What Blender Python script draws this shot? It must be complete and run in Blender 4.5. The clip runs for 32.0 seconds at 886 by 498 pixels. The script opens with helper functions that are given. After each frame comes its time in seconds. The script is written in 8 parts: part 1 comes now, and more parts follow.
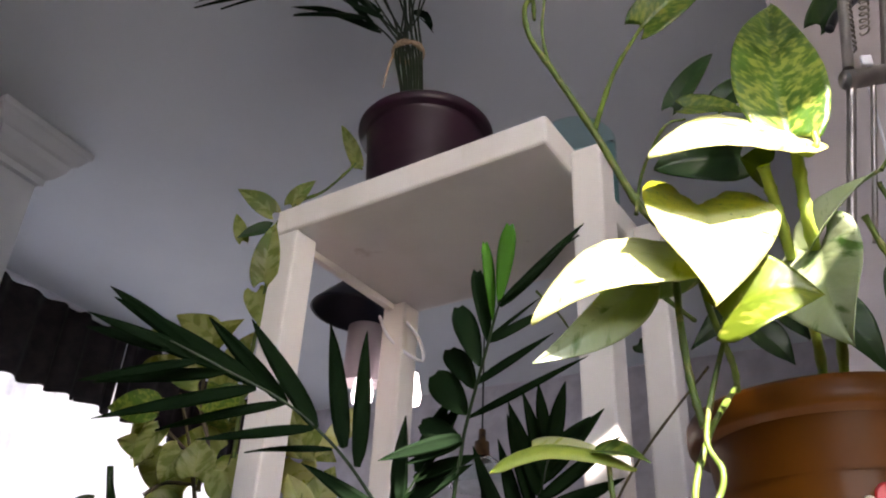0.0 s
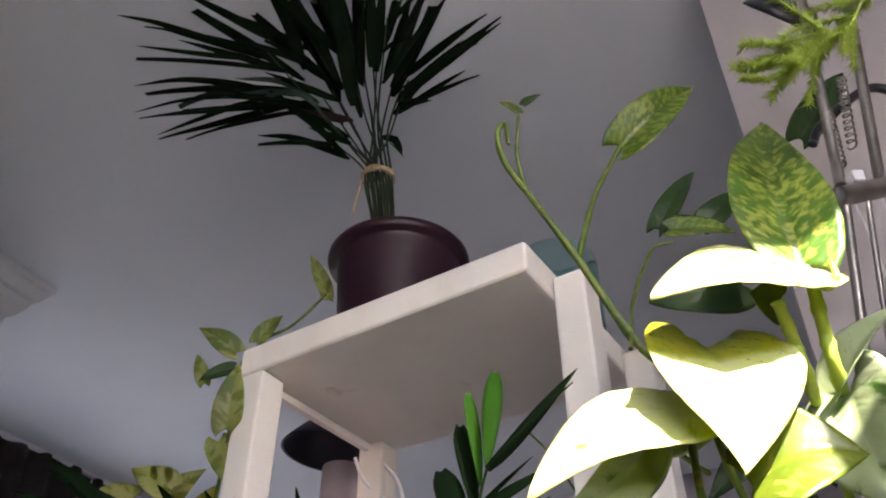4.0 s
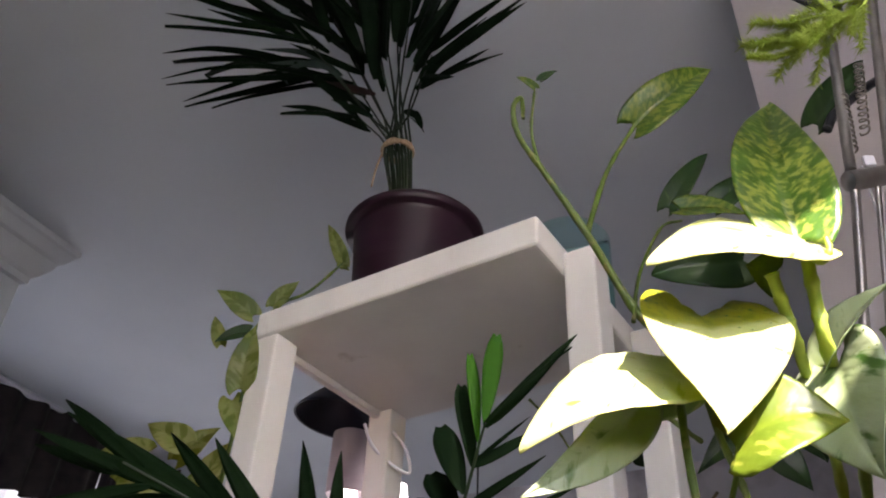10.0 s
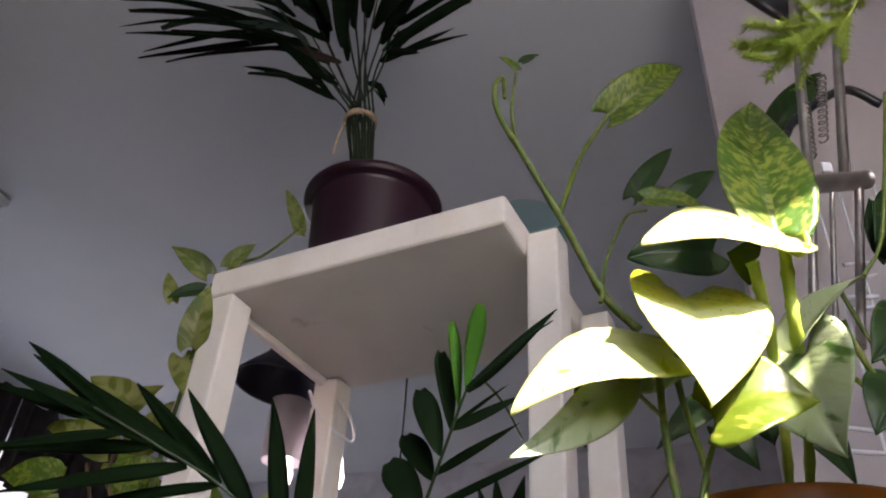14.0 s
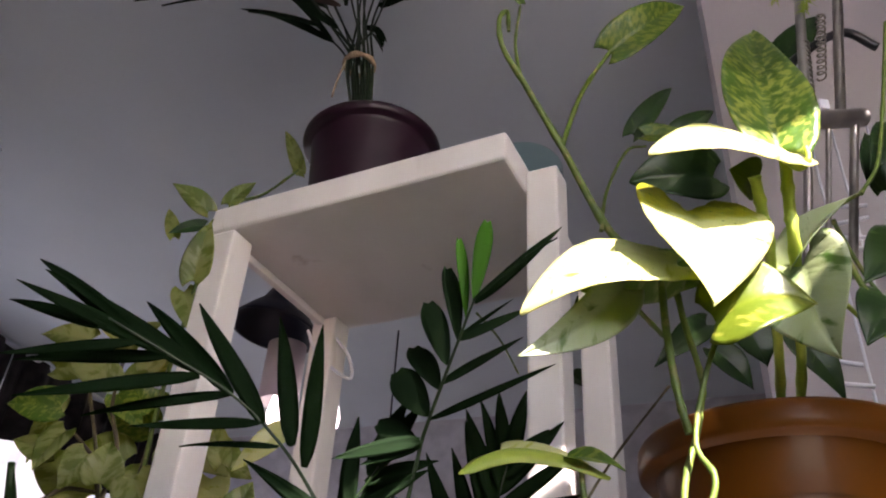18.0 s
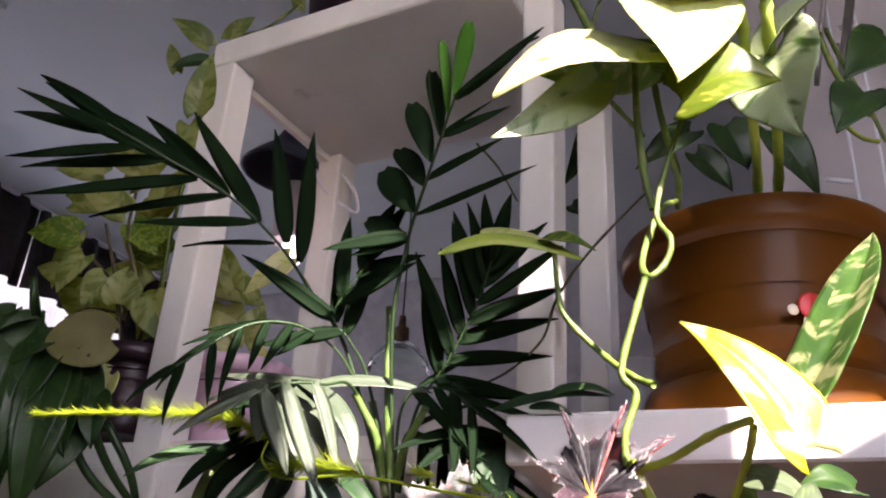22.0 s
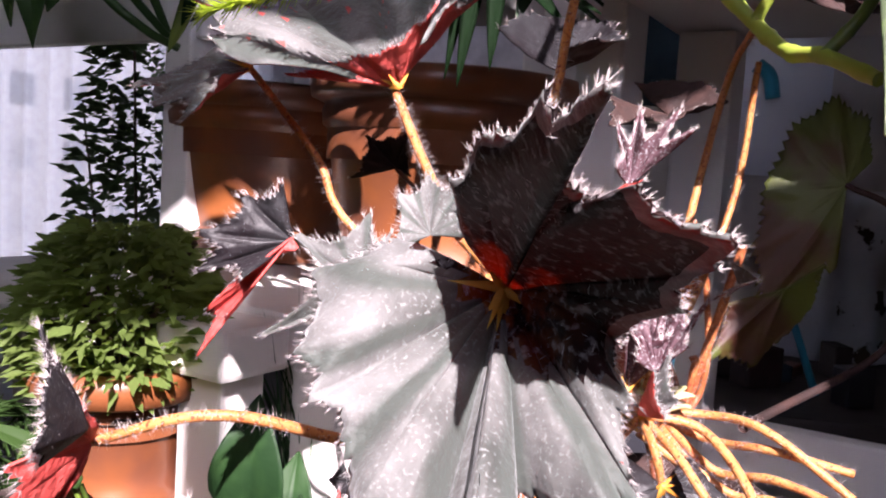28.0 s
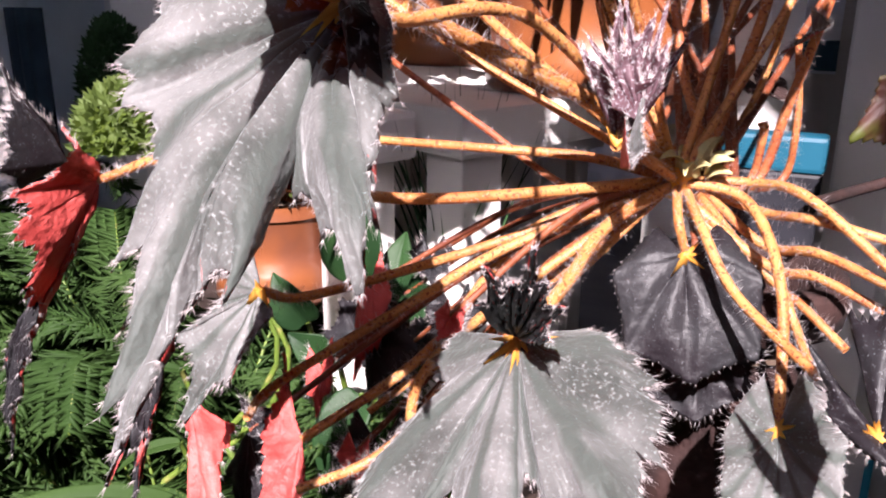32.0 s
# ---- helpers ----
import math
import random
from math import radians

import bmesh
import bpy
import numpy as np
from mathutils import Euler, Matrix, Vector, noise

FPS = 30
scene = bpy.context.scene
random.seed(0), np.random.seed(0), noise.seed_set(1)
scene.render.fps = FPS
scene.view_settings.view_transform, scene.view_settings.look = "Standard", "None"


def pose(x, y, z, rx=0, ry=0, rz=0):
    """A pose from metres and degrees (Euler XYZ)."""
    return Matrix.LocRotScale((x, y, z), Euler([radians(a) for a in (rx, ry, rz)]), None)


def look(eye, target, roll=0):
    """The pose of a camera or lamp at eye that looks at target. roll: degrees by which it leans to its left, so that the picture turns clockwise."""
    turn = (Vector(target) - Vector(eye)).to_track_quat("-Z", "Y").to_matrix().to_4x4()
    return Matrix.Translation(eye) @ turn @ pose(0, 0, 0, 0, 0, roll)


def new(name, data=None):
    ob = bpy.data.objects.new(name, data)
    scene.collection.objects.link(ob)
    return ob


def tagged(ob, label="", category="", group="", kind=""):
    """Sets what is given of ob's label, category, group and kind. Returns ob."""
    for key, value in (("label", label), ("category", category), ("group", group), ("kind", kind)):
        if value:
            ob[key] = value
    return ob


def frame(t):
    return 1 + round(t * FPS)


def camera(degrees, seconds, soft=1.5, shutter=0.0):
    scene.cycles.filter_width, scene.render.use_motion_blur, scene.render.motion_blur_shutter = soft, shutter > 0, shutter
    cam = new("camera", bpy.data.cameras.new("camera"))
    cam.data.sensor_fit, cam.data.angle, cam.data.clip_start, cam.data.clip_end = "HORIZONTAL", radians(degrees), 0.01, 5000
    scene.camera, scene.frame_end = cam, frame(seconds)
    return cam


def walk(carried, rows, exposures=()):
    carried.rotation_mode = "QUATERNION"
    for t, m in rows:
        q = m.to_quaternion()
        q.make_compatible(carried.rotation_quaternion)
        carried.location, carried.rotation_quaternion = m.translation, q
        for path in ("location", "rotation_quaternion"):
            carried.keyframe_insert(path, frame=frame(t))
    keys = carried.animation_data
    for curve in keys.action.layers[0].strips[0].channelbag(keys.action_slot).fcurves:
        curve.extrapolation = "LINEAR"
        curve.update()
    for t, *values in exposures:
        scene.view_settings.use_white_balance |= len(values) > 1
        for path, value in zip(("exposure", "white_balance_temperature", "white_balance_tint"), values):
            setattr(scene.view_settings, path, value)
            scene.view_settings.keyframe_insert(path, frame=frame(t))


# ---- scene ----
cam = camera(56.2, 32.0, soft=2.0)
PATH = [
    (0, (0.135, 0.176, 1.277), (-0.032, 1.891, 2.293), 3.0),
    (0.5, (0.137, 0.162, 1.281), (-0.018, 1.859, 2.328), 2.8),
    (1, (0.142, 0.15, 1.291), (-0.012, 1.823, 2.375), 2.6),
    (1.5, (0.133, 0.148, 1.304), (0.002, 1.795, 2.43), 2.4),
    (2, (0.115, 0.166, 1.31), (0.019, 1.776, 2.492), 2.5),
    (2.5, (0.102, 0.188, 1.319), (0.026, 1.782, 2.524), 2.7),
    (3, (0.093, 0.213, 1.325), (0.042, 1.792, 2.551), 2.5),
    (3.5, (0.11, 0.225, 1.335), (0.046, 1.794, 2.574), 1.0),
    (5.5, (0.155, 0.214, 1.343), (-0.056, 1.761, 2.594), 0.2),
    (6, (0.149, 0.207, 1.345), (-0.071, 1.749, 2.6), 1.7),
    (6.5, (0.153, 0.197, 1.346), (-0.076, 1.746, 2.589), 2.5),
    (7, (0.15, 0.198, 1.333), (-0.056, 1.747, 2.581), 2.6),
    (7.5, (0.146, 0.21, 1.322), (-0.046, 1.764, 2.566), 2.6),
    (8, (0.146, 0.211, 1.324), (-0.041, 1.787, 2.542), 2.4),
    (8.5, (0.146, 0.212, 1.323), (-0.039, 1.788, 2.541), 2.9),
    (9, (0.139, 0.213, 1.319), (-0.032, 1.789, 2.539), 3.2),
    (9.5, (0.138, 0.216, 1.317), (-0.024, 1.795, 2.535), 3.2),
    (10, (0.142, 0.217, 1.316), (-0.015, 1.803, 2.524), 3.2),
    (10.5, (0.143, 0.217, 1.31), (0.011, 1.809, 2.513), 3.0),
    (11, (0.13, 0.22, 1.313), (0.017, 1.819, 2.509), 3.0),
    (11.5, (0.101, 0.214, 1.31), (0.032, 1.816, 2.505), 3.6),
    (12, (0.083, 0.214, 1.307), (0.051, 1.812, 2.509), 3.8),
    (12.5, (0.082, 0.223, 1.302), (0.1, 1.812, 2.517), 3.1),
    (13, (0.087, 0.223, 1.301), (0.109, 1.814, 2.513), 3.5),
    (13.5, (0.09, 0.211, 1.3), (0.112, 1.82, 2.488), 3.4),
    (14, (0.093, 0.212, 1.297), (0.113, 1.827, 2.478), 3.7),
    (14.5, (0.095, 0.208, 1.288), (0.115, 1.847, 2.433), 3.6),
    (16.5, (0.081, 0.216, 1.278), (0.117, 1.841, 2.444), 4.1),
    (17, (0.084, 0.206, 1.273), (0.122, 1.825, 2.447), 3.9),
    (17.5, (0.083, 0.211, 1.261), (0.123, 1.837, 2.425), 3.9),
    (18, (0.08, 0.223, 1.255), (0.134, 1.882, 2.369), 3.7),
    (18.5, (0.077, 0.23, 1.24), (0.141, 1.91, 2.323), 3.8),
    (19, (0.078, 0.238, 1.232), (0.157, 1.94, 2.28), 3.8),
    (19.5, (0.087, 0.249, 1.222), (0.159, 1.963, 2.25), 3.6),
    (20, (0.097, 0.249, 1.217), (0.159, 1.982, 2.213), 3.0),
    (20.5, (0.099, 0.242, 1.212), (0.14, 1.987, 2.19), 3.1),
    (21, (0.104, 0.239, 1.212), (0.129, 1.998, 2.164), 3.3),
    (21.5, (0.108, 0.234, 1.205), (0.132, 2.003, 2.137), 3.4),
    (22, (0.114, 0.226, 1.194), (0.141, 2.042, 2.031), 3.5),
    (22.5, (0.123, 0.227, 1.181), (0.148, 2.086, 1.918), 3.3),
    (23, (0.122, 0.217, 1.197), (0.146, 2.076, 1.933), 2.4),
    (23.5, (0.116, 0.212, 1.21), (0.12, 2.037, 2.03), 2.2),
    (24, (0.114, 0.222, 1.197), (0.111, 2.044, 2.022), 2.5),
    (24.5, (0.123, 0.244, 1.179), (0.109, 2.107, 1.906), 2.5),
    (25, (0.141, 0.265, 1.174), (0.101, 2.175, 1.768), 2.5),
    (25.5, (0.155, 0.301, 1.175), (0.107, 2.24, 1.662), 2.2),
    (27.5, (0.2, 0.366, 1.169), (0.05, 2.36, 1.157), 3.0),
    (28, (0.205, 0.378, 1.173), (-0.057, 2.353, 1.002), 3.7),
    (28.5, (0.214, 0.383, 1.173), (-0.195, 2.312, 0.839), 3.5),
    (29, (0.228, 0.388, 1.159), (-0.268, 2.273, 0.71), 2.9),
    (29.5, (0.239, 0.393, 1.152), (-0.311, 2.231, 0.586), 2.8),
    (30, (0.248, 0.395, 1.14), (-0.352, 2.212, 0.559), 2.8),
    (30.5, (0.261, 0.394, 1.139), (-0.41, 2.171, 0.513), 2.3),
    (31, (0.278, 0.397, 1.143), (-0.475, 2.134, 0.499), 1.5),
    (31.5, (0.294, 0.408, 1.14), (-0.543, 2.113, 0.514), 0.7),
    (32, (0.301, 0.407, 1.15), (-0.517, 2.13, 0.548), 0.4),
]
walk(cam, [(t, look(eye, target, roll)) for t, eye, target, roll in PATH],
     exposures=[(0, 3.15, 7050, 21), (2, 3.3, 7050, 21), (6, 3.33, 7050, 20), (7, 3.22, 7100, 20), (9, 3.08, 7000, 20), (12, 3.1, 7000, 21), (14, 3.0, 7000, 22), (17, 3.05, 7050, 23), (18, 2.98, 7100, 24), (19, 2.95, 7100, 25), (20, 3.1, 6950, 26), (22, 2.87, 6900, 28),
                (24, 2.8, 6750, 30), (25.5, 2.55, 6600, 31), (27.5, 2.2, 6400, 30), (28.5, 2.07, 6350, 30), (30, 2.03, 6300, 27), (32, 1.9, 6350, 27)])

# ---- world and sun ----
SUN_DIR = Vector((-0.30, 0.95, -0.85)).normalized()   # the way the light travels
world = bpy.data.worlds.new("sky")
scene.world = world
world.use_nodes = True
wn = world.node_tree.nodes
sky = wn.new("ShaderNodeTexSky")
sky.sky_type, sky.sun_disc = "NISHITA", False
sky.sun_elevation = math.asin(-SUN_DIR.z)
sky.sun_rotation = math.atan2(-SUN_DIR.x, -SUN_DIR.y)
world.node_tree.links.new(sky.outputs[0], wn["Background"].inputs[0])
wn["Background"].inputs[1].default_value = 0.15
sun = new("sun", bpy.data.lights.new("sun", "SUN"))
sun.data.energy, sun.data.angle, sun.data.color = 5.0, radians(0.53), (1.0, 0.96, 0.90)
sun.matrix_world = look((0, -3, 4), Vector((0, -3, 4)) + SUN_DIR)

# ---- materials ----
def mat(name, base, second=None, rough=0.5, scale=12.0, bump=0.0, bump_scale=60.0, metal=0.0, translucent=0.0, glow=None, coat=0.0,
        stretch=(1, 1, 1), low=0.42, high=0.62, spots=None, spot_scale=30.0, spot_low=0.56, spot_high=0.64, sheen=0.0, spec=0.5, veins=None, streak=False, glow_reach=0.03):
    """A painted, grown or moulded surface: two tones by noise, spots of a third, fine relief, and light that passes through thin leaves."""
    m = bpy.data.materials.new(name)
    m.use_nodes = True
    n, l = m.node_tree.nodes, m.node_tree.links
    b = n["Principled BSDF"]
    b.inputs["Roughness"].default_value, b.inputs["Metallic"].default_value = rough, metal
    b.inputs["Coat Weight"].default_value = coat
    b.inputs["Sheen Weight"].default_value = sheen
    b.inputs["Specular IOR Level"].default_value = spec
    tc = n.new("ShaderNodeTexCoord")
    mp = n.new("ShaderNodeMapping")
    mp.inputs["Scale"].default_value = stretch
    l.new(tc.outputs["Object"], mp.inputs[0])
    info = n.new("ShaderNodeObjectInfo")
    if streak:
        # along and across the side veins of a leaf whose midrib is its x axis
        sep, away, side, across, along, joined = (n.new("ShaderNode" + k) for k in ("SeparateXYZ", "Math", "Math", "Math", "Math", "CombineXYZ"))
        away.operation, across.operation, along.operation, side.operation = "ABSOLUTE", "SUBTRACT", "ADD", "SIGN"
        l.new(tc.outputs["Object"], sep.inputs[0])
        l.new(sep.outputs[1], away.inputs[0])
        l.new(sep.outputs[1], side.inputs[0])
        for node in (across, along):
            l.new(sep.outputs[0], node.inputs[0])
            l.new(away.outputs[0], node.inputs[1])
        l.new(across.outputs[0], joined.inputs[0])
        l.new(along.outputs[0], joined.inputs[1])
        l.new(side.outputs[0], joined.inputs[2])
        l.new(joined.outputs[0], mp.inputs[0])
    shift = n.new("ShaderNodeVectorMath")
    shift.operation = "SCALE"
    shift.inputs[0].default_value = (7.0, 3.0, 5.0)
    l.new(info.outputs["Random"], shift.inputs["Scale"])
    l.new(shift.outputs[0], mp.inputs["Location"])

    def field(s, detail=6.0):
        t = n.new("ShaderNodeTexNoise")
        t.inputs["Scale"].default_value, t.inputs["Detail"].default_value = s, detail
        l.new(mp.outputs[0], t.inputs["Vector"])
        return t.outputs[0]

    def mixed(fac, lo, hi, a, c):
        r = n.new("ShaderNodeMapRange")
        r.inputs["From Min"].default_value, r.inputs["From Max"].default_value = lo, hi
        l.new(fac, r.inputs[0])
        x = n.new("ShaderNodeMix")
        x.data_type = "RGBA"
        l.new(r.outputs[0], x.inputs["Factor"])
        for slot, v in ((6, a), (7, c)):
            if isinstance(v, tuple):
                x.inputs[slot].default_value = (*v, 1)
            else:
                l.new(v, x.inputs[slot])
        return x.outputs[2]

    colour = mixed(field(scale), low, high, base, second or tuple(0.82 * v for v in base))
    if spots:
        colour = mixed(field(spot_scale, 8.0), spot_low, spot_high, colour, spots)
    if veins:
        # bands that run out from the stalk, between the main veins
        turn = n.new("ShaderNodeMapping")
        turn.inputs["Rotation"].default_value = (radians(90), 0, 0)
        l.new(tc.outputs["Object"], turn.inputs[0])
        g = n.new("ShaderNodeTexGradient")
        g.gradient_type = "RADIAL"
        l.new(turn.outputs[0], g.inputs[0])
        w = n.new("ShaderNodeMath")
        w.operation = "MULTIPLY_ADD"
        w.inputs[1].default_value = veins[0]
        l.new(g.outputs["Fac"], w.inputs[0])
        wob = n.new("ShaderNodeMath")
        wob.operation = "MULTIPLY"
        wob.inputs[1].default_value = 0.5
        l.new(field(40.0), wob.inputs[0])
        l.new(wob.outputs[0], w.inputs[2])
        p = n.new("ShaderNodeMath")
        p.operation = "PINGPONG"
        p.inputs[1].default_value = 0.5
        l.new(w.outputs[0], p.inputs[0])
        colour = mixed(p.outputs[0], 0.26, 0.42, colour, veins[1])
    l.new(colour, b.inputs["Base Color"])
    if bump:
        h = n.new("ShaderNodeBump")
        h.inputs["Strength"].default_value, h.inputs["Distance"].default_value = bump, 0.002
        l.new(field(bump_scale), h.inputs["Height"])
        l.new(h.outputs[0], b.inputs["Normal"])
    if translucent:
        t = n.new("ShaderNodeBsdfTranslucent")
        if glow and isinstance(glow[0], tuple):
            far = n.new("ShaderNodeVectorMath")
            far.operation = "LENGTH"
            l.new(tc.outputs["Object"], far.inputs[0])
            near = mixed(far.outputs["Value"], 0.25 * glow_reach, glow_reach, glow[0], glow[1])
            l.new(mixed(field(scale * 1.4, 3.0), 0.46, 0.56, near, glow[1]), t.inputs[0])
        elif glow:
            t.inputs[0].default_value = (*glow, 1)
        else:
            l.new(colour, t.inputs[0])
        x = n.new("ShaderNodeMixShader")
        x.inputs[0].default_value = translucent
        l.new(b.outputs[0], x.inputs[1])
        l.new(t.outputs[0], x.inputs[2])
        l.new(x.outputs[0], n["Material Output"].inputs[0])
    return m


def lit(name, colour, strength):
    m = bpy.data.materials.new(name)
    m.use_nodes = True
    b = m.node_tree.nodes["Principled BSDF"]
    b.inputs["Base Color"].default_value = (*colour, 1)
    b.inputs["Emission Color"].default_value = (*colour, 1)
    b.inputs["Emission Strength"].default_value = strength
    return m


def clear(name, tint=(0.9, 0.97, 0.95), rough=0.05):
    m = bpy.data.materials.new(name)
    m.use_nodes = True
    b = m.node_tree.nodes["Principled BSDF"]
    b.inputs["Base Color"].default_value = (*tint, 1)
    b.inputs["Roughness"].default_value, b.inputs["Transmission Weight"].default_value = rough, 1.0
    b.inputs["IOR"].default_value = 1.12
    return m


WALL = mat("white_wall_paint", (0.74, 0.77, 0.79), (0.68, 0.71, 0.74), 0.85, 2.5, 0.15, 90)
CEIL = mat("ceiling_paint", (0.73, 0.77, 0.79), (0.67, 0.71, 0.74), 0.9, 1.2, 0.12, 120)
PAPER = mat("grey_wallpaper", (0.62, 0.59, 0.62), (0.50, 0.475, 0.505), 0.8, 9, 0.3, 70)
DADO = mat("beige_wall_paint", (0.55, 0.50, 0.46), (0.48, 0.44, 0.40), 0.8, 2.0, 0.2, 80)
TAUPE = mat("taupe_wall_paint", (0.54, 0.49, 0.51), (0.47, 0.43, 0.45), 0.75, 2.0, 0.2, 80)
WHITE = mat("white_lacquered_wood", (0.80, 0.77, 0.74), (0.72, 0.69, 0.66), 0.45, 6, 0.12, 45, stretch=(1, 1, 0.25), spots=(0.62, 0.57, 0.52), spot_scale=18, spot_low=0.66, spot_high=0.74)
FLOOR = mat("grey_oak_floor", (0.060, 0.046, 0.038), (0.04, 0.032, 0.026), 0.5, 5, 0.2, 40, stretch=(0.2, 2, 1))
CURTAIN = mat("dark_brown_curtain", (0.030, 0.022, 0.022), (0.018, 0.014, 0.014), 0.9, 20, 0.3, 200)
SHEER = mat("white_sheer_cloth", (0.85, 0.86, 0.9), (0.8, 0.8, 0.85), 0.9, 30, translucent=0.6)
_sh = SHEER.node_tree
_see, _part = _sh.nodes.new("ShaderNodeBsdfTransparent"), _sh.nodes.new("ShaderNodeMixShader")
_part.inputs[0].default_value = 0.55
_sh.links.new(_sh.nodes["Material Output"].inputs[0].links[0].from_socket, _part.inputs[1])
_sh.links.new(_see.outputs[0], _part.inputs[2])
_sh.links.new(_part.outputs[0], _sh.nodes["Material Output"].inputs[0])
PLUM = mat("dark_plum_plastic", (0.021, 0.004, 0.013), (0.016, 0.003, 0.010), 0.45, 20, 0.05, 200)
TERRA = mat("terracotta_plastic", (0.118, 0.038, 0.003), (0.092, 0.030, 0.003), 0.45, 9, 0.06, 120, spec=0.14, coat=0.05)
CLAY = mat("brown_terracotta_plastic", (0.21, 0.065, 0.020), (0.13, 0.045, 0.024), 0.32, 14, 0.1, 80)
SOIL = mat("potting_soil", (0.035, 0.022, 0.014), (0.07, 0.045, 0.03), 0.95, 60, 1.0, 150)
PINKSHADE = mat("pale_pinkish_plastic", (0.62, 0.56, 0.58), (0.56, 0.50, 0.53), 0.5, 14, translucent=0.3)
NAVYENAMEL = mat("dark_navy_enamel", (0.010, 0.012, 0.028), (0.007, 0.008, 0.018), 0.45, 20)
PINK = mat("pale_pink_plastic", (0.62, 0.42, 0.50), (0.55, 0.36, 0.45), 0.35, 10)
BLACK = mat("black_enamel", (0.02, 0.02, 0.025), (0.012, 0.012, 0.015), 0.35, 20)
STEEL = mat("brushed_steel", (0.42, 0.38, 0.35), (0.34, 0.31, 0.29), 0.35, 40, metal=0.9)
BRASS = mat("aged_brass", (0.22, 0.12, 0.05), (0.12, 0.07, 0.035), 0.4, 30, metal=0.8)
TWINE = mat("jute_twine", (0.50, 0.36, 0.24), (0.36, 0.25, 0.16), 0.9, 200, 0.6, 400)
GLASS = clear("clear_glass")
AQUA = clear("aqua_tinted_glass", (0.62, 0.88, 0.86), 0.15)
FROST = clear("frosted_plastic", (0.9, 0.92, 0.95), 0.4)
BULB = lit("lamp_bulb", (1.0, 0.93, 0.96), 0.9)
PINKGLOW = lit("pink_led", (1.0, 0.35, 0.4), 0.6)
RED = mat("red_sticker", (0.55, 0.02, 0.02), (0.5, 0.02, 0.02), 0.4, 10)
CREAM = mat("cream_sticker", (0.75, 0.66, 0.5), (0.7, 0.6, 0.45), 0.4, 10)
TEAL = mat("teal_plastic", (0.01, 0.25, 0.36), (0.01, 0.2, 0.3), 0.4, 10)
PAVING = mat("pale_paving", (0.48, 0.47, 0.45), (0.42, 0.41, 0.395), 0.9, 0.5)
BLUE = mat("blue_plastic", (0.006, 0.075, 0.12), (0.005, 0.055, 0.09), 0.4, 12)
CARD = mat("white_card", (0.75, 0.75, 0.8), (0.7, 0.7, 0.76), 0.7, 5)

POTHOS = mat("pothos_leaf_top", (0.035, 0.098, 0.011), (0.060, 0.14, 0.016), 0.36, 30, 0.35, 120, translucent=0.40, glow=(0.15, 0.22, 0.012), stretch=(1.2, 0.6, 1), streak=True,
             spots=(0.27, 0.32, 0.05), spot_scale=135, spot_low=0.46, spot_high=0.61, coat=0.12)
POTHOS_B = mat("pothos_leaf_underside", (0.085, 0.17, 0.03), (0.12, 0.22, 0.045), 0.5, 30, 0.2, 90, translucent=0.40, glow=(0.20, 0.28, 0.02), stretch=(1.6, 0.42, 1), streak=True,
               spots=(0.34, 0.37, 0.14), spot_scale=80, spot_low=0.52, spot_high=0.62)
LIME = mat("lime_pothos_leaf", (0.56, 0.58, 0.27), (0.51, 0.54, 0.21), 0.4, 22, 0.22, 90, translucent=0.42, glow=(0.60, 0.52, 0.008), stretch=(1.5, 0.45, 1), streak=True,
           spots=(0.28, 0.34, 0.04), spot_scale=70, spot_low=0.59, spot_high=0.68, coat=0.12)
# flecked yellow-green band at the base, painted for the upper leaf's shadow
LIMESHADE = mat("flecked_shade_lime_leaf", (0.56, 0.58, 0.27), (0.51, 0.54, 0.21), 0.4, 22, 0.22, 90, translucent=0.42, glow=(0.60, 0.52, 0.008), stretch=(1.5, 0.45, 1), streak=True,
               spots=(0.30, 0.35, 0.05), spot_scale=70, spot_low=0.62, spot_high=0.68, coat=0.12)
_hn, _hl = LIMESHADE.node_tree.nodes, LIMESHADE.node_tree.links
_hc, _hs, _hm, _hr, _hx, _hf, _hz, _hy = (_hn.new("ShaderNode" + k) for k in ("TexCoord", "SeparateXYZ", "Math", "MapRange", "Mix", "TexNoise", "Mix", "MapRange"))
_hx.data_type = _hz.data_type = "RGBA"
_hl.new(_hc.outputs["Object"], _hs.inputs[0])
_hl.new(_hc.outputs["Object"], _hf.inputs["Vector"])
_hf.inputs["Scale"].default_value, _hf.inputs["Detail"].default_value = 150.0, 5.0
_hm.operation = "MULTIPLY_ADD"
_hm.inputs[1].default_value = 0.22
_hl.new(_hs.outputs[1], _hm.inputs[0])
_hl.new(_hs.outputs[0], _hm.inputs[2])
_hr.inputs["From Min"].default_value, _hr.inputs["From Max"].default_value = 0.020, 0.027
_hl.new(_hm.outputs[0], _hr.inputs[0])
_hy.inputs["From Min"].default_value, _hy.inputs["From Max"].default_value = 0.48, 0.60
_hl.new(_hf.outputs[0], _hy.inputs[0])
_hl.new(_hy.outputs[0], _hz.inputs["Factor"])
_hz.inputs[6].default_value, _hz.inputs[7].default_value = (0.30, 0.29, 0.012, 1), (0.12, 0.16, 0.010, 1)
_hl.new(_hr.outputs[0], _hx.inputs["Factor"])
_hl.new(_hz.outputs[2], _hx.inputs[6])
_hl.new(_hn["Principled BSDF"].inputs["Base Color"].links[0].from_socket, _hx.inputs[7])
_hl.new(_hx.outputs[2], _hn["Principled BSDF"].inputs["Base Color"])
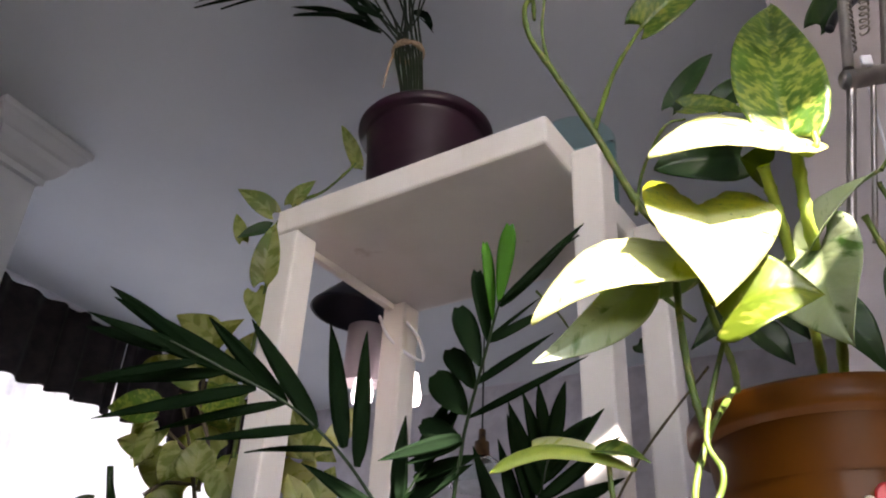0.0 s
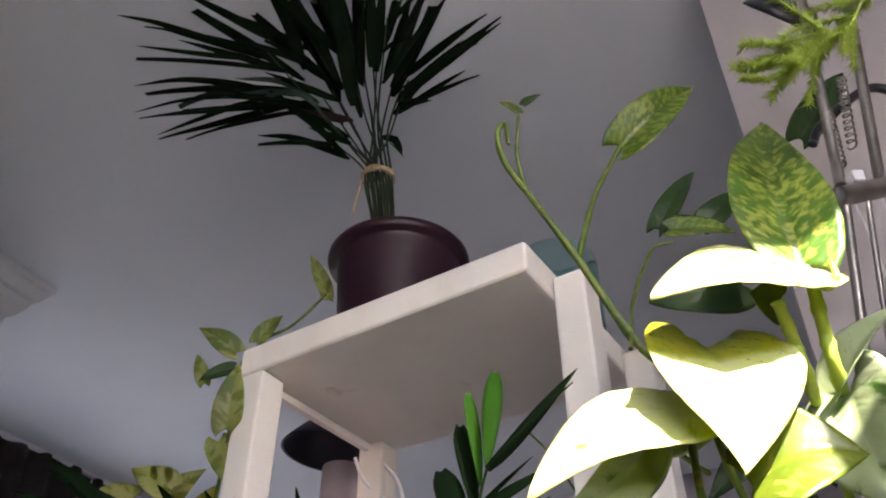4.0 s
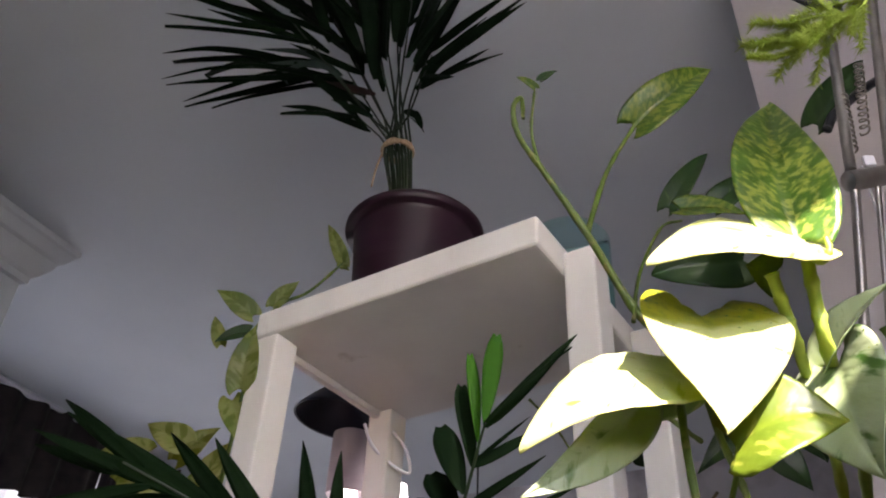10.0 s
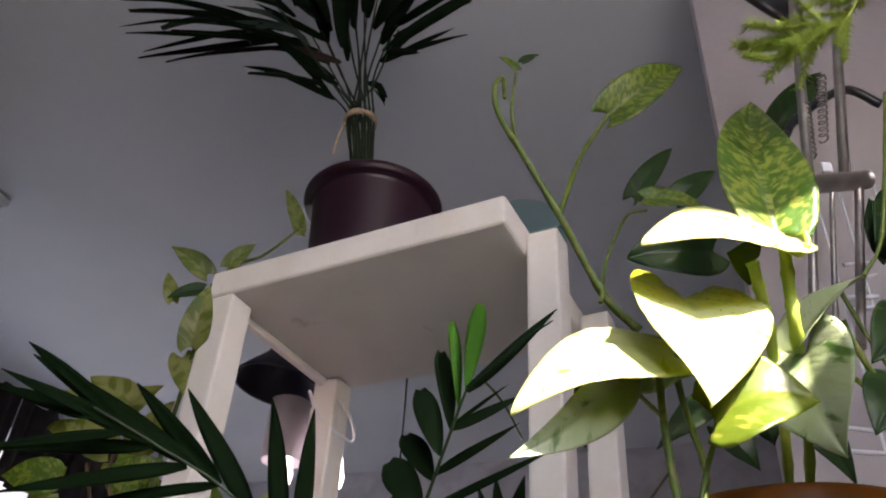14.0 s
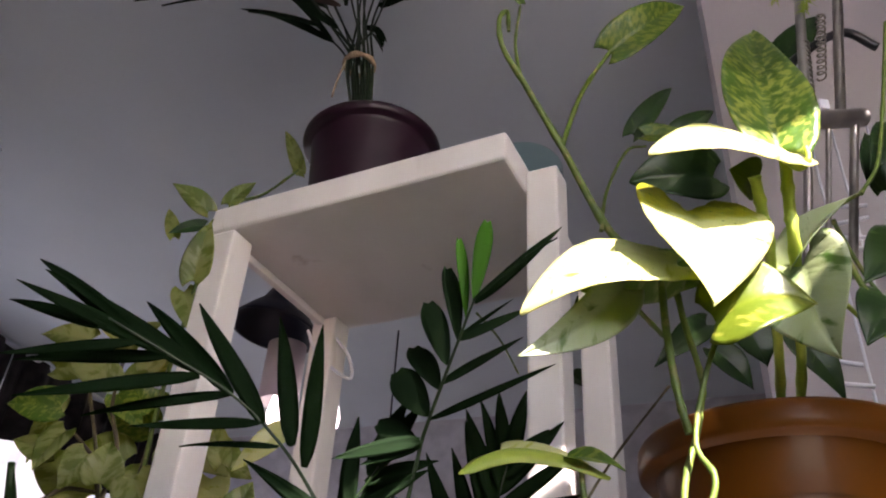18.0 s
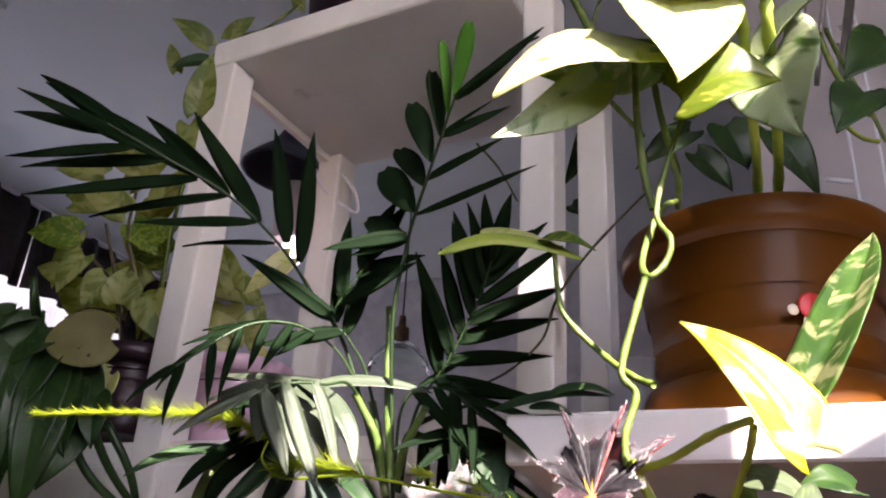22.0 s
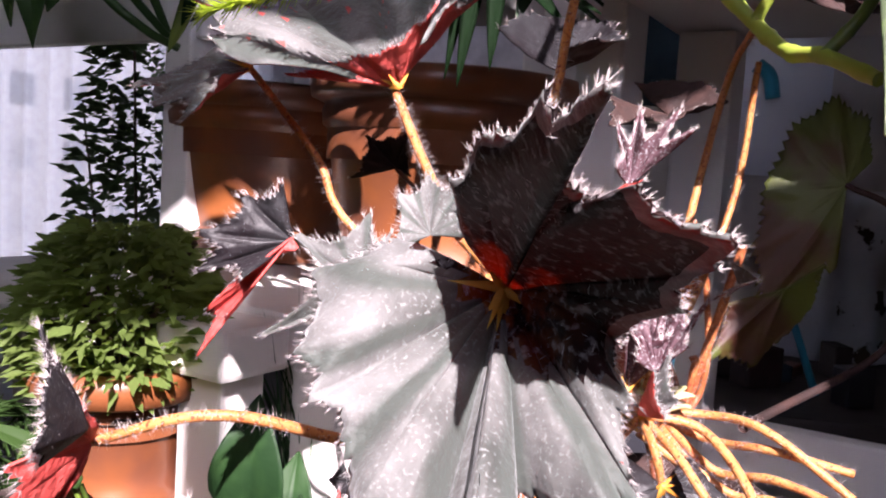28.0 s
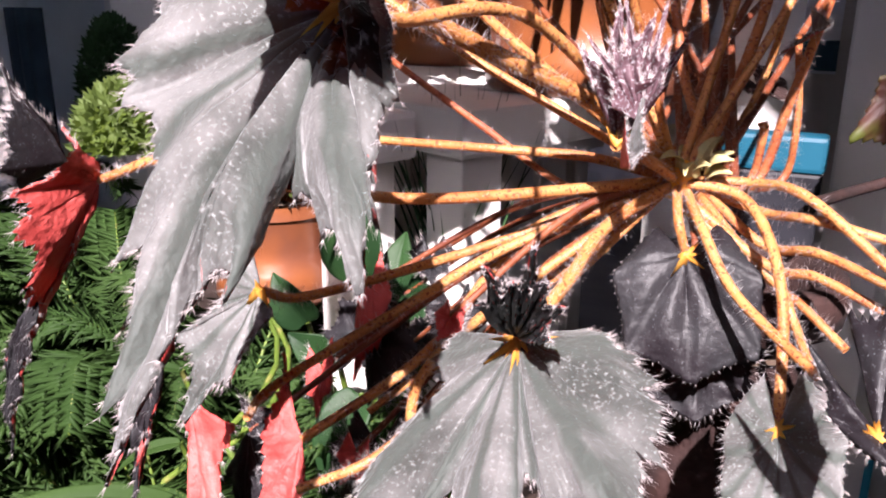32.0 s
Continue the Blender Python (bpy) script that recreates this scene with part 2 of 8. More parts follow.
PALEPOTH = mat("pale_pothos_leaf", (0.40, 0.41, 0.17), (0.27, 0.32, 0.09), 0.45, 24, 0.2, 90, translucent=0.5, glow=(0.42, 0.42, 0.05), stretch=(1.4, 0.5, 1), streak=True,
               spots=(0.055, 0.12, 0.02), spot_scale=44, spot_low=0.47, spot_high=0.56)
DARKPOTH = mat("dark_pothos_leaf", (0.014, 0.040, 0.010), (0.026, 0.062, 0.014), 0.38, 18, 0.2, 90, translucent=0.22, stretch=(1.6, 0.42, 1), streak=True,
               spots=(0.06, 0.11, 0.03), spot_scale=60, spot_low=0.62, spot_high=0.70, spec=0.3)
BEIGELEAF = mat("faded_beige_leaf", (0.24, 0.22, 0.085), (0.19, 0.18, 0.06), 0.55, 30, 0.2, 90, translucent=0.4, spots=(0.035, 0.02, 0.008), spot_scale=95, spot_low=0.68, spot_high=0.72)
VINE = mat("green_vine_stem", (0.11, 0.17, 0.022), (0.075, 0.125, 0.018), 0.5, 60, 0.2, 150, translucent=0.15, spots=(0.19, 0.20, 0.05), spot_scale=90)
LIMEVINE = mat("lime_vine_stem", (0.36, 0.44, 0.06), (0.28, 0.38, 0.05), 0.5, 60, 0.2, 150, translucent=0.25)
DRYVINE = mat("brown_vine_stem", (0.06, 0.045, 0.02), (0.10, 0.08, 0.03), 0.7, 60, 0.4, 150)
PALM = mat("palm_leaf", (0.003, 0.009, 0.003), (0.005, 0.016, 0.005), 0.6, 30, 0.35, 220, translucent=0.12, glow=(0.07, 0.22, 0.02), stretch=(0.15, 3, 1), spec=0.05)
# brighter green put in for the two leaflets the sun shines through
SUNLITPALM = mat("sunlit_palm_leaf", (0.028, 0.11, 0.007), (0.045, 0.16, 0.010), 0.5, 30, 0.35, 220, translucent=0.5, glow=(0.12, 0.48, 0.01), stretch=(0.15, 3, 1), spec=0.2)
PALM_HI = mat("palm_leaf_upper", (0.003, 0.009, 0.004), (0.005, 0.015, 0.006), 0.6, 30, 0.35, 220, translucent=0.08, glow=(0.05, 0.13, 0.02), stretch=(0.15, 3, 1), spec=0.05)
# paler tone in place of the glare on glossy leaflets
GLAREPALM = mat("palm_leaf_with_glare", (0.070, 0.092, 0.060), (0.045, 0.068, 0.038), 0.38, 30, 0.3, 220, translucent=0.15, stretch=(0.15, 3, 1))
GREYPALM = mat("grey_green_palm_leaf", (0.030, 0.055, 0.040), (0.018, 0.040, 0.028), 0.42, 30, 0.3, 220, translucent=0.12, stretch=(0.15, 3, 1), spec=0.4)
DRYPALM = mat("dry_brown_palm_leaf", (0.05, 0.022, 0.016), (0.03, 0.014, 0.012), 0.6, 30, 0.3, 220, translucent=0.1, stretch=(0.15, 3, 1))
CANE = mat("pale_green_cane", (0.085, 0.15, 0.028), (0.05, 0.10, 0.018), 0.45, 30, 0.15, 120, spots=(0.14, 0.17, 0.05), spot_scale=60)
DARKSTEM = mat("dark_palm_stalk", (0.016, 0.034, 0.012), (0.01, 0.02, 0.008), 0.55, 60)
PALMSTEM = mat("palm_stalk", (0.022, 0.05, 0.014), (0.014, 0.034, 0.010), 0.5, 60)
FERN = mat("asparagus_fern", (0.46, 0.56, 0.03), (0.36, 0.50, 0.025), 0.5, 40, translucent=0.45, glow=(0.50, 0.62, 0.02))
SPRAYGREEN = mat("pale_lime_fern", (0.42, 0.54, 0.10), (0.34, 0.46, 0.07), 0.5, 40, translucent=0.45, glow=(0.5, 0.62, 0.08))
GRASS = mat("garden_green", (0.034, 0.075, 0.018), (0.050, 0.100, 0.024), 0.6, 12, translucent=0.5, spec=0.2)
SHRUB = mat("soft_shrub_green", (0.045, 0.075, 0.035), (0.035, 0.06, 0.03), 0.6, 12, translucent=0.6, glow=(0.16, 0.26, 0.10), spec=0.2)
DARKGREEN = mat("shrub_green", (0.018, 0.05, 0.018), (0.03, 0.08, 0.025), 0.6, 12, 0.2, 80, translucent=0.2, spec=0.2)
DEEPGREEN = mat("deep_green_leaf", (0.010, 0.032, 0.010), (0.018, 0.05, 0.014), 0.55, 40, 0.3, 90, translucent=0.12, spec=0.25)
BEG = mat("begonia_leaf_top", (0.140, 0.141, 0.138), (0.036, 0.043, 0.039), 0.6, 34, 1.0, 110, translucent=0.09, glow=(0.85, 0.08, 0.012), low=0.38, high=0.62,
          spots=(0.21, 0.21, 0.205), spot_scale=900, spot_low=0.56, spot_high=0.72, sheen=0.22, spec=0.25, veins=(13.0, (0.048, 0.060, 0.053)))
BEG_DK = mat("begonia_dark_and_shaded_top", (0.022, 0.022, 0.024), (0.012, 0.010, 0.012), 0.45, 45, 0.4, 200, translucent=0.06, glow=(0.35, 0.03, 0.01),
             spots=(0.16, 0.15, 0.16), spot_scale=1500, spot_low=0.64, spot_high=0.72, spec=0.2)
BEG_RED = mat("begonia_leaf_underside", (0.70, 0.115, 0.10), (0.46, 0.058, 0.05), 0.55, 70, 0.8, 220, translucent=0.3, glow=(0.6, 0.05, 0.02))
BEG_GRN = mat("begonia_green_underside", (0.085, 0.105, 0.018), (0.07, 0.018, 0.013), 0.55, 22, 0.5, 120, translucent=0.4, glow=(0.30, 0.30, 0.02), low=0.46, high=0.56)
CREAMWOOD = mat("cream_painted_wood", (0.68, 0.62, 0.57), (0.60, 0.55, 0.50), 0.6, 5, 0.15, 40)
SPOTTED = mat("spotted_cloth", (0.66, 0.68, 0.72), (0.58, 0.60, 0.64), 0.9, 20, spots=(0.05, 0.035, 0.02), spot_scale=26, spot_low=0.62, spot_high=0.66)
MAROON = mat("dark_maroon_box", (0.06, 0.012, 0.014), (0.04, 0.01, 0.012), 0.6, 20)
NAVY = mat("dark_teal_cloth", (0.012, 0.03, 0.045), (0.02, 0.045, 0.06), 0.85, 12)
MOSS = mat("moss_green", (0.12, 0.17, 0.045), (0.095, 0.14, 0.035), 0.6, 30, translucent=0.5, glow=(0.20, 0.28, 0.05), spec=0.2)
BROWN = mat("dry_begonia_leaf", (0.035, 0.013, 0.010), (0.02, 0.008, 0.007), 0.8, 60, 0.8, 150, translucent=0.15)
FINEHAIR = mat("begonia_fine_hair", (0.30, 0.28, 0.28), (0.24, 0.22, 0.22), 0.6, 50, translucent=0.3)
HAIR = mat("begonia_hair", (0.56, 0.50, 0.49), (0.46, 0.40, 0.40), 0.5, 50, translucent=0.35)
PETIOLE = mat("begonia_leaf_stalk", (0.54, 0.25, 0.08), (0.44, 0.15, 0.042), 0.5, 34, 0.4, 260, translucent=0.2, spots=(0.22, 0.045, 0.02), spot_scale=760, spot_low=0.56, spot_high=0.62)
DARKSTALK = mat("brown_red_leaf_stalk", (0.22, 0.060, 0.022), (0.13, 0.032, 0.015), 0.5, 60, 0.3, 200, translucent=0.1)
YOUNG = mat("young_pink_leaf", (0.13, 0.075, 0.09), (0.06, 0.025, 0.034), 0.6, 120, 0.5, 300, translucent=0.2, glow=(0.6, 0.08, 0.06), spots=(0.45, 0.40, 0.42), spot_scale=900, spot_low=0.55, spot_high=0.65)
BEG_PU = mat("begonia_plum_leaf_top", (0.050, 0.030, 0.038), (0.020, 0.011, 0.015), 0.55, 60, 0.5, 200, translucent=0.08, glow=(0.5, 0.04, 0.03), spots=(0.24, 0.19, 0.21), spot_scale=1500, spot_low=0.58, spot_high=0.68, spec=0.25)
# near-black in place of the lobes' shade, orange where sun comes through
BEG_SHADED = mat("begonia_leaf_shade", (0.008, 0.006, 0.007), (0.020, 0.006, 0.005), 0.5, 55, 0.6, 200, translucent=0.30, glow=((1.0, 0.26, 0.015), (0.045, 0.004, 0.003)), glow_reach=0.038, spec=0.12, spots=(0.24, 0.22, 0.23), spot_scale=420, spot_low=0.54, spot_high=0.68)
REDSTALK = mat("red_leaf_stalk", (0.46, 0.16, 0.055), (0.32, 0.075, 0.028), 0.5, 34, 0.4, 260, translucent=0.15, spots=(0.17, 0.026, 0.013), spot_scale=760, spot_low=0.56, spot_high=0.62)
CROWNSCALE = mat("pale_crown_scale", (0.50, 0.46, 0.22), (0.42, 0.33, 0.15), 0.55, 140, 0.4, 260, translucent=0.25)
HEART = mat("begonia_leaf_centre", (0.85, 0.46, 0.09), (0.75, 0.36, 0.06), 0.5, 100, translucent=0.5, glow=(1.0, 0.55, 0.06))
PALEGREEN = mat("pale_green_leaf", (0.085, 0.115, 0.065), (0.065, 0.095, 0.045), 0.42, 40, 0.25, 60, translucent=0.35, stretch=(0.4, 1.7, 1), spots=(0.12, 0.18, 0.07), spot_scale=300, spot_low=0.5, spot_high=0.7, coat=0.1)
YELLOWLEAF = mat("yellow_green_leaf", (0.105, 0.15, 0.008), (0.06, 0.11, 0.007), 0.4, 30, 0.25, 60, translucent=0.4, stretch=(0.4, 1.7, 1), spots=(0.085, 0.13, 0.007), spot_scale=200, spot_low=0.5, spot_high=0.66, coat=0.12)
MUTED = mat("green_and_cream_leaf", (0.020, 0.060, 0.010), (0.04, 0.10, 0.014), 0.4, 30, 0.25, 90, translucent=0.3, glow=(0.12, 0.18, 0.01), stretch=(1.3, 0.55, 1), streak=True,
            spots=(0.22, 0.24, 0.10), spot_scale=70, spot_low=0.50, spot_high=0.60)
LIMEGREEN = mat("lime_green_pothos_leaf", (0.13, 0.18, 0.014), (0.09, 0.14, 0.010), 0.4, 24, 0.25, 90, translucent=0.45, glow=(0.22, 0.24, 0.006), stretch=(1.4, 0.5, 1), streak=True,
                spots=(0.26, 0.28, 0.04), spot_scale=80, spot_low=0.55, spot_high=0.64, coat=0.12)
GOLDLEAF = mat("golden_lime_leaf", (0.36, 0.37, 0.014), (0.28, 0.32, 0.012), 0.4, 30, 0.25, 90, translucent=0.35, glow=(0.5, 0.48, 0.006), stretch=(1.4, 0.5, 1), streak=True, spots=(0.58, 0.57, 0.26), spot_scale=26, spot_low=0.52, spot_high=0.62, coat=0.12)
DARKWOOD = mat("dark_stained_wood", (0.05, 0.035, 0.028), (0.03, 0.02, 0.018), 0.5, 6, 0.2, 60, stretch=(0.3, 2, 1))
PLAINLEAF = mat("plain_pothos_leaf", (0.36, 0.42, 0.26), (0.29, 0.36, 0.18), 0.42, 26, 0.25, 90, translucent=0.35, glow=(0.22, 0.30, 0.06), stretch=(1.5, 0.45, 1), streak=True,
                spots=(0.04, 0.11, 0.02), spot_scale=46, spot_low=0.58, spot_high=0.66)

# ---- builders ----
def V(p):
    return Vector(p)


def thing(name, at, label, category, group="", kind=""):
    ob = new(name)
    ob.empty_display_size = 0.02
    ob.location = at
    tagged(ob, label, category, group, kind)
    return ob


def put(name, mesh, parent=None, m=None, label=""):
    """Links a mesh at the world pose m under a thing or a part."""
    ob = new(name, mesh)
    m = m or Matrix.Identity(4)
    if parent is not None:
        ob.parent = parent
        chain, up = Matrix.Identity(4), parent
        while up is not None:
            chain = Matrix.LocRotScale(up.location, up.rotation_euler.to_quaternion() if up.rotation_mode != "QUATERNION" else up.rotation_quaternion, up.scale) @ chain
            up = up.parent
        m = chain.inverted() @ m
    loc, rot, scl = m.decompose()
    ob.rotation_mode = "QUATERNION"
    ob.location, ob.rotation_quaternion, ob.scale = loc, rot, scl
    if label:
        ob["label"] = label
    return ob


def mesh_of(name, verts, faces, mats, index=None, smooth=True):
    me = bpy.data.meshes.new(name)
    me.from_pydata([tuple(v) for v in verts], [], faces)
    for m in mats:
        me.materials.append(m)
    if index is not None:
        me.polygons.foreach_set("material_index", index)
    if smooth:
        me.polygons.foreach_set("use_smooth", [True] * len(faces))
    me.update()
    return me


def from_bm(name, bm, mats, smooth=False):
    me = bpy.data.meshes.new(name)
    bm.to_mesh(me)
    bm.free()
    for m in mats:
        me.materials.append(m)
    if smooth:
        me.polygons.foreach_set("use_smooth", [True] * len(me.polygons))
    return me


def box(name, size, material, bevel=0.004, segments=2):
    bm = bmesh.new()
    bmesh.ops.create_cube(bm, size=1.0)
    for v in bm.verts:
        v.co = Vector((v.co.x * size[0], v.co.y * size[1], v.co.z * size[2]))
    if bevel:
        bmesh.ops.bevel(bm, geom=list(bm.edges), offset=bevel, segments=segments, affect="EDGES", profile=0.6)
    return from_bm(name, bm, [material])


def lathe(name, profile, material, n=48, wobble=0.0):
    """A turned body from (radius, height) pairs."""
    verts, faces = [], []
    k = len(profile)
    for a in range(n):
        c, s = math.cos(2 * math.pi * a / n), math.sin(2 * math.pi * a / n)
        w = 1 + wobble * math.sin(3 * 2 * math.pi * a / n)
        verts += [(r * c * w, r * s * w, z) for r, z in profile]
    for a in range(n):
        b = (a + 1) % n
        for i in range(k - 1):
            faces.append((a * k + i, b * k + i, b * k + i + 1, a * k + i + 1))
    return mesh_of(name, verts, faces, [material])


def curve_points(pts, n=10):
    """Points of a smooth line through the given ones."""
    p = [Vector(q) for q in pts]
    p = [2 * p[0] - p[1]] + p + [2 * p[-1] - p[-2]]
    out = []
    for i in range(1, len(p) - 2):
        for k in range(n):
            t = k / n
            a, b, c, d = p[i - 1], p[i], p[i + 1], p[i + 2]
            out.append(0.5 * ((2 * b) + (c - a) * t + (2 * a - 5 * b + 4 * c - d) * t * t + (3 * b - a - 3 * c + d) * t ** 3))
    out.append(p[-2])
    return out


def tube(name, pts, r0, r1, material, n=8, step=8, knots=0.0):
    """A round stem through points, thinning from r0 to r1."""
    line = curve_points(pts, step)
    verts, faces = [], []
    up = Vector((0.31, -0.2, 0.93))
    for i, p in enumerate(line):
        d = (line[min(i + 1, len(line) - 1)] - line[max(i - 1, 0)]).normalized()
        a = d.cross(up)
        if a.length < 1e-3:
            a = d.cross(Vector((1, 0, 0)))
        a.normalize()
        up = a.cross(d).normalized()
        s = i / (len(line) - 1)
        r = r0 + (r1 - r0) * s
        if knots:
            r *= 1 + knots * max(0.0, math.cos(s * 40)) ** 6
        verts += [p + r * (math.cos(2 * math.pi * k / n) * a + math.sin(2 * math.pi * k / n) * up) for k in range(n)]
    for i in range(len(line) - 1):
        for k in range(n):
            j = (k + 1) % n
            faces.append((i * n + k, i * n + j, (i + 1) * n + j, (i + 1) * n + k))
    faces.append(tuple(range(n)))
    faces.append(tuple(range((len(line) - 1) * n, len(line) * n))[::-1])
    return mesh_of(name, verts, faces, [material])


def sheet(name, grid, top, under, thick=0.0006):
    """A thin leaf from a grid of points (rows along, columns across), with an upper and a lower skin."""
    g = np.array([[tuple(p) for p in row] for row in grid], float)
    du = np.gradient(g, axis=0)
    dv = np.gradient(g, axis=1)
    nrm = np.cross(du, dv)
    nrm /= np.linalg.norm(nrm, axis=2, keepdims=True) + 1e-9
    r, c = g.shape[:2]
    up = (g + nrm * thick / 2).reshape(-1, 3)
    lo = (g - nrm * thick / 2).reshape(-1, 3)
    verts = np.concatenate([up, lo]).tolist()
    faces, index = [], []
    o = r * c
    for i in range(r - 1):
        for j in range(c - 1):
            a, b, d, e = i * c + j, (i + 1) * c + j, (i + 1) * c + j + 1, i * c + j + 1
            faces.append((a, b, d, e))
            index.append(0)
            faces.append((o + e, o + d, o + b, o + a))
            index.append(1)
    edge = [i * c for i in range(r)] + [(r - 1) * c + j for j in range(1, c)] + [i * c + c - 1 for i in range(r - 2, -1, -1)] + [j for j in range(c - 2, 0, -1)]
    for a, b in zip(edge, edge[1:] + edge[:1]):
        faces.append((a, o + a, o + b, b))
        index.append(0)
    return mesh_of(name, verts, faces, [top, under], index)


def leaf_frame(base, tip, normal):
    x = (V(tip) - V(base))
    length = x.length
    x.normalize()
    z = V(normal) - x * V(normal).dot(x)
    z.normalize()
    y = z.cross(x)
    m = Matrix((x, y, z)).transposed().to_4x4()
    m.translation = base
    return m, length


def heart_leaf(parent, base, tip, width, normal, top=None, under=None, bend=0.10, fold=0.18, lobe=0.13, twist=0.0, full=1.0, name="leaf", label="", rng=random.Random(4), sway=0.0, droop=0.0, curl=0.0):
    """A pothos leaf: heart-shaped, pointed, folded along its midrib, bent along its length and quilted between its side veins.
    normal: where its upper side looks. sway: bows the midrib sideways; droop: drops the tip; curl: rolls the margins."""
    m, ln = leaf_frame(base, tip, normal)
    rows, cols = 25, 15
    grid = []
    ph = rng.uniform(0, 6)
    for i in range(rows):
        t = (i / (rows - 1)) ** 1.15
        w = 0.5 * width * (t + 0.025) ** 0.42 * max(0.0, 1 - t) ** full * (1.30 + 0.36 * full)
        w = w * (1 - 0.16 * t ** 3) + 0.0004
        row = []
        for j in range(cols):
            s = 2 * j / (cols - 1) - 1
            x = ln * (t - lobe * abs(s) ** 1.6 * (1 - t) ** 3)
            y = s * w + sway * ln * 4 * t * (1 - t)
            z = fold * abs(s * w) + bend * ln * (4 * t * (1 - t)) * 0.9 - droop * ln * t ** 3
            z += 0.020 * width * math.sin(8 * t + ph + 2 * s) * s * s + twist * s * w * t - curl * width * s ** 4 * (0.4 + t * (1 - t))
            z -= 0.012 * width * math.exp(-(s * 7) ** 2)
            z += 0.007 * width * math.sin(math.tau * (7 * (t - 0.32 * abs(s)))) * min(1.0, 3 * abs(s)) * (1 - t)
            row.append((x, y, z))
        grid.append(row)
    return put(name, sheet("leaf", grid, top or POTHOS, under or POTHOS_B), parent, m, label)


def blade_mesh(name, top, under, curve=0.12, fold=0.25, belly=0.4, rows=11, sway=0.0):
    """A palm leaflet one unit long and one wide, pointed at both ends, with a long drawn-out tip that bows to one side."""
    grid = []
    for i in range(rows):
        t = i / (rows - 1)
        w = 1.12 * (t + 0.02) ** (0.35 + 0.3 * belly) * (1.0 - t) ** (1.05 - 0.4 * belly)
        w = max(w, 0.02)
        row = []
        for j in range(5):
            s = j / 2 - 1
            row.append((t, s * w + sway * t * t * (1.6 - t), (-curve * t * t + fold * 0.11 * abs(s))))
        grid.append(row)
    return sheet(name, grid, top, under, 0.004)


def ribbon(parent, pts, width, normal, top, under=None, fold=0.2, name="leaflet", belly=0.45, rng=None):
    """A long arching leaflet along a line of points, widest before its middle and drawn out to a point."""
    line = curve_points(pts, 7)
    grid, last = [], len(line) - 1
    for i, p in enumerate(line):
        t = i / last
        d = (line[min(i + 1, last)] - line[max(i - 1, 0)]).normalized()
        z = V(normal) - d * V(normal).dot(d)
        z.normalize()
        y = z.cross(d)
        w = 0.5 * width * max(0.03, 2.05 * (t + 0.02) ** (0.4 + 0.3 * belly) * (1 - t) ** (1.0 - 0.45 * belly))
        grid.append([p + y * (w * s) + z * (fold * w * abs(s)) for s in (-1, -0.5, 0, 0.5, 1)])
    return put(name, sheet("ribbon_leaf", grid, top, under or top, 0.0006), parent)


def frond(plant, pts, pairs, length, width, normal, top, r=0.0022, start=0.3, spread=(62, 22), droop=0.12, name="frond", rng=None, stem=None, taper=0.5, one_sided=0.0):
    """A palm frond: a stalk through points and leaflets to both sides in the plane that the normal names."""
    rng = rng or random.Random(7)
    stalk = put(name, tube("frond", pts, r, r * 0.45, stem or PALMSTEM, 6, 8), plant)
    line = curve_points(pts, 14)
    variants = LEAFLETS[top.name]
    total = len(line) - 1
    for k in range(pairs):
        s = start + (1 - start) * (k + 0.5) / pairs
        for side in (-1, 1):
            f = min(0.999, s + (0.02 if side > 0 else -0.01)) * total
            i = int(f)
            p = line[i].lerp(line[min(i + 1, total)], f - i)
            d = (line[min(i + 2, total)] - line[max(i - 2, 0)]).normalized()
            z = V(normal) - d * V(normal).dot(d)
            z.normalize()
            y = z.cross(d)
            u = (s - start) / (1 - start)
            ang = radians(spread[0] + (spread[1] - spread[0]) * u + rng.uniform(-6, 6))
            way = (d * math.cos(ang) + y * side * math.sin(ang) - z * (droop + rng.uniform(-0.05, 0.08))).normalized()
            ln = length * (0.72 + 0.5 * math.sin(math.pi * (0.15 + 0.75 * u)) - taper * 0.3 * u) * rng.uniform(0.88, 1.1)
            up = (z + d * 0.15 + y * side * rng.uniform(-0.3, 0.1)).normalized()
            m, _ = leaf_frame(p, p + way, up)
            m = m @ Matrix.Diagonal((ln, width * rng.uniform(0.85, 1.15), ln * 0.9, 1))
            put("leaflet", variants[rng.randrange(len(variants))], stalk, m)
    # the end leaflet
    d = (line[-1] - line[-3]).normalized()
    m, _ = leaf_frame(line[-1], line[-1] + d, V(normal))
    put("leaflet", variants[0], stalk, m @ Matrix.Diagonal((length * 0.8, width, length, 1)))
    return stalk


def blades(plant, stem_pts, leaves, normal, top, r=0.002, rng=None, name="frond", stem=None, lift=0.06):
    """A frond whose leaflets run from given foot to given tip, with the widths given."""
    rng = rng or random.Random(9)
    st = put(name, tube("frond", stem_pts, r, r * 0.45, stem or PALMSTEM, 6, 8), plant)
    variants = LEAFLETS[top.name]
    for k, (a, b, w, *own) in enumerate(leaves):
        up = V(normal) + V((rng.uniform(-.35, .35), 0, rng.uniform(-.25, .35)))
        m, ln = leaf_frame(a, b, up)
        kinds = LEAFLETS[own[0]] if own else variants
        put("leaflet", kinds[k % len(kinds)], st, m @ Matrix.Diagonal((ln, w, ln * rng.uniform(0.2, 0.8), 1)))
    return st


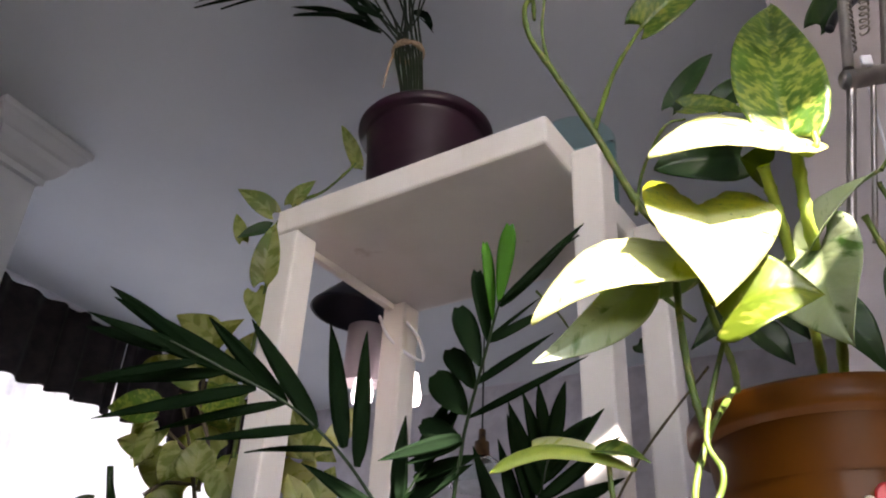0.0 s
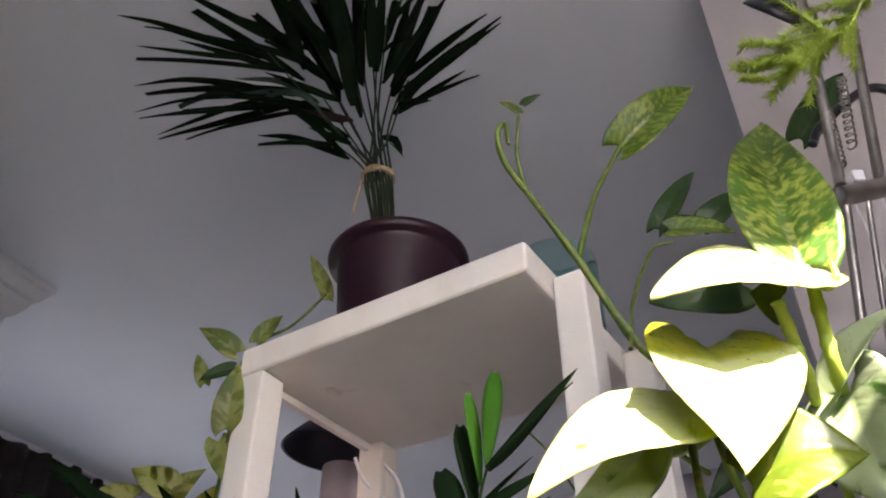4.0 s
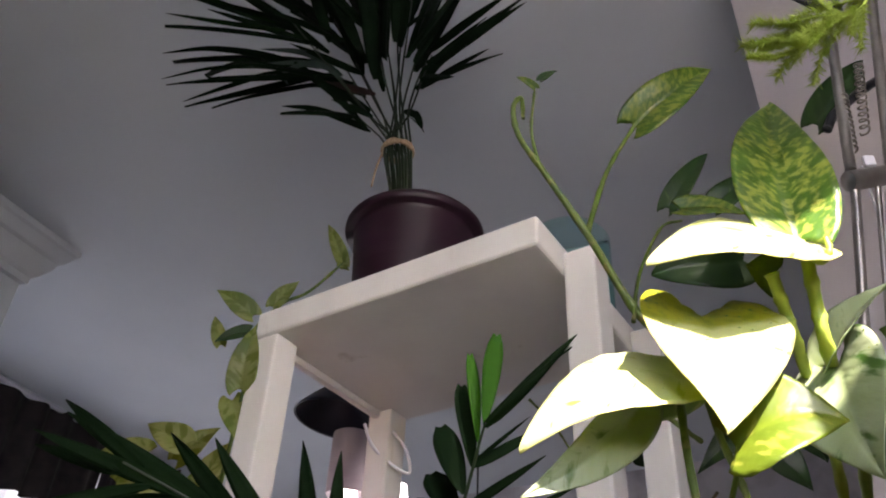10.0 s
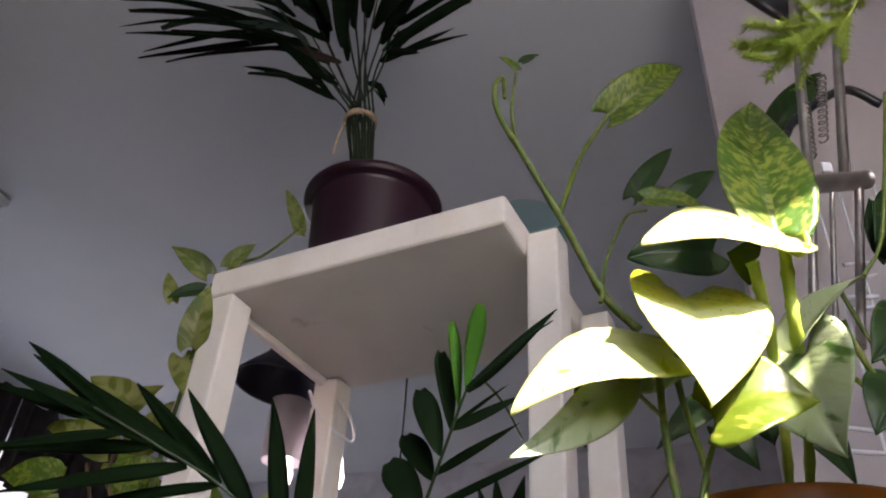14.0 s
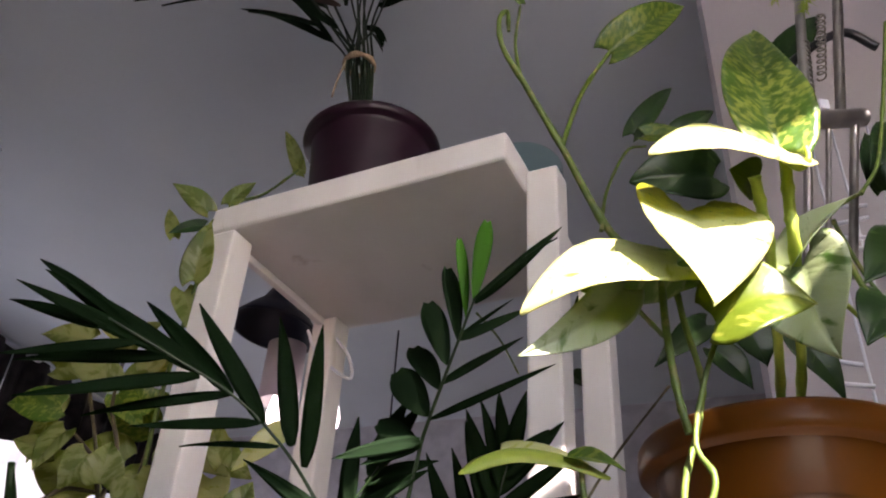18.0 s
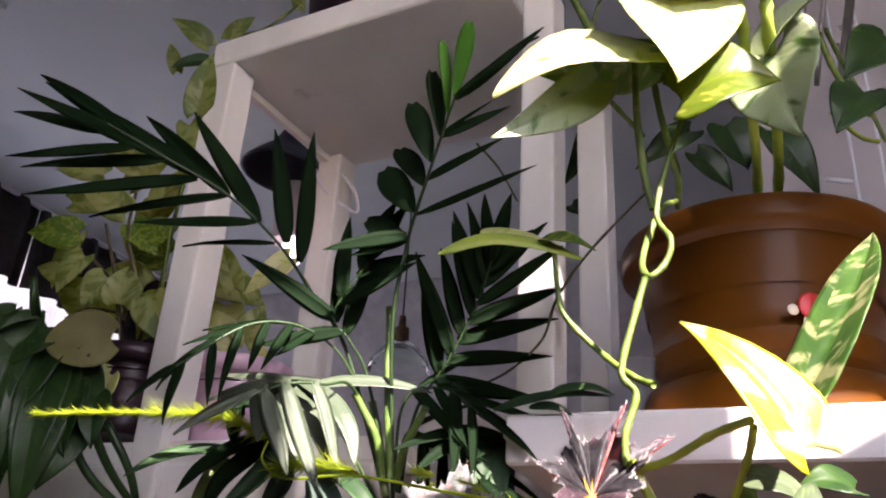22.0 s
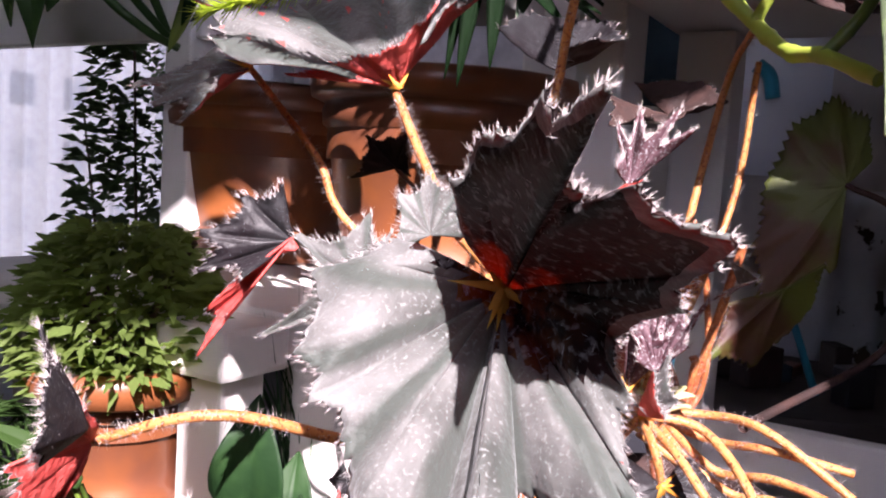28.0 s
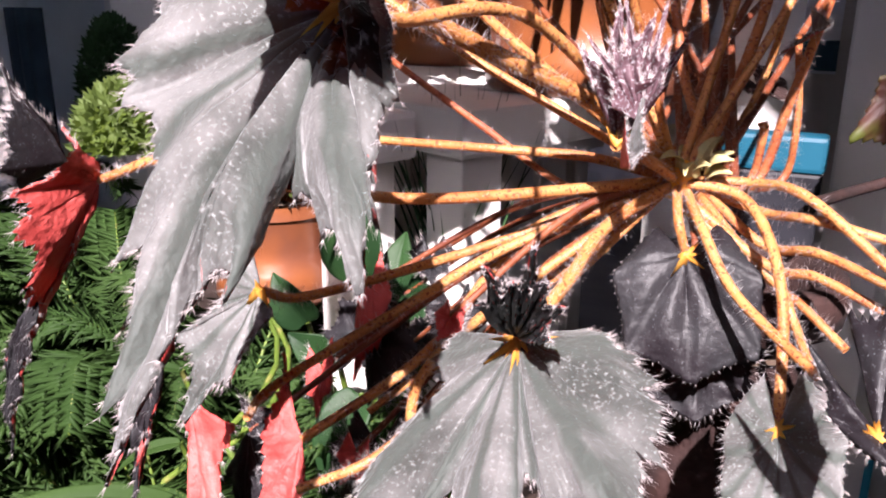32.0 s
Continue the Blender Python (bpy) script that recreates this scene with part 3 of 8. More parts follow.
def spikes(name, roots, ways, length, radius, material, rng):
    """Fine pointed hairs, three-sided, one mesh."""
    verts, faces = [], []
    for p, w in zip(roots, ways):
        w = w.normalized()
        a = w.orthogonal().normalized()
        b = w.cross(a)
        ln = length * rng.uniform(0.5, 1.25)
        bend = (a * rng.uniform(-0.3, 0.3) + b * rng.uniform(-0.3, 0.3)) * ln
        o = len(verts)
        verts += [p + radius * a, p - radius * 0.5 * a + radius * 0.87 * b, p - radius * 0.5 * a - radius * 0.87 * b, p + w * ln + bend]
        faces += [(o, o + 1, o + 3), (o + 1, o + 2, o + 3), (o + 2, o, o + 3)]
    return mesh_of(name, verts, faces, [material])


def lobed_leaf(plant, centre, tips, normal, top=None, under=None, notch=0.72, cup=0.15, ridge=0.06, serrate=0.05, hair=0.004, hairs=320, sinus=True, seed=1,
               name="leaf", label="", heart=True, face_hairs=0.6, pleat=9, veins=0, dark=None):
    """A begonia leaf that fans out from its stalk: lobes that end at the tips, toothed hairy edges, ridged between its veins.
    The tips go round once, and the gap between the last and the first is the notch at the stalk."""
    rng = random.Random(seed)
    c = V(centre)
    n = V(normal).normalized()
    T = [V(p) - c for p in tips]
    spoke = []
    per = 12
    every = max(1, round(per * len(T) / 84))
    jag = [rng.uniform(0.3, 1.2) * (1 if i % 2 else -1) for i in range(200)]
    jag = [jag[i // every] if i % every == 0 else jag[i // every] * 0.5 + jag[i // every + 1] * 0.5 for i in range(199)]
    if sinus:
        segs = [(T[i], T[i + 1]) for i in range(len(T) - 1)]
    else:
        segs = [(T[i], T[(i + 1) % len(T)]) for i in range(len(T))]
    for a, b in segs:
        for k in range(per):
            t = k / per
            e = a.lerp(b, t)
            tgt = a.length * (1 - t) + b.length * t
            e = e * (tgt / max(e.length, 1e-6)) * 0.5 + e * 0.5
            dip = 1 - (1 - notch) * math.sin(math.pi * t) ** 0.9
            tooth = 1 + serrate * jag[len(spoke) % len(jag)]
            spoke.append((e * dip, math.sin(math.pi * t), tooth))
    spoke.append((T[-1] if sinus else T[0], 0.0, 1.0))
    radii = [0.0, 0.06, 0.14, 0.25, 0.38, 0.50, 0.62, 0.73, 0.83, 0.91, 0.96, 1.0]
    size = sum(t.length for t in T) / len(T)
    grid = []
    ph = rng.uniform(0, 6)
    for r_, (e, gap, tooth) in enumerate(spoke):
        if veins:
            gap = abs(math.sin(math.pi * veins * (r_ / len(spoke)))) ** 0.7
        row = []
        for q in radii:
            p = e * q * (1 + (tooth - 1) * max(0.0, (q - 0.86) / 0.14))
            lift = cup * size * q * q + ridge * size * gap * math.sin(math.pi * min(1, q * 0.9)) + 0.02 * size * math.sin(pleat * q + ph + 5 * gap) * q
            lift += 0.018 * size * math.sin(23 * q + 17 * gap + ph) * q * gap
            lift += 0.0011 * noise.noise(V(c) * 50 + p * 150) * min(1, 3 * q)
            row.append(p + n * lift)
        grid.append(row)
    # the upper skin must look along n
    turn = sum((Vector(a[-1]).cross(Vector(b[-1])) for a, b in zip(grid, grid[1:])), Vector((0, 0, 0)))
    if turn.dot(n) > 0:
        grid = grid[::-1]
    m = Matrix.Translation(c)
    ob = put(name, sheet("begonia_leaf", grid, top or BEG, under or BEG_RED, 0.0009), plant, m, label)
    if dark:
        # near-black faces painted for the shade on the upper lobes and round the heart
        ob.data.materials.append(BEG_SHADED)
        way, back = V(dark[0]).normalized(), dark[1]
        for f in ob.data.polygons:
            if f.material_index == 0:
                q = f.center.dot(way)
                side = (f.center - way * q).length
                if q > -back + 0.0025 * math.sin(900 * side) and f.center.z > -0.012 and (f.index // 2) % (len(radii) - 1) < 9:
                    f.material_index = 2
    roots, ways = [], []
    short = []
    if dark:
        for f in ob.data.polygons:
            if f.material_index == 2 and rng.random() < 0.2:
                roots.append(f.center.copy())
                ways.append(n + V((rng.uniform(-.9, .9), rng.uniform(-.6, .6), rng.uniform(-.5, .9))))
    for _ in range(int(hairs * 3.4)):
        row = grid[rng.randrange(len(grid))]
        if rng.random() > face_hairs:
            p = V(row[-1])
            w = (p.normalized() + n * rng.uniform(-0.3, 0.7) + V((rng.uniform(-.4, .4), rng.uniform(-.4, .4), rng.uniform(-.4, .4))))
        else:
            q = rng.uniform(0.15, 0.98) ** 0.7 * (len(row) - 1)
            i = min(int(q), len(row) - 2)
            p = V(row[i]).lerp(V(row[i + 1]), q - i)
            w = n + V((rng.uniform(-.5, .5), rng.uniform(-.5, .5), rng.uniform(-.5, .5))) + p.normalized() * 0.4
            if rng.random() < 0.13:
                short.append((p, w))
            continue
        roots.append(p)
        ways.append(w)
    if hairs:
        h = put("hairs", spikes("hairs", roots, ways, hair * 0.85, 0.00010, HAIR, rng), ob, m)
        h["kind"] = "stuff"
        down = put("fine_hairs", spikes("fine_hairs", [a for a, _ in short], [b for _, b in short], hair * 0.42, 0.00009, FINEHAIR, rng), ob, m)
        down["kind"] = "stuff"
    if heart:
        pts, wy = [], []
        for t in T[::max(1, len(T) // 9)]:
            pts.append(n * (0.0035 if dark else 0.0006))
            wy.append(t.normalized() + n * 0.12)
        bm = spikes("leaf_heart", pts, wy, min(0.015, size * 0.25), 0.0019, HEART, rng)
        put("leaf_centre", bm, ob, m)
    return ob


def stalk(plant, pts, r0=0.0024, r1=0.0019, hairs=70, material=None, seed=3, name="leaf_stalk"):
    rng = random.Random(seed)
    ob = put(name, tube("leaf_stalk", pts, r0 * 0.78, r1 * 0.78, material or PETIOLE, 8, 8, 0.06), plant)
    if hairs:
        line = curve_points(pts, 12)
        roots, ways = [], []
        for _ in range(int(hairs * 4.2)):
            i = rng.randrange(1, len(line) - 1)
            d = (line[i + 1] - line[i - 1]).normalized()
            a = d.orthogonal().normalized()
            ang = rng.uniform(0, 6.28)
            w = a * math.cos(ang) + d.cross(a) * math.sin(ang)
            roots.append(line[i].lerp(line[i + 1], rng.random()) + w * r1 * 0.7)
            ways.append(w + d * rng.uniform(-0.6, 0.6))
        h = put("hairs", spikes("hairs", roots, ways, 0.0038, 0.00009, HAIR, rng), ob)
        h["kind"] = "stuff"
    return ob


def plant_pot(name, at, rim, height, material, label, foot=0.72, collar=0.2, inset=0.006):
    """A plastic flower pot: a rolled rim, a collar below it, a tapering body, a foot ring and its soil. at: the middle of its foot."""
    pot = thing(name, at, label, "flower pot")
    R, H = rim, height
    b = R * foot
    k = R - 0.010
    prof = [(0.0, 0.004), (b * 0.9, 0.004), (b, 0.0), (b + 0.004, 0.004), (b + 0.004, 0.03), (b - 0.002, 0.036),
            (b + (k - inset - b) * 0.4, H * 0.4), (k - inset, H * (1 - collar) - 0.004), (k - 0.001, H * (1 - collar)), (k, H * (1 - collar) + 0.012), (k - 0.003, H * (1 - collar) + 0.018),
            (k, H - 0.026), (R, H - 0.022), (R + 0.002, H - 0.012), (R, H - 0.002), (R - 0.006, H), (R - 0.012, H - 0.006), (R - 0.016, H - 0.03), (k * 0.95, H * 0.6)]
    m = Matrix.Translation(at)
    put("body", lathe("pot_body", prof, material, 56), pot, m)
    r = k * 0.98
    verts, faces, rng = [(0, 0, H - 0.035)], [], random.Random(5)
    for ring in range(1, 7):
        for a in range(28):
            q = r * ring / 6
            verts.append((q * math.cos(a * math.tau / 28), q * math.sin(a * math.tau / 28), H - 0.035 + (rng.uniform(-0.006, 0.006) if ring < 6 else 0)))
    for a in range(28):
        faces.append((0, 1 + a, 1 + (a + 1) % 28))
        for ring in range(5):
            o, p = 1 + ring * 28, 1 + (ring + 1) * 28
            faces.append((o + a, p + a, p + (a + 1) % 28, o + (a + 1) % 28))
    put("soil", mesh_of("soil", verts, faces, [SOIL]), pot, m)
    return pot


LEAFLETS = {}
for _m in (PALM, PALM_HI, GLAREPALM, SUNLITPALM):
    LEAFLETS[_m.name] = [blade_mesh("leaflet", _m, _m, c, f, b, sway=w) for c, f, b, w in ((0.10, 0.25, 0.4, 0.3), (0.22, 0.3, 0.3, -0.5), (0.02, 0.2, 0.5, 0.6), (0.3, 0.35, 0.4, -0.2), (0.16, 0.3, 0.45, 0.0))]

for _k, _m in (("blunt", PALM), ("blunt_fresh", SUNLITPALM)):
    LEAFLETS[_k] = []
    for _b, _f in ((0.30, 0.2), (0.24, 0.3)):
        _g = []
        for _i in range(11):
            _t = _i / 10
            _w = max(0.03, 1.08 * (_t + 0.01) ** 0.62 * (1.0 - 0.94 * _t ** 3) ** 0.5)
            _g.append([(_t + (0.03 * abs(_j / 2 - 1) if _i == 10 else 0), (_j / 2 - 1) * _w, -_b * _t * _t + _f * 0.11 * abs(_j / 2 - 1)) for _j in range(5)])
        LEAFLETS[_k].append(sheet("leaflet", _g, _m, _m, 0.004))

# ---- the room ----
# for an added, unseen strip that lets 15% of the sun through
GAUZE = mat("sun_dimming_gauze", (0.8, 0.8, 0.8), (0.74, 0.74, 0.74), 0.9, 30)
_gn = GAUZE.node_tree
_see, _part = _gn.nodes.new("ShaderNodeBsdfTransparent"), _gn.nodes.new("ShaderNodeMixShader")
_part.inputs[0].default_value = 0.15
_gn.links.new(_gn.nodes["Principled BSDF"].outputs[0], _part.inputs[1])
_gn.links.new(_see.outputs[0], _part.inputs[2])
_gn.links.new(_part.outputs[0], _gn.nodes["Material Output"].inputs[0])
CU, SU = math.cos(radians(23)), math.sin(radians(23))
CEILING_Z = 3.0


def room(u, v, z=0.0):
    """A place in the room's own axes: u along the back wall, v away from the window."""
    return Vector((CU * u + SU * v, -SU * u + CU * v, z))


def wall(name, a, b, material, thick=0.12, z0=0.0, z1=CEILING_Z, opening=None, label="", outward=1):
    """A wall from plan point a to b, thickened to one side, with one opening (from, to along it, sill, head)."""
    a, b = Vector((a.x, a.y, 0)), Vector((b.x, b.y, 0))
    ln = (b - a).length
    bm = bmesh.new()
    pieces = [(0, ln, z0, z1)]
    if opening:
        s0, s1, h0, h1 = opening
        pieces = [(0, s0, z0, z1), (s1, ln, z0, z1), (s0, s1, z0, h0), (s0, s1, h1, z1)]
    for s0, s1, h0, h1 in pieces:
        if s1 - s0 < 1e-4 or h1 - h0 < 1e-4:
            continue
        r = bmesh.ops.create_cube(bm, size=1.0)
        for v in r["verts"]:
            v.co = Vector(((v.co.x + 0.5) * (s1 - s0) + s0, (v.co.y + 0.5) * thick * outward, (v.co.z + 0.5) * (h1 - h0) + h0))
    m = Matrix.Translation(a) @ Matrix.Rotation(math.atan2(b.y - a.y, b.x - a.x), 4, "Z")
    bmesh.ops.recalc_face_normals(bm, faces=bm.faces)
    ob = put(name, from_bm(name, bm, [material]), None, m)
    return tagged(ob, label, "wall", kind="structure")


BL, BR = room(-3.34, 4.24), room(1.6, 4.24)
LF, RF = room(-3.34, -3.25), room(1.6, 0.97)

wall("wall_back", BL, BR, PAPER, label="back wall with grey mottled wallpaper", outward=1)
wall("wall_left", BL, LF, WALL, opening=(0.3, 2.5, 0.55, 2.80), label="white wall with a wide curtained window", outward=-1)
wall("wall_right", BR, RF, TAUPE, label="taupe painted side wall", outward=1)
_s = (Vector((0.15, -0.30, 0)) - LF).dot((RF - LF).normalized())
wall("wall_window", LF, RF, DADO, opening=(_s - 0.22, _s + 0.66, 1.55, 2.78), label="beige painted window wall facing the plants", outward=-1)
_w0, _wd = LF + (RF - LF).normalized() * _s, (RF - LF).normalized()
# unseen panels, added only to keep the sun off chosen parts of the plants
for h0, h1, z0, z1 in ((0.03, 0.215, 2.07, 2.34), (0.216, 0.30, 2.07, 2.20), (0.535, 0.66, 2.232, 2.60), (0.53, 0.66, 1.55, 2.11), (-0.22, 0.289, 2.455, 2.60), (0.5015, 0.5345, 2.352, 2.404), (0.182, 0.2155, 1.90, 2.069), (0.444, 0.528, 2.14, 2.285), (0.3005, 0.352, 2.07, 2.14), (-0.22, 0.476, 2.601, 2.78), (0.521, 0.66, 2.601, 2.78), (0.4765, 0.5205, 2.645, 2.70)):
    _gb = put("window_panel", box("window_panel", (h1 - h0, 0.05, z1 - z0), WALL, 0.003), None, Matrix.Translation(_w0 + _wd * (h0 + h1) / 2 + Vector((0, 0, (z0 + z1) / 2))) @ Matrix.Rotation(math.atan2(_wd.y, _wd.x), 4, "Z"))
    tagged(_gb, "unseen panel added in the near window to block the sun", "window frame", kind="structure")
for h0, h1, z0, z1 in ((0.29, 0.534, 2.405, 2.60),):
    _gz = put("window_gauze", box("window_gauze", (h1 - h0, 0.002, z1 - z0), GAUZE, 0), None, Matrix.Translation(_w0 + _wd * (h0 + h1) / 2 + Vector((0, 0, (z0 + z1) / 2))) @ Matrix.Rotation(math.atan2(_wd.y, _wd.x), 4, "Z"))
    tagged(_gz, "unseen strip added in the near window to dim the sun", "curtain", kind="structure")
wall("wall_pier", room(0.045, 1.40), room(1.6, 1.40), TAUPE, 0.2, label="taupe painted wall pier", outward=1)

def slab(name, z0, z1, material, grow=0.06):
    mid = (BL + BR + RF + LF) / 4
    plan = [p + (p - mid).normalized() * grow for p in (BL, BR, RF, LF)]
    verts = [Vector((p.x, p.y, z)) for z in (z0, z1) for p in plan]
    faces = [(0, 1, 2, 3), (7, 6, 5, 4)] + [(i, 4 + i, 4 + (i + 1) % 4, (i + 1) % 4) for i in range(4)]
    return put(name, mesh_of(name, verts, faces, [material], smooth=False))


_gr = put("ground", mesh_of("ground", [(-400, -400, -0.6), (400, -400, -0.6), (400, 400, -0.6), (-400, 400, -0.6)], [(0, 1, 2, 3)], [PAVING]))
tagged(_gr, "pale stone paving outside", "ground", kind="structure")
_fl = slab("floor", -0.1, 0.0, FLOOR)
tagged(_fl, "grey-brown oak floor", "floor", kind="structure")
_ce = slab("ceiling", CEILING_Z, CEILING_Z + 0.1, CEIL)
tagged(_ce, "plain white painted ceiling", "ceiling", kind="structure")

# the stub of wall with its cornice
wall("wall_stub", room(-3.33, 1.47), room(-2.30, 1.47), WALL, 0.15, label="white wall stub under a stepped cornice", outward=1)


def cornice(u0, u1, v0, v1):
    """A stepped moulding round the end of the stub, against the ceiling."""
    steps = [(0.0, -0.17), (0.016, -0.165), (0.016, -0.14), (0.03, -0.13), (0.055, -0.095), (0.062, -0.07), (0.075, -0.062), (0.095, -0.03), (0.105, -0.022), (0.105, 0.0)]
    plan = [(u0, v0, 0, -1), (u1, v0, 1, -1), (u1, v1, 1, 1), (u0, v1, 0, 1)]
    verts, faces = [], []
    for u, v, du, dv in plan:
        for o, z in steps:
            verts.append(room(u + o * du, v + o * dv, CEILING_Z + z))
    k = len(steps)
    for i in range(3):
        for j in range(k - 1):
            faces.append((i * k + j, (i + 1) * k + j, (i + 1) * k + j + 1, i * k + j + 1))
    ob = put("cornice", mesh_of("cornice", verts, faces, [WALL], smooth=False))
    return tagged(ob, "white stepped plaster cornice", "cornice", kind="structure")


cornice(-3.33, -2.298, 1.468, 1.622)


# curtains of the far window
def drape(name, u, v0, v1, z0, z1, folds, depth, material, label, phase=0.0, parent=None):
    n = folds * 8
    grid = []
    for i in range(n + 1):
        s = i / n
        row = []
        for j in range(6):
            q = j / 5
            d = depth * (0.55 + 0.45 * q) * math.sin(s * folds * math.tau + phase + 0.5 * math.sin(3 * s * 6))
            row.append(room(u + d, v0 + (v1 - v0) * s, z1 + (z0 - z1) * q + 0.01 * math.sin(9 * s)))
        grid.append(row)
    ob = put(name, sheet(name, grid, material, material, 0.003), parent)
    return ob if parent else tagged(ob, label, "curtain")


_cv = thing("curtain_valance", room(-3.22, 2.9, 2.56), "dark brown gathered curtain valance at the ceiling", "curtain")
for _k, (_v0, _v1) in enumerate(((1.66, 2.92), (2.921, 4.18))):
    _dr = drape("drape", -3.22, _v0, _v1, 2.56, 2.975, 8, 0.035, CURTAIN, "", parent=_cv)
put("rail", tube("rail", [room(-3.22, 1.64, 2.982), room(-3.22, 2.9, 2.982), room(-3.22, 4.2, 2.982)], 0.012, 0.012, CARD, 8, 3), _cv)
drape("sheer_curtain", -3.27, 1.7, 4.18, 0.4, 2.84, 22, 0.03, SHEER, "white sheer curtain over the bright window", 1.0)

# outside the far window
bm = bmesh.new()
_b = [room(-5.6, -2.0, -1), room(-5.6, 8.0, -1), room(-5.6, 8.0, 4.5), room(-5.6, -2.0, 4.5)]
_m = bpy.data.materials.new("bright_sky_and_trees")
_m.use_nodes = True
_n, _l = _m.node_tree.nodes, _m.node_tree.links
_e = _n.new("ShaderNodeEmission")
_t = _n.new("ShaderNodeTexBrick")
_t.offset = 0.0
for _k, _v in (("Color1", (0.30, 0.33, 0.36, 1)), ("Color2", (0.40, 0.42, 0.45, 1)), ("Mortar", (0.97, 0.98, 1.0, 1)), ("Scale", 1.0), ("Mortar Size", 0.13), ("Mortar Smooth", 0.25), ("Brick Width", 0.42), ("Row Height", 0.46)):
    _t.inputs[_k].default_value = _v
_w = _n.new("ShaderNodeTexNoise")
_w.inputs["Scale"].default_value, _w.inputs["Detail"].default_value = 1.1, 9
_r = _n.new("ShaderNodeValToRGB")
_r.color_ramp.elements[0].position, _r.color_ramp.elements[1].position = 0.42, 0.56
_c, _g, _x = _n.new("ShaderNodeTexCoord"), _n.new("ShaderNodeMapping"), _n.new("ShaderNodeMix")
_g.inputs["Rotation"].default_value = (radians(90), 0, radians(67))
_x.data_type = "RGBA"
_x.inputs[7].default_value = (0.97, 0.98, 1.0, 1)
_g.vector_type = "TEXTURE"
_l.new(_c.outputs["Object"], _g.inputs[0])
_l.new(_g.outputs[0], _t.inputs[0])
_l.new(_c.outputs["Object"], _w.inputs[0])
_l.new(_w.outputs[0], _r.inputs[0])
_l.new(_r.outputs[0], _x.inputs[0])
_l.new(_t.outputs[0], _x.inputs[6])
_l.new(_x.outputs[2], _e.inputs[0])
_e.inputs[1].default_value = 0.27
_l.new(_e.outputs[0], _n["Material Output"].inputs[0])
_bd = put("backdrop", mesh_of("backdrop", _b, [(0, 1, 2, 3)], [_m]))
tagged(_bd, "bright hazy sky and pale houses outside the window", "backdrop", kind="structure")

# ---- the white stand and its neighbour ----
FR, FL, BKL = Vector((0.178, 1.02, 0)), Vector((-0.223, 1.245, 0)), Vector((-0.052, 1.523, 0))
EX = (FR - FL).normalized()
EY = Vector((-EX.y, EX.x, 0))
STAND = Matrix((EX, EY, Vector((0, 0, 1)))).transposed().to_4x4()
BOARD_Z, BOARD_T = 1.937, 0.046


def placed(x, y, z, m=STAND, at=FL):
    r = m.copy()
    r.translation = at + EX * x + EY * y + Vector((0, 0, z))
    return r


stand = thing("plant_stand", FL, "tall white lacquered wooden plant stand", "plant stand")
put("top_board", box("top_board", (0.472, 0.33, BOARD_T), WHITE, 0.007, 3), stand, placed(0.223, 0.165, BOARD_Z + BOARD_T / 2))


def leg(x, y, z1, z0=0.0, w=0.043):
    return put("leg", box("leg", (w, w, z1 - z0), WHITE, 0.004, 2), stand, placed(x, y, (z0 + z1) / 2))


leg(0.483, 0.087, BOARD_Z + 0.026)
leg(0.482, 0.305, BOARD_Z + 0.026)
leg(0.012, 0.024, BOARD_Z - 0.001, w=0.046)
leg(0.016, 0.300, BOARD_Z - 0.001, w=0.046)
put("side_rail", box("side_rail", (0.012, 0.232, 0.012), WHITE, 0.002), stand, placed(0.010, 0.162, BOARD_Z - 0.007))

# the lower white bench beside it
S2 = Vector((0.183, 0.897, 0))
UX, UY = Vector((CU, -SU, 0)), Vector((SU, CU, 0))
BENCH = Matrix((UX, UY, Vector((0, 0, 1)))).transposed().to_4x4()
bench = thing("white_bench", S2, "white painted wooden bench holding an orange pot", "bench")


def on_bench(x, y, z):
    r = BENCH.copy()
    r.translation = S2 + UX * x + UY * y + Vector((0, 0, z))
    return r


put("top_board", box("bench_top", (0.70, 0.34, 0.042), WHITE, 0.006, 3), bench, on_bench(0.35, 0.17, 1.359 - 0.021))
for x, y in ((0.036, 0.30), (0.42, 0.06), (0.42, 0.30)):
    put("leg", box("bench_leg", (0.05, 0.05, 1.315), WHITE, 0.004), bench, on_bench(x, y, 1.315 / 2))
put("stretcher", box("stretcher", (0.40, 0.022, 0.05), WHITE, 0.003), bench, on_bench(0.23, 0.30, 0.95))

# ---- the plum pot with its palm, on the stand ----
POT_AT = FL + EX * 0.144 + EY * 0.165 + Vector((0, 0, BOARD_Z + BOARD_T))
def turned_pot(name, at, profile, material, label, soil_r, soil_z, turns=64):
    """A pot turned from its own outline, filled with uneven soil."""
    pot = thing(name, at, label, "flower pot")
    put("body", lathe("pot_body", profile, material, turns), pot, Matrix.Translation(at))
    verts, faces, rng = [(0, 0, soil_z)], [], random.Random(5)
    for ring in range(1, 7):
        for a in range(28):
            q = soil_r * ring / 6
            verts.append((q * math.cos(a * math.tau / 28), q * math.sin(a * math.tau / 28), soil_z + (rng.uniform(-0.006, 0.006) if ring < 6 else 0)))
    for a in range(28):
        faces.append((0, 1 + a, 1 + (a + 1) % 28))
        for ring in range(5):
            o, p = 1 + ring * 28, 1 + (ring + 1) * 28
            faces.append((o + a, p + a, p + (a + 1) % 28, o + (a + 1) % 28))
    put("soil", mesh_of("soil", verts, faces, [SOIL]), pot, Matrix.Translation(at))
    return pot


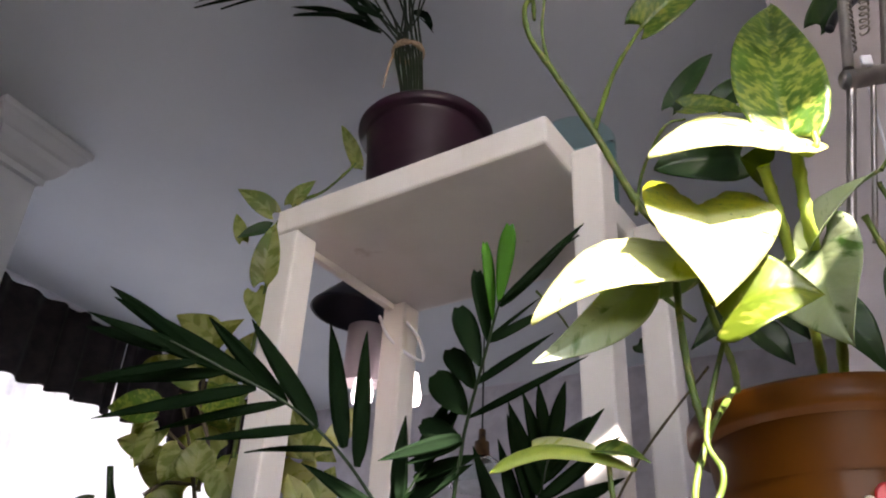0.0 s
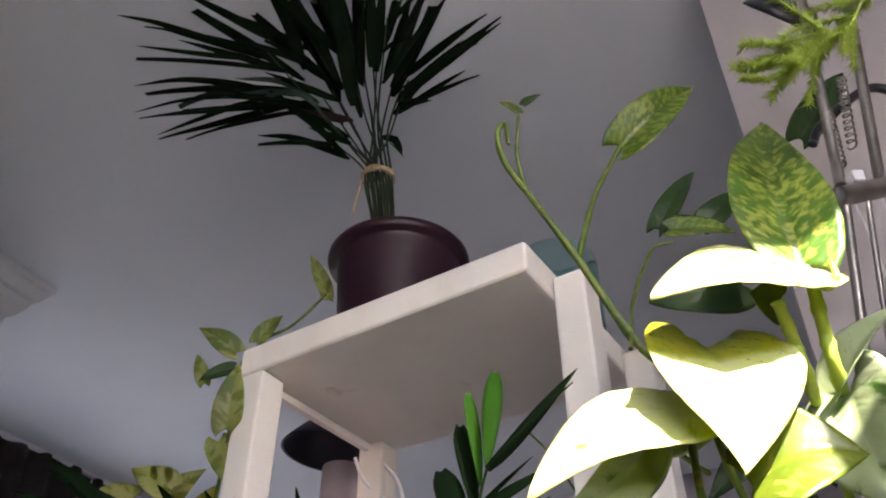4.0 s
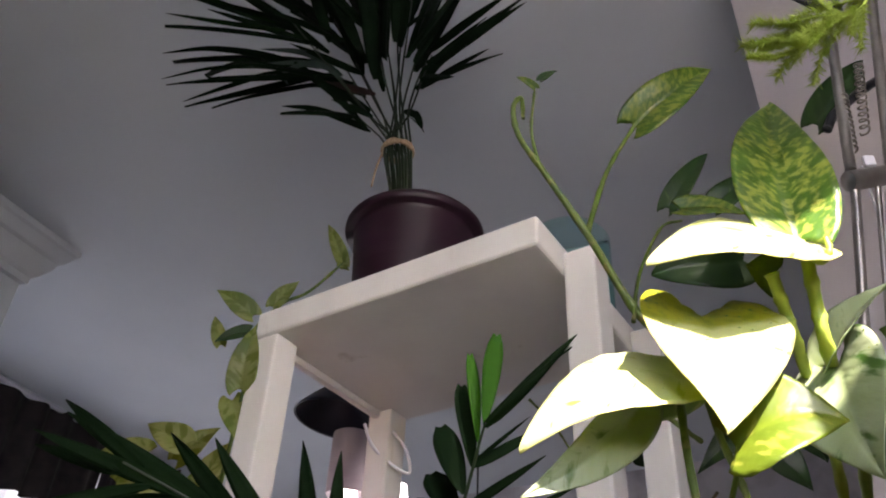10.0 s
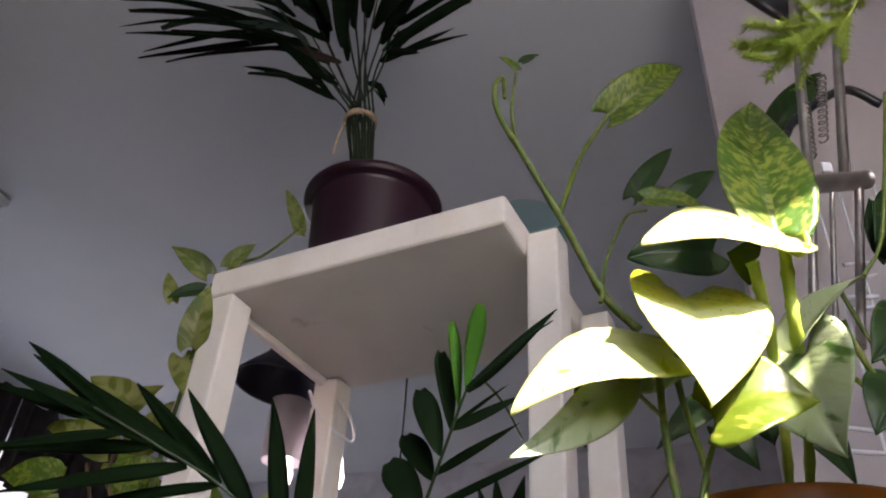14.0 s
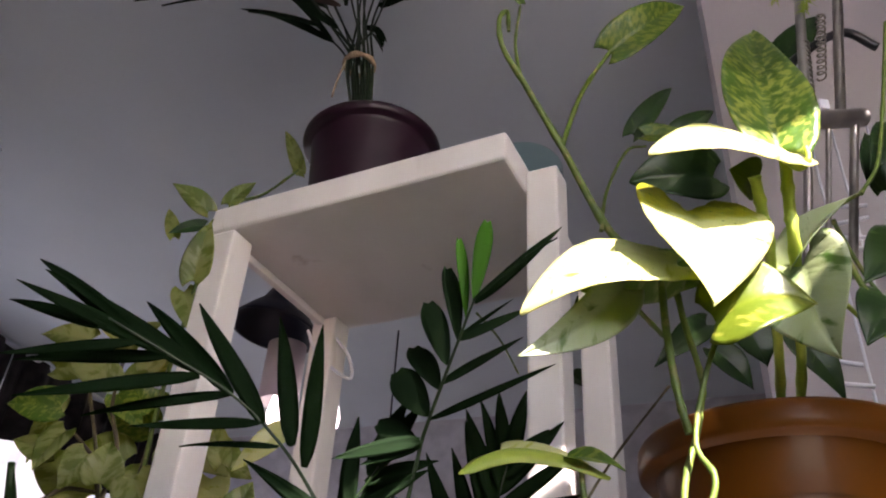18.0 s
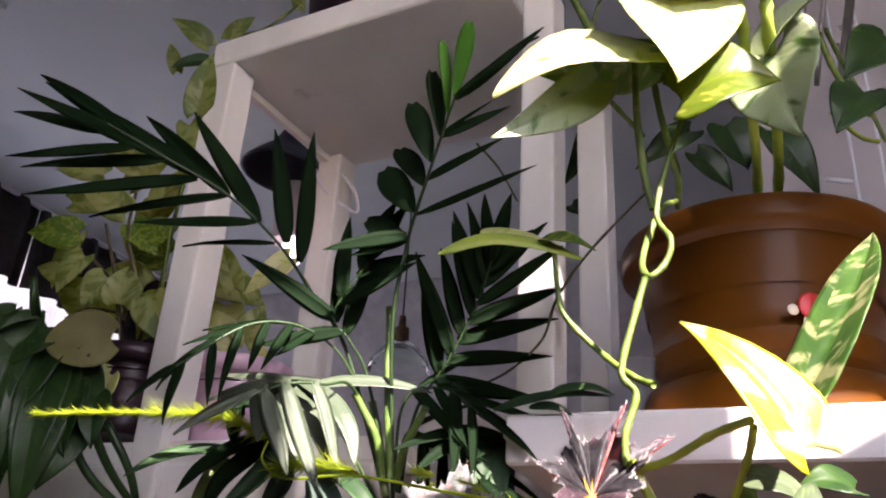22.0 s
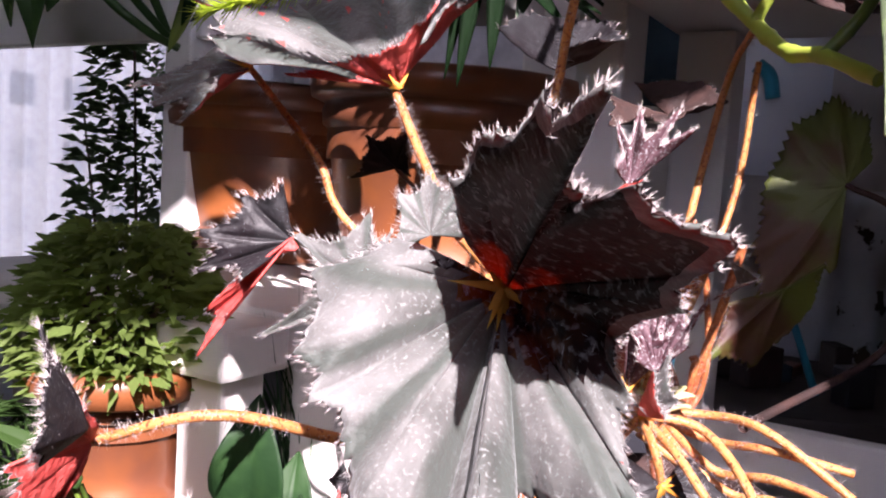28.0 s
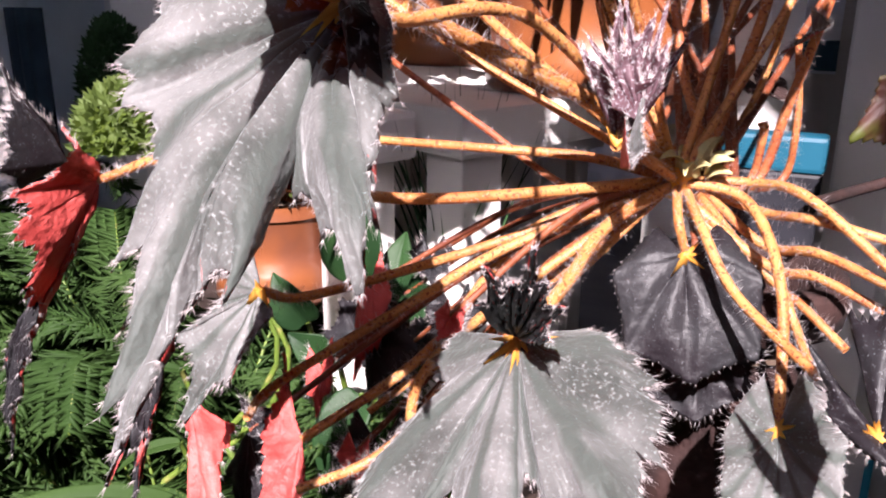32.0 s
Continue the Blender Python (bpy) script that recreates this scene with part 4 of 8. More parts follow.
turned_pot("plum_pot", POT_AT, [(0, 0.003), (0.084, 0.003), (0.086, 0.0), (0.0885, 0.003), (0.0905, 0.04), (0.0945, 0.09), (0.0985, 0.14), (0.1015, 0.180), (0.1025, 0.1865), (0.1035, 0.1875), (0.113, 0.1885), (0.1165, 0.191),
                                (0.118, 0.196), (0.1175, 0.202), (0.114, 0.207), (0.109, 0.208), (0.105, 0.204), (0.103, 0.195), (0.098, 0.15), (0.096, 0.10)],
           PLUM, "dark plum plastic flower pot on the white stand", 0.099, 0.172)
palm_hi = thing("tied_palm", POT_AT + Vector((0, 0, 0.13)), "dark green parlour palm tied with twine in the plum pot", "palm")
TIE = POT_AT + Vector((-0.043, -0.008, 0.392))
rng = random.Random(11)
FANS = (((-0.147, 1.3, 2.498), (-0.257, 1.28, 2.65)),
        ((-0.124, 1.31, 2.472), (-0.207, 1.3, 2.594)),
        ((-0.103, 1.32, 2.463), (-0.162, 1.32, 2.573)),
        ((-0.122, 1.33, 2.537), (-0.208, 1.34, 2.741)),
        ((-0.1, 1.34, 2.495), (-0.158, 1.36, 2.644)),
        ((-0.089, 1.3, 2.523), (-0.135, 1.28, 2.708)),
        ((-0.08, 1.31, 2.534), (-0.116, 1.3, 2.732)),
        ((-0.073, 1.32, 2.497), (-0.1, 1.32, 2.648)),
        ((-0.073, 1.33, 2.572), (-0.101, 1.34, 2.822)),
        ((-0.08, 1.34, 2.534), (-0.087, 1.36, 2.732)),
        ((-0.066, 1.3, 2.523), (-0.059, 1.28, 2.704)),
        ((-0.059, 1.31, 2.478), (-0.043, 1.3, 2.604)),
        ((-0.05, 1.32, 2.473), (-0.025, 1.32, 2.593)),
        ((-0.05, 1.33, 2.515), (-0.022, 1.34, 2.686)),
        ((-0.098, 1.34, 2.435), (-0.151, 1.36, 2.512)))
for k, (mid_, end_) in enumerate(FANS):
    a = k * 2.4
    q = 0.018 * math.sqrt((k + 0.5) / len(FANS))
    o = Vector((q * math.cos(a), q * math.sin(a), 0))
    put("stalk", tube("stalk", [POT_AT + o * 1.2 + Vector((-0.024, -0.004, 0.168)), POT_AT + o * 1.15 + Vector((-0.030, -0.006, 0.28)), TIE + o * 1.5, Vector(mid_), Vector(end_), Vector(end_) * 1.5 - Vector(mid_) * 0.5], 0.0030, 0.0014, DARKSTEM, 6, 7), palm_hi)
blades(palm_hi, [TIE, Vector(FANS[7][0]), Vector(FANS[7][1])], (((-0.128, 1.27, 2.416), (-0.217, 1.116, 2.292), 0.0195),
       ((-0.123, 1.32, 2.491), (-0.253, 1.306, 2.586), 0.0159),
       ((-0.227, 1.37, 2.658), (-0.602, 1.496, 2.715), 0.0195),
       ((-0.192, 1.295, 2.567), (-0.507, 1.234, 2.497), 0.0151),
       ((-0.235, 1.345, 2.656), (-0.654, 1.424, 2.819), 0.0222),
       ((-0.253, 1.27, 2.633), (-0.503, 1.163, 2.592), 0.0159),
       ((-0.318, 1.32, 2.764), (-0.654, 1.353, 2.954), 0.0178),
       ((-0.176, 1.37, 2.629), (-0.348, 1.216, 2.531), 0.0142),
       ((-0.141, 1.295, 2.569), (-0.306, 1.281, 2.659), 0.0159),
       ((-0.141, 1.345, 2.558), (-0.332, 1.471, 2.774), 0.0142),
       ((-0.105, 1.27, 2.423), (-0.169, 1.209, 2.412), 0.0159),
       ((-0.041, 1.32, 2.552), (0.137, 1.399, 2.779), 0.0142),
       ((-0.032, 1.37, 2.65), (0.184, 1.263, 2.758), 0.0213),
       ((-0.028, 1.295, 2.548), (0.038, 1.328, 2.606), 0.0159),
       ((-0.02, 1.345, 2.692), (0.138, 1.191, 2.683), 0.0213),
       ((-0.016, 1.27, 2.568), (0.132, 1.256, 2.681), 0.0142),
       ((-0.048, 1.32, 2.477), (-0.035, 1.446, 2.572), 0.0195),
       ((-0.158, 1.37, 2.691), (-0.306, 1.309, 2.958), 0.0302),
       ((-0.119, 1.295, 2.636), (-0.306, 1.374, 3.173), 0.0283),
       ((-0.12, 1.345, 2.715), (-0.197, 1.238, 3.019), 0.0266),
       ((-0.089, 1.27, 2.588), (-0.16, 1.303, 3.122), 0.0231),
       ((-0.079, 1.32, 2.682), (-0.057, 1.166, 2.849), 0.0231),
       ((-0.068, 1.37, 2.706), (-0.006, 1.356, 3.008), 0.0248),
       ((-0.163, 1.295, 2.621), (-0.48, 1.421, 3.109), 0.0266),
       ((-0.154, 1.345, 2.626), (-0.231, 1.284, 2.794), 0.0231),
       ((-0.038, 1.27, 2.569), (0.067, 1.349, 2.971), 0.0248),
       ((-0.121, 1.32, 2.758), (-0.291, 1.213, 2.985), 0.0266),
       ((-0.075, 1.37, 2.821), (-0.015, 1.403, 3.327), 0.0248),
       ((-0.149, 1.295, 2.709), (-0.322, 1.141, 2.808), 0.0231),
       ((-0.111, 1.345, 2.608), (-0.177, 1.331, 2.814), 0.0195),
       ((-0.031, 1.27, 2.636), (0.034, 1.396, 3.183), 0.0231),
       ((-0.145, 1.32, 2.76), (-0.269, 1.259, 3.155), 0.0266),
       ((-0.11, 1.37, 2.863), (-0.186, 1.449, 3.534), 0.0231),
       ((-0.302, 1.295, 2.773), (-0.482, 1.188, 2.831), 0.0213),
       ((-0.24, 1.345, 2.797), (-0.5, 1.378, 3.048), 0.0231),
       ((-0.185, 1.27, 2.643), (-0.294, 1.116, 2.553), 0.0178),
       ((-0.247, 1.398, 2.66), (-0.568, 1.517, 2.744), 0.0190),
       ((-0.202, 1.322, 2.594), (-0.417, 1.223, 2.491), 0.0133),
       ((-0.242, 1.323, 2.622), (-0.615, 1.436, 2.845), 0.0193),
       ((-0.26, 1.271, 2.644), (-0.479, 1.242, 2.729), 0.0166),
       ((-0.314, 1.355, 2.781), (-0.554, 1.285, 2.836), 0.0183),
       ((-0.176, 1.369, 2.616), (-0.291, 1.187, 2.488), 0.0151),
       ((-0.143, 1.372, 2.555), (-0.343, 1.511, 2.847), 0.0121),
       ((-0.037, 1.375, 2.613), (0.11, 1.429, 2.83), 0.0139),
       ((-0.049, 1.422, 2.699), (0.144, 1.308, 2.814), 0.0229),
       ((-0.024, 1.313, 2.582), (0.033, 1.249, 2.507), 0.0153),
       ((-0.022, 1.261, 2.528), (0.096, 1.19, 2.618), 0.0142),
       ((-0.039, 1.348, 2.521), (-0.033, 1.377, 2.497), 0.0167),
       ((-0.179, 1.429, 2.778), (-0.332, 1.332, 3.022), 0.0309),
       ((-0.124, 1.289, 2.645), (-0.29, 1.425, 3.235), 0.0300),
       ((-0.126, 1.364, 2.743), (-0.234, 1.313, 3.167), 0.0223),
       ((-0.082, 1.227, 2.526), (-0.159, 1.287, 3.105), 0.0186),
       ((-0.08, 1.264, 2.628), (-0.071, 1.168, 2.859), 0.0252),
       ((-0.159, 1.356, 2.643), (-0.191, 1.235, 2.725), 0.0214),
       ((-0.052, 1.259, 2.571), (0.077, 1.269, 2.888), 0.0212),
       ((-0.128, 1.316, 2.741), (-0.315, 1.294, 3.162), 0.0290),
       ((-0.079, 1.38, 2.821), (-0.011, 1.339, 3.237), 0.0205),
       ((-0.111, 1.358, 2.589), (-0.133, 1.235, 2.707), 0.0197),
       ((-0.038, 1.291, 2.633), (0.031, 1.393, 3.205), 0.0199),
       ((-0.156, 1.305, 2.743), (-0.237, 1.197, 3.042), 0.0259),
       ((-0.106, 1.357, 2.817), (-0.228, 1.519, 3.733), 0.0229),
       ((-0.265, 1.378, 2.818), (-0.456, 1.369, 3.061), 0.0240),
       ((-0.2, 1.325, 2.702), (-0.231, 1.075, 2.488), 0.0155)), (0.0, -0.92, -0.30), PALM_HI, rng=rng, name="crown")
# long arching leaflets of the outer fronds
_hi = put("outer_frond", tube("frond", [TIE, Vector(FANS[1][0]), Vector(FANS[1][1])], 0.002, 0.001, DARKSTEM, 6, 6), palm_hi)
for pts_, w_, m_ in (
       (((-0.108, 1.25, 2.372), (-0.202, 1.28, 2.514), (-0.32, 1.31, 2.636), (-0.485, 1.34, 2.715), (-0.619, 1.37, 2.742)), 0.0203, PALM_HI),
       (((-0.213, 1.3, 2.577), (-0.313, 1.3, 2.603), (-0.45, 1.3, 2.605), (-0.555, 1.3, 2.575)), 0.0109, PALM_HI),
       (((-0.277, 1.35, 2.643), (-0.341, 1.32, 2.606), (-0.404, 1.29, 2.538), (-0.47, 1.26, 2.463)), 0.0140, PALM_HI),
       (((-0.107, 1.275, 2.391), (-0.173, 1.305, 2.458), (-0.243, 1.335, 2.518), (-0.32, 1.365, 2.56)), 0.0171, PALM_HI),
       (((-0.361, 1.325, 2.78), (-0.48, 1.325, 2.844), (-0.595, 1.325, 2.904), (-0.691, 1.325, 2.94)), 0.0156, PALM),
       (((-0.3, 1.25, 2.654), (-0.394, 1.22, 2.639), (-0.525, 1.19, 2.64)), 0.0125, PALM),
       (((-0.22, 1.3, 2.643), (-0.358, 1.33, 2.805), (-0.494, 1.36, 2.957), (-0.667, 1.39, 3.145)), 0.0265, PALM_HI),
       (((-0.041, 1.35, 2.583), (0.005, 1.35, 2.677), (0.073, 1.35, 2.75), (0.184, 1.35, 2.864)), 0.0265, PALM_HI),
       (((0.001, 1.275, 2.571), (0.059, 1.245, 2.603), (0.159, 1.215, 2.674)), 0.0171, PALM_HI),
       (((-0.043, 1.325, 2.609), (-0.014, 1.355, 2.766), (0.021, 1.385, 2.94), (0.042, 1.415, 3.152)), 0.0358, PALM_HI),
       (((-0.104, 1.25, 2.503), (-0.128, 1.25, 2.652), (-0.153, 1.25, 2.782), (-0.179, 1.25, 2.982)), 0.0421, PALM_HI),
       (((-0.223, 1.3, 2.677), (-0.26, 1.27, 2.785), (-0.304, 1.24, 2.877), (-0.343, 1.21, 2.974)), 0.0327, PALM_HI),
       (((-0.032, 1.35, 2.647), (-0.031, 1.38, 2.861), (-0.038, 1.41, 3.171)), 0.0187, PALM_HI),
       (((-0.145, 1.275, 2.606), (-0.192, 1.275, 2.724), (-0.255, 1.275, 2.867), (-0.324, 1.275, 3.027)), 0.0296, PALM_HI),
       (((-0.191, 1.325, 2.602), (-0.263, 1.295, 2.636), (-0.351, 1.265, 2.618)), 0.0156, GREYPALM),
       (((-0.166, 1.25, 2.504), (-0.239, 1.28, 2.59), (-0.307, 1.31, 2.597), (-0.302, 1.34, 2.588)), 0.0125, GREYPALM),
       (((-0.192, 1.3, 2.586), (-0.277, 1.3, 2.616), (-0.389, 1.3, 2.605)), 0.0125, GREYPALM),
       (((-0.064, 1.35, 2.523), (-0.037, 1.32, 2.481), (-0.014, 1.29, 2.421)), 0.0171, PALM_HI),
       (((-0.107, 1.275, 2.49), (-0.166, 1.305, 2.542), (-0.238, 1.335, 2.601)), 0.0171, DRYPALM),
       (((-0.081, 1.325, 2.773), (-0.06, 1.325, 2.845), (-0.015, 1.325, 2.93), (0.025, 1.325, 3.022)), 0.0156, PALM_HI),
       (((-0.057, 1.25, 2.655), (-0.031, 1.22, 2.642), (0.002, 1.19, 2.617)), 0.0109, PALM_HI),
       (((-0.103, 1.3, 2.631), (-0.124, 1.33, 2.846), (-0.152, 1.36, 3.113)), 0.0234, PALM_HI)):
    ribbon(_hi, pts_, w_, (0.0, -0.8, -0.5), m_)
ring = [TIE + Vector((0.0275 * math.cos(a * 0.4), 0.0275 * math.sin(a * 0.4), 0.003 * math.sin(a))) for a in range(33)]
twine = thing("twine", TIE, "brown jute twine tied round the palm stalks", "twine")
put("loop", tube("loop", ring, 0.0042, 0.0042, TWINE, 6, 3), twine)
put("end", tube("end", [TIE + Vector((-0.022, -0.01, 0)), TIE + Vector((-0.032, -0.014, -0.05)), TIE + Vector((-0.037, -0.016, -0.10))], 0.0022, 0.0018, TWINE, 6, 6), twine)

# ---- the orange pot and its pothos, on the bench ----
OPOT = Vector((0.437, 0.97, 1.36))
opot = turned_pot("orange_pot", OPOT, [(0, 0.012), (0.092, 0.012), (0.1005, 0.016), (0.1015, 0.030), (0.1015, 0.058), (0.1025, 0.060), (0.1035, 0.0605), (0.1045, 0.062), (0.1050, 0.080), (0.1055, 0.0815), (0.1035, 0.083), (0.1038, 0.10), (0.1065, 0.128),
                                       (0.1085, 0.143), (0.1100, 0.144), (0.1105, 0.146), (0.1112, 0.160), (0.1128, 0.161), (0.1134, 0.163), (0.1145, 0.1665), (0.1285, 0.1675), (0.1308, 0.170), (0.1318, 0.178), (0.1312, 0.190), (0.1285, 0.195),
                                       (0.123, 0.196), (0.119, 0.193), (0.117, 0.180), (0.112, 0.15), (0.108, 0.12)], TERRA, "orange-brown plastic flower pot on the white bench", 0.114, 0.168, 96)
put("saucer", lathe("saucer", [(0, 0.001), (0.110, 0.001), (0.1195, 0.004), (0.1215, 0.012), (0.1205, 0.020), (0.117, 0.034), (0.111, 0.046), (0.1075, 0.0475), (0.1060, 0.044), (0.110, 0.030), (0.108, 0.010), (0, 0.008)], TERRA, 80), opot, Matrix.Translation(OPOT), "flared orange-brown saucer")
# a small red and cream sticker on its side
st = thing("sticker", (0.419, 0.86, 1.431), "small red and cream sticker on the orange pot", "sticker")
for name, px, sz, mt in (("cap", (0.431, 0.857, 1.456), 0.012, RED), ("face", (0.434, 0.858, 1.440), 0.0115, CREAM), ("bobble", (0.4155, 0.858, 1.452), 0.005, CREAM), ("coat", (0.424, 0.8585, 1.423), 0.009, RED)):
    put(name, lathe(name, [(0, -0.001), (sz * 0.8, -0.001), (sz, 0), (sz * 0.8, 0.001), (0, 0.001)], mt, 20), st, Matrix.Translation(px) @ Matrix.Rotation(radians(90), 4, "X"))

pothos = thing("variegated_pothos", OPOT + Vector((0, 0, 0.15)), "green and cream variegated pothos in the orange pot", "pothos plant")
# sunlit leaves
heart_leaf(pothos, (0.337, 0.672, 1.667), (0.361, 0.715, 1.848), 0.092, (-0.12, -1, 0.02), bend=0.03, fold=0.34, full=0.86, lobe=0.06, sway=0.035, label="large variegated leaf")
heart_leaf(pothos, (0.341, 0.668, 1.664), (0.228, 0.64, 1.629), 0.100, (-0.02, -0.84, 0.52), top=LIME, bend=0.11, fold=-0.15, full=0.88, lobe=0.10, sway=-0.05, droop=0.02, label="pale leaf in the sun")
heart_leaf(pothos, (0.271, 0.695, 1.624), (0.263, 0.655, 1.52), 0.128, (0.05, -0.9, 0.45), top=LIMESHADE, bend=0.10, fold=0.16, lobe=0.17, full=1.0, twist=-0.10, sway=0.03, label="pale leaf in the sun")
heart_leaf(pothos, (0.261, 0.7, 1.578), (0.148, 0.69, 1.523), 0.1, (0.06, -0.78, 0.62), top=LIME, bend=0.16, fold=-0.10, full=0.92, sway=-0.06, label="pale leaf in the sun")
heart_leaf(pothos, (0.273, 0.68, 1.524), (0.33, 0.655, 1.535), 0.098, (-0.25, -0.9, 0.30), top=LIMEGREEN, under=LIMEGREEN, bend=0.12, fold=0.16, full=0.88, sway=0.10, droop=0.14, label="lime leaf with green flecks")
heart_leaf(pothos, (0.356, 0.722, 1.601), (0.409, 0.7, 1.657), 0.062, (-0.85, -0.35, 0.35), PLAINLEAF, POTHOS_B, bend=0.10, fold=0.35, full=0.9)
heart_leaf(pothos, (0.358, 0.715, 1.597), (0.357, 0.69, 1.51), 0.105, (-0.80, -0.45, 0.30), PLAINLEAF, POTHOS_B, bend=0.10, fold=0.12, lobe=0.20, full=0.95, label="pale green leaf with a shaded half")
heart_leaf(pothos, (0.228, 0.725, 1.572), (0.149, 0.705, 1.5), 0.050, (0.25, -0.85, -0.30), PLAINLEAF, PLAINLEAF, bend=0.08, fold=0.2, sway=0.05)
heart_leaf(pothos, (0.269, 0.735, 1.597), (0.185, 0.725, 1.57), 0.055, (0.1, -0.6, -0.7), POTHOS_B, POTHOS_B, bend=0.08, fold=0.2)
heart_leaf(pothos, (0.308, 0.765, 1.621), (0.272, 0.75, 1.586), 0.06, (0, -0.9, 0.4), POTHOS_B, POTHOS_B)
heart_leaf(pothos, (0.325, 0.7, 1.658), (0.305, 0.69, 1.661), 0.05, (0.2, -0.9, -0.3), YELLOWLEAF, YELLOWLEAF, bend=0.1, fold=0.3)
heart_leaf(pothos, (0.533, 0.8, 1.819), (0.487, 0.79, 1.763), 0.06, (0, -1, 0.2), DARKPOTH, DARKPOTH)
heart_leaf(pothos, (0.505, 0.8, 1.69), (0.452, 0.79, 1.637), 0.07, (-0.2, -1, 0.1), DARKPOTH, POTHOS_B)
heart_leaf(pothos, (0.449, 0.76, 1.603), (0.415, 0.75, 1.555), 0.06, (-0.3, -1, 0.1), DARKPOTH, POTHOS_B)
# shaded leaves behind, most in a darker leaf colour put in for that shade
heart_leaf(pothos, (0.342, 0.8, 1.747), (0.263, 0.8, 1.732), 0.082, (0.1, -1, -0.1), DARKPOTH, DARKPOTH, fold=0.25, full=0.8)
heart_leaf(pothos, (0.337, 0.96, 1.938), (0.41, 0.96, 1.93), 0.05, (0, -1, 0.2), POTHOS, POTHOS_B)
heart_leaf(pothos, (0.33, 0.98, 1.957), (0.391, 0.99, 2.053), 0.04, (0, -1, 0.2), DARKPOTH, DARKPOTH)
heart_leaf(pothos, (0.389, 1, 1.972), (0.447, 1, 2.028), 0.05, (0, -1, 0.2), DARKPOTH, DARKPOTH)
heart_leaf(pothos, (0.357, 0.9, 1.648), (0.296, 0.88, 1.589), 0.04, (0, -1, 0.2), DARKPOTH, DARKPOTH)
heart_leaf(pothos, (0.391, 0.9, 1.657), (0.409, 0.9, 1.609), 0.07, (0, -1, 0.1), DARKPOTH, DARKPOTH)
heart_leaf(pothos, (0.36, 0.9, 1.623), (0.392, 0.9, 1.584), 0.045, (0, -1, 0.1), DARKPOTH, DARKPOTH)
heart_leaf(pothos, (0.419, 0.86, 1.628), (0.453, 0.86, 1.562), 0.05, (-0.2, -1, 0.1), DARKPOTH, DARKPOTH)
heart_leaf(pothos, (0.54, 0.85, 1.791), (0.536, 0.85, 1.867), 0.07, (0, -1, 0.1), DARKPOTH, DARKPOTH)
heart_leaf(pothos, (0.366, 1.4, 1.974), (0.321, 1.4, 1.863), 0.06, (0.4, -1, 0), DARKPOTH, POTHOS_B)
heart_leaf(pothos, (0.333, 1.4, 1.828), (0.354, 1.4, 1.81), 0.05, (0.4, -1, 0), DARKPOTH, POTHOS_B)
# the vine that climbs
def stem(pts, r0, r1, m=None, name="vine"):
    return put(name, tube(name, pts, r0 * 0.7, r1 * 0.7, m or VINE, 8, 8, 0.25), pothos)


stem([(0.303, 0.92, 1.731), (0.267, 0.91, 1.765), (0.224, 0.9, 1.854), (0.18, 0.88, 1.925), (0.154, 0.87, 1.969), (0.148, 0.86, 2.003), (0.157, 0.86, 2.018), (0.159, 0.86, 1.986)], 0.0068, 0.0032)
stem([(0.177, 0.88, 1.929), (0.168, 0.87, 1.975), (0.172, 0.86, 2.029)], 0.003, 0.0022)
stem([(0.224, 0.9, 1.858), (0.252, 0.91, 1.951), (0.291, 0.913, 2.029)], 0.0045, 0.0032)
heart_leaf(pothos, (0.29, 0.913, 2.026), (0.39, 0.91, 2.119), 0.075, (-0.1, -1, -0.25), bend=0.12, fold=0.3)
heart_leaf(pothos, (0.173, 0.86, 2.034), (0.152, 0.86, 2.054), 0.018, (0, -1, 0.3))
heart_leaf(pothos, (0.179, 0.86, 2.047), (0.199, 0.86, 2.063), 0.018, (0, -1, 0.3), DARKPOTH, DARKPOTH)
stem([(0.261, 0.9, 1.748), (0.276, 0.92, 1.818), (0.311, 0.95, 1.902), (0.338, 0.96, 1.921)], 0.003, 0.002)
stem([(0.314, 0.672, 1.641), (0.324, 0.69, 1.621), (0.334, 0.71, 1.604), (0.40, 0.86, 1.585), (0.425, 0.94, 1.53)], 0.0058, 0.0058, LIMEVINE, "leaf_stalk")
stem([(0.338, 0.668, 1.662), (0.345, 0.69, 1.629), (0.355, 0.715, 1.602), (0.42, 0.86, 1.59), (0.44, 0.94, 1.53)], 0.0062, 0.0062, LIMEVINE, "leaf_stalk")
stem([(0.336, 0.665, 1.653), (0.342, 0.66, 1.642), (0.347, 0.655, 1.647), (0.347, 0.655, 1.658)], 0.004, 0.0025, LIMEVINE, "curled_sheath")
stem([(0.255, 0.72, 1.586), (0.254, 0.72, 1.54), (0.257, 0.72, 1.491), (0.262, 0.72, 1.462)], 0.004, 0.004)
stem([(0.285, 0.78, 1.626), (0.294, 0.79, 1.584), (0.314, 0.82, 1.551), (0.329, 0.87, 1.547)], 0.004, 0.004)
stem([(0.279, 0.69, 1.524), (0.268, 0.7, 1.489), (0.258, 0.7, 1.448), (0.263, 0.69, 1.425), (0.259, 0.69, 1.409), (0.249, 0.69, 1.399), (0.247, 0.7, 1.41), (0.254, 0.71, 1.433), (0.271, 0.73, 1.468), (0.322, 0.85, 1.542)], 0.0025, 0.0033, VINE)
stem([(0.246, 0.69, 1.399), (0.238, 0.69, 1.372), (0.229, 0.69, 1.337), (0.237, 0.69, 1.324), (0.23, 0.69, 1.301), (0.23, 0.69, 1.283)], 0.0031, 0.0031)
stem([(0.248, 0.8, 1.614), (0.274, 0.82, 1.602), (0.293, 0.84, 1.599)], 0.003, 0.003)
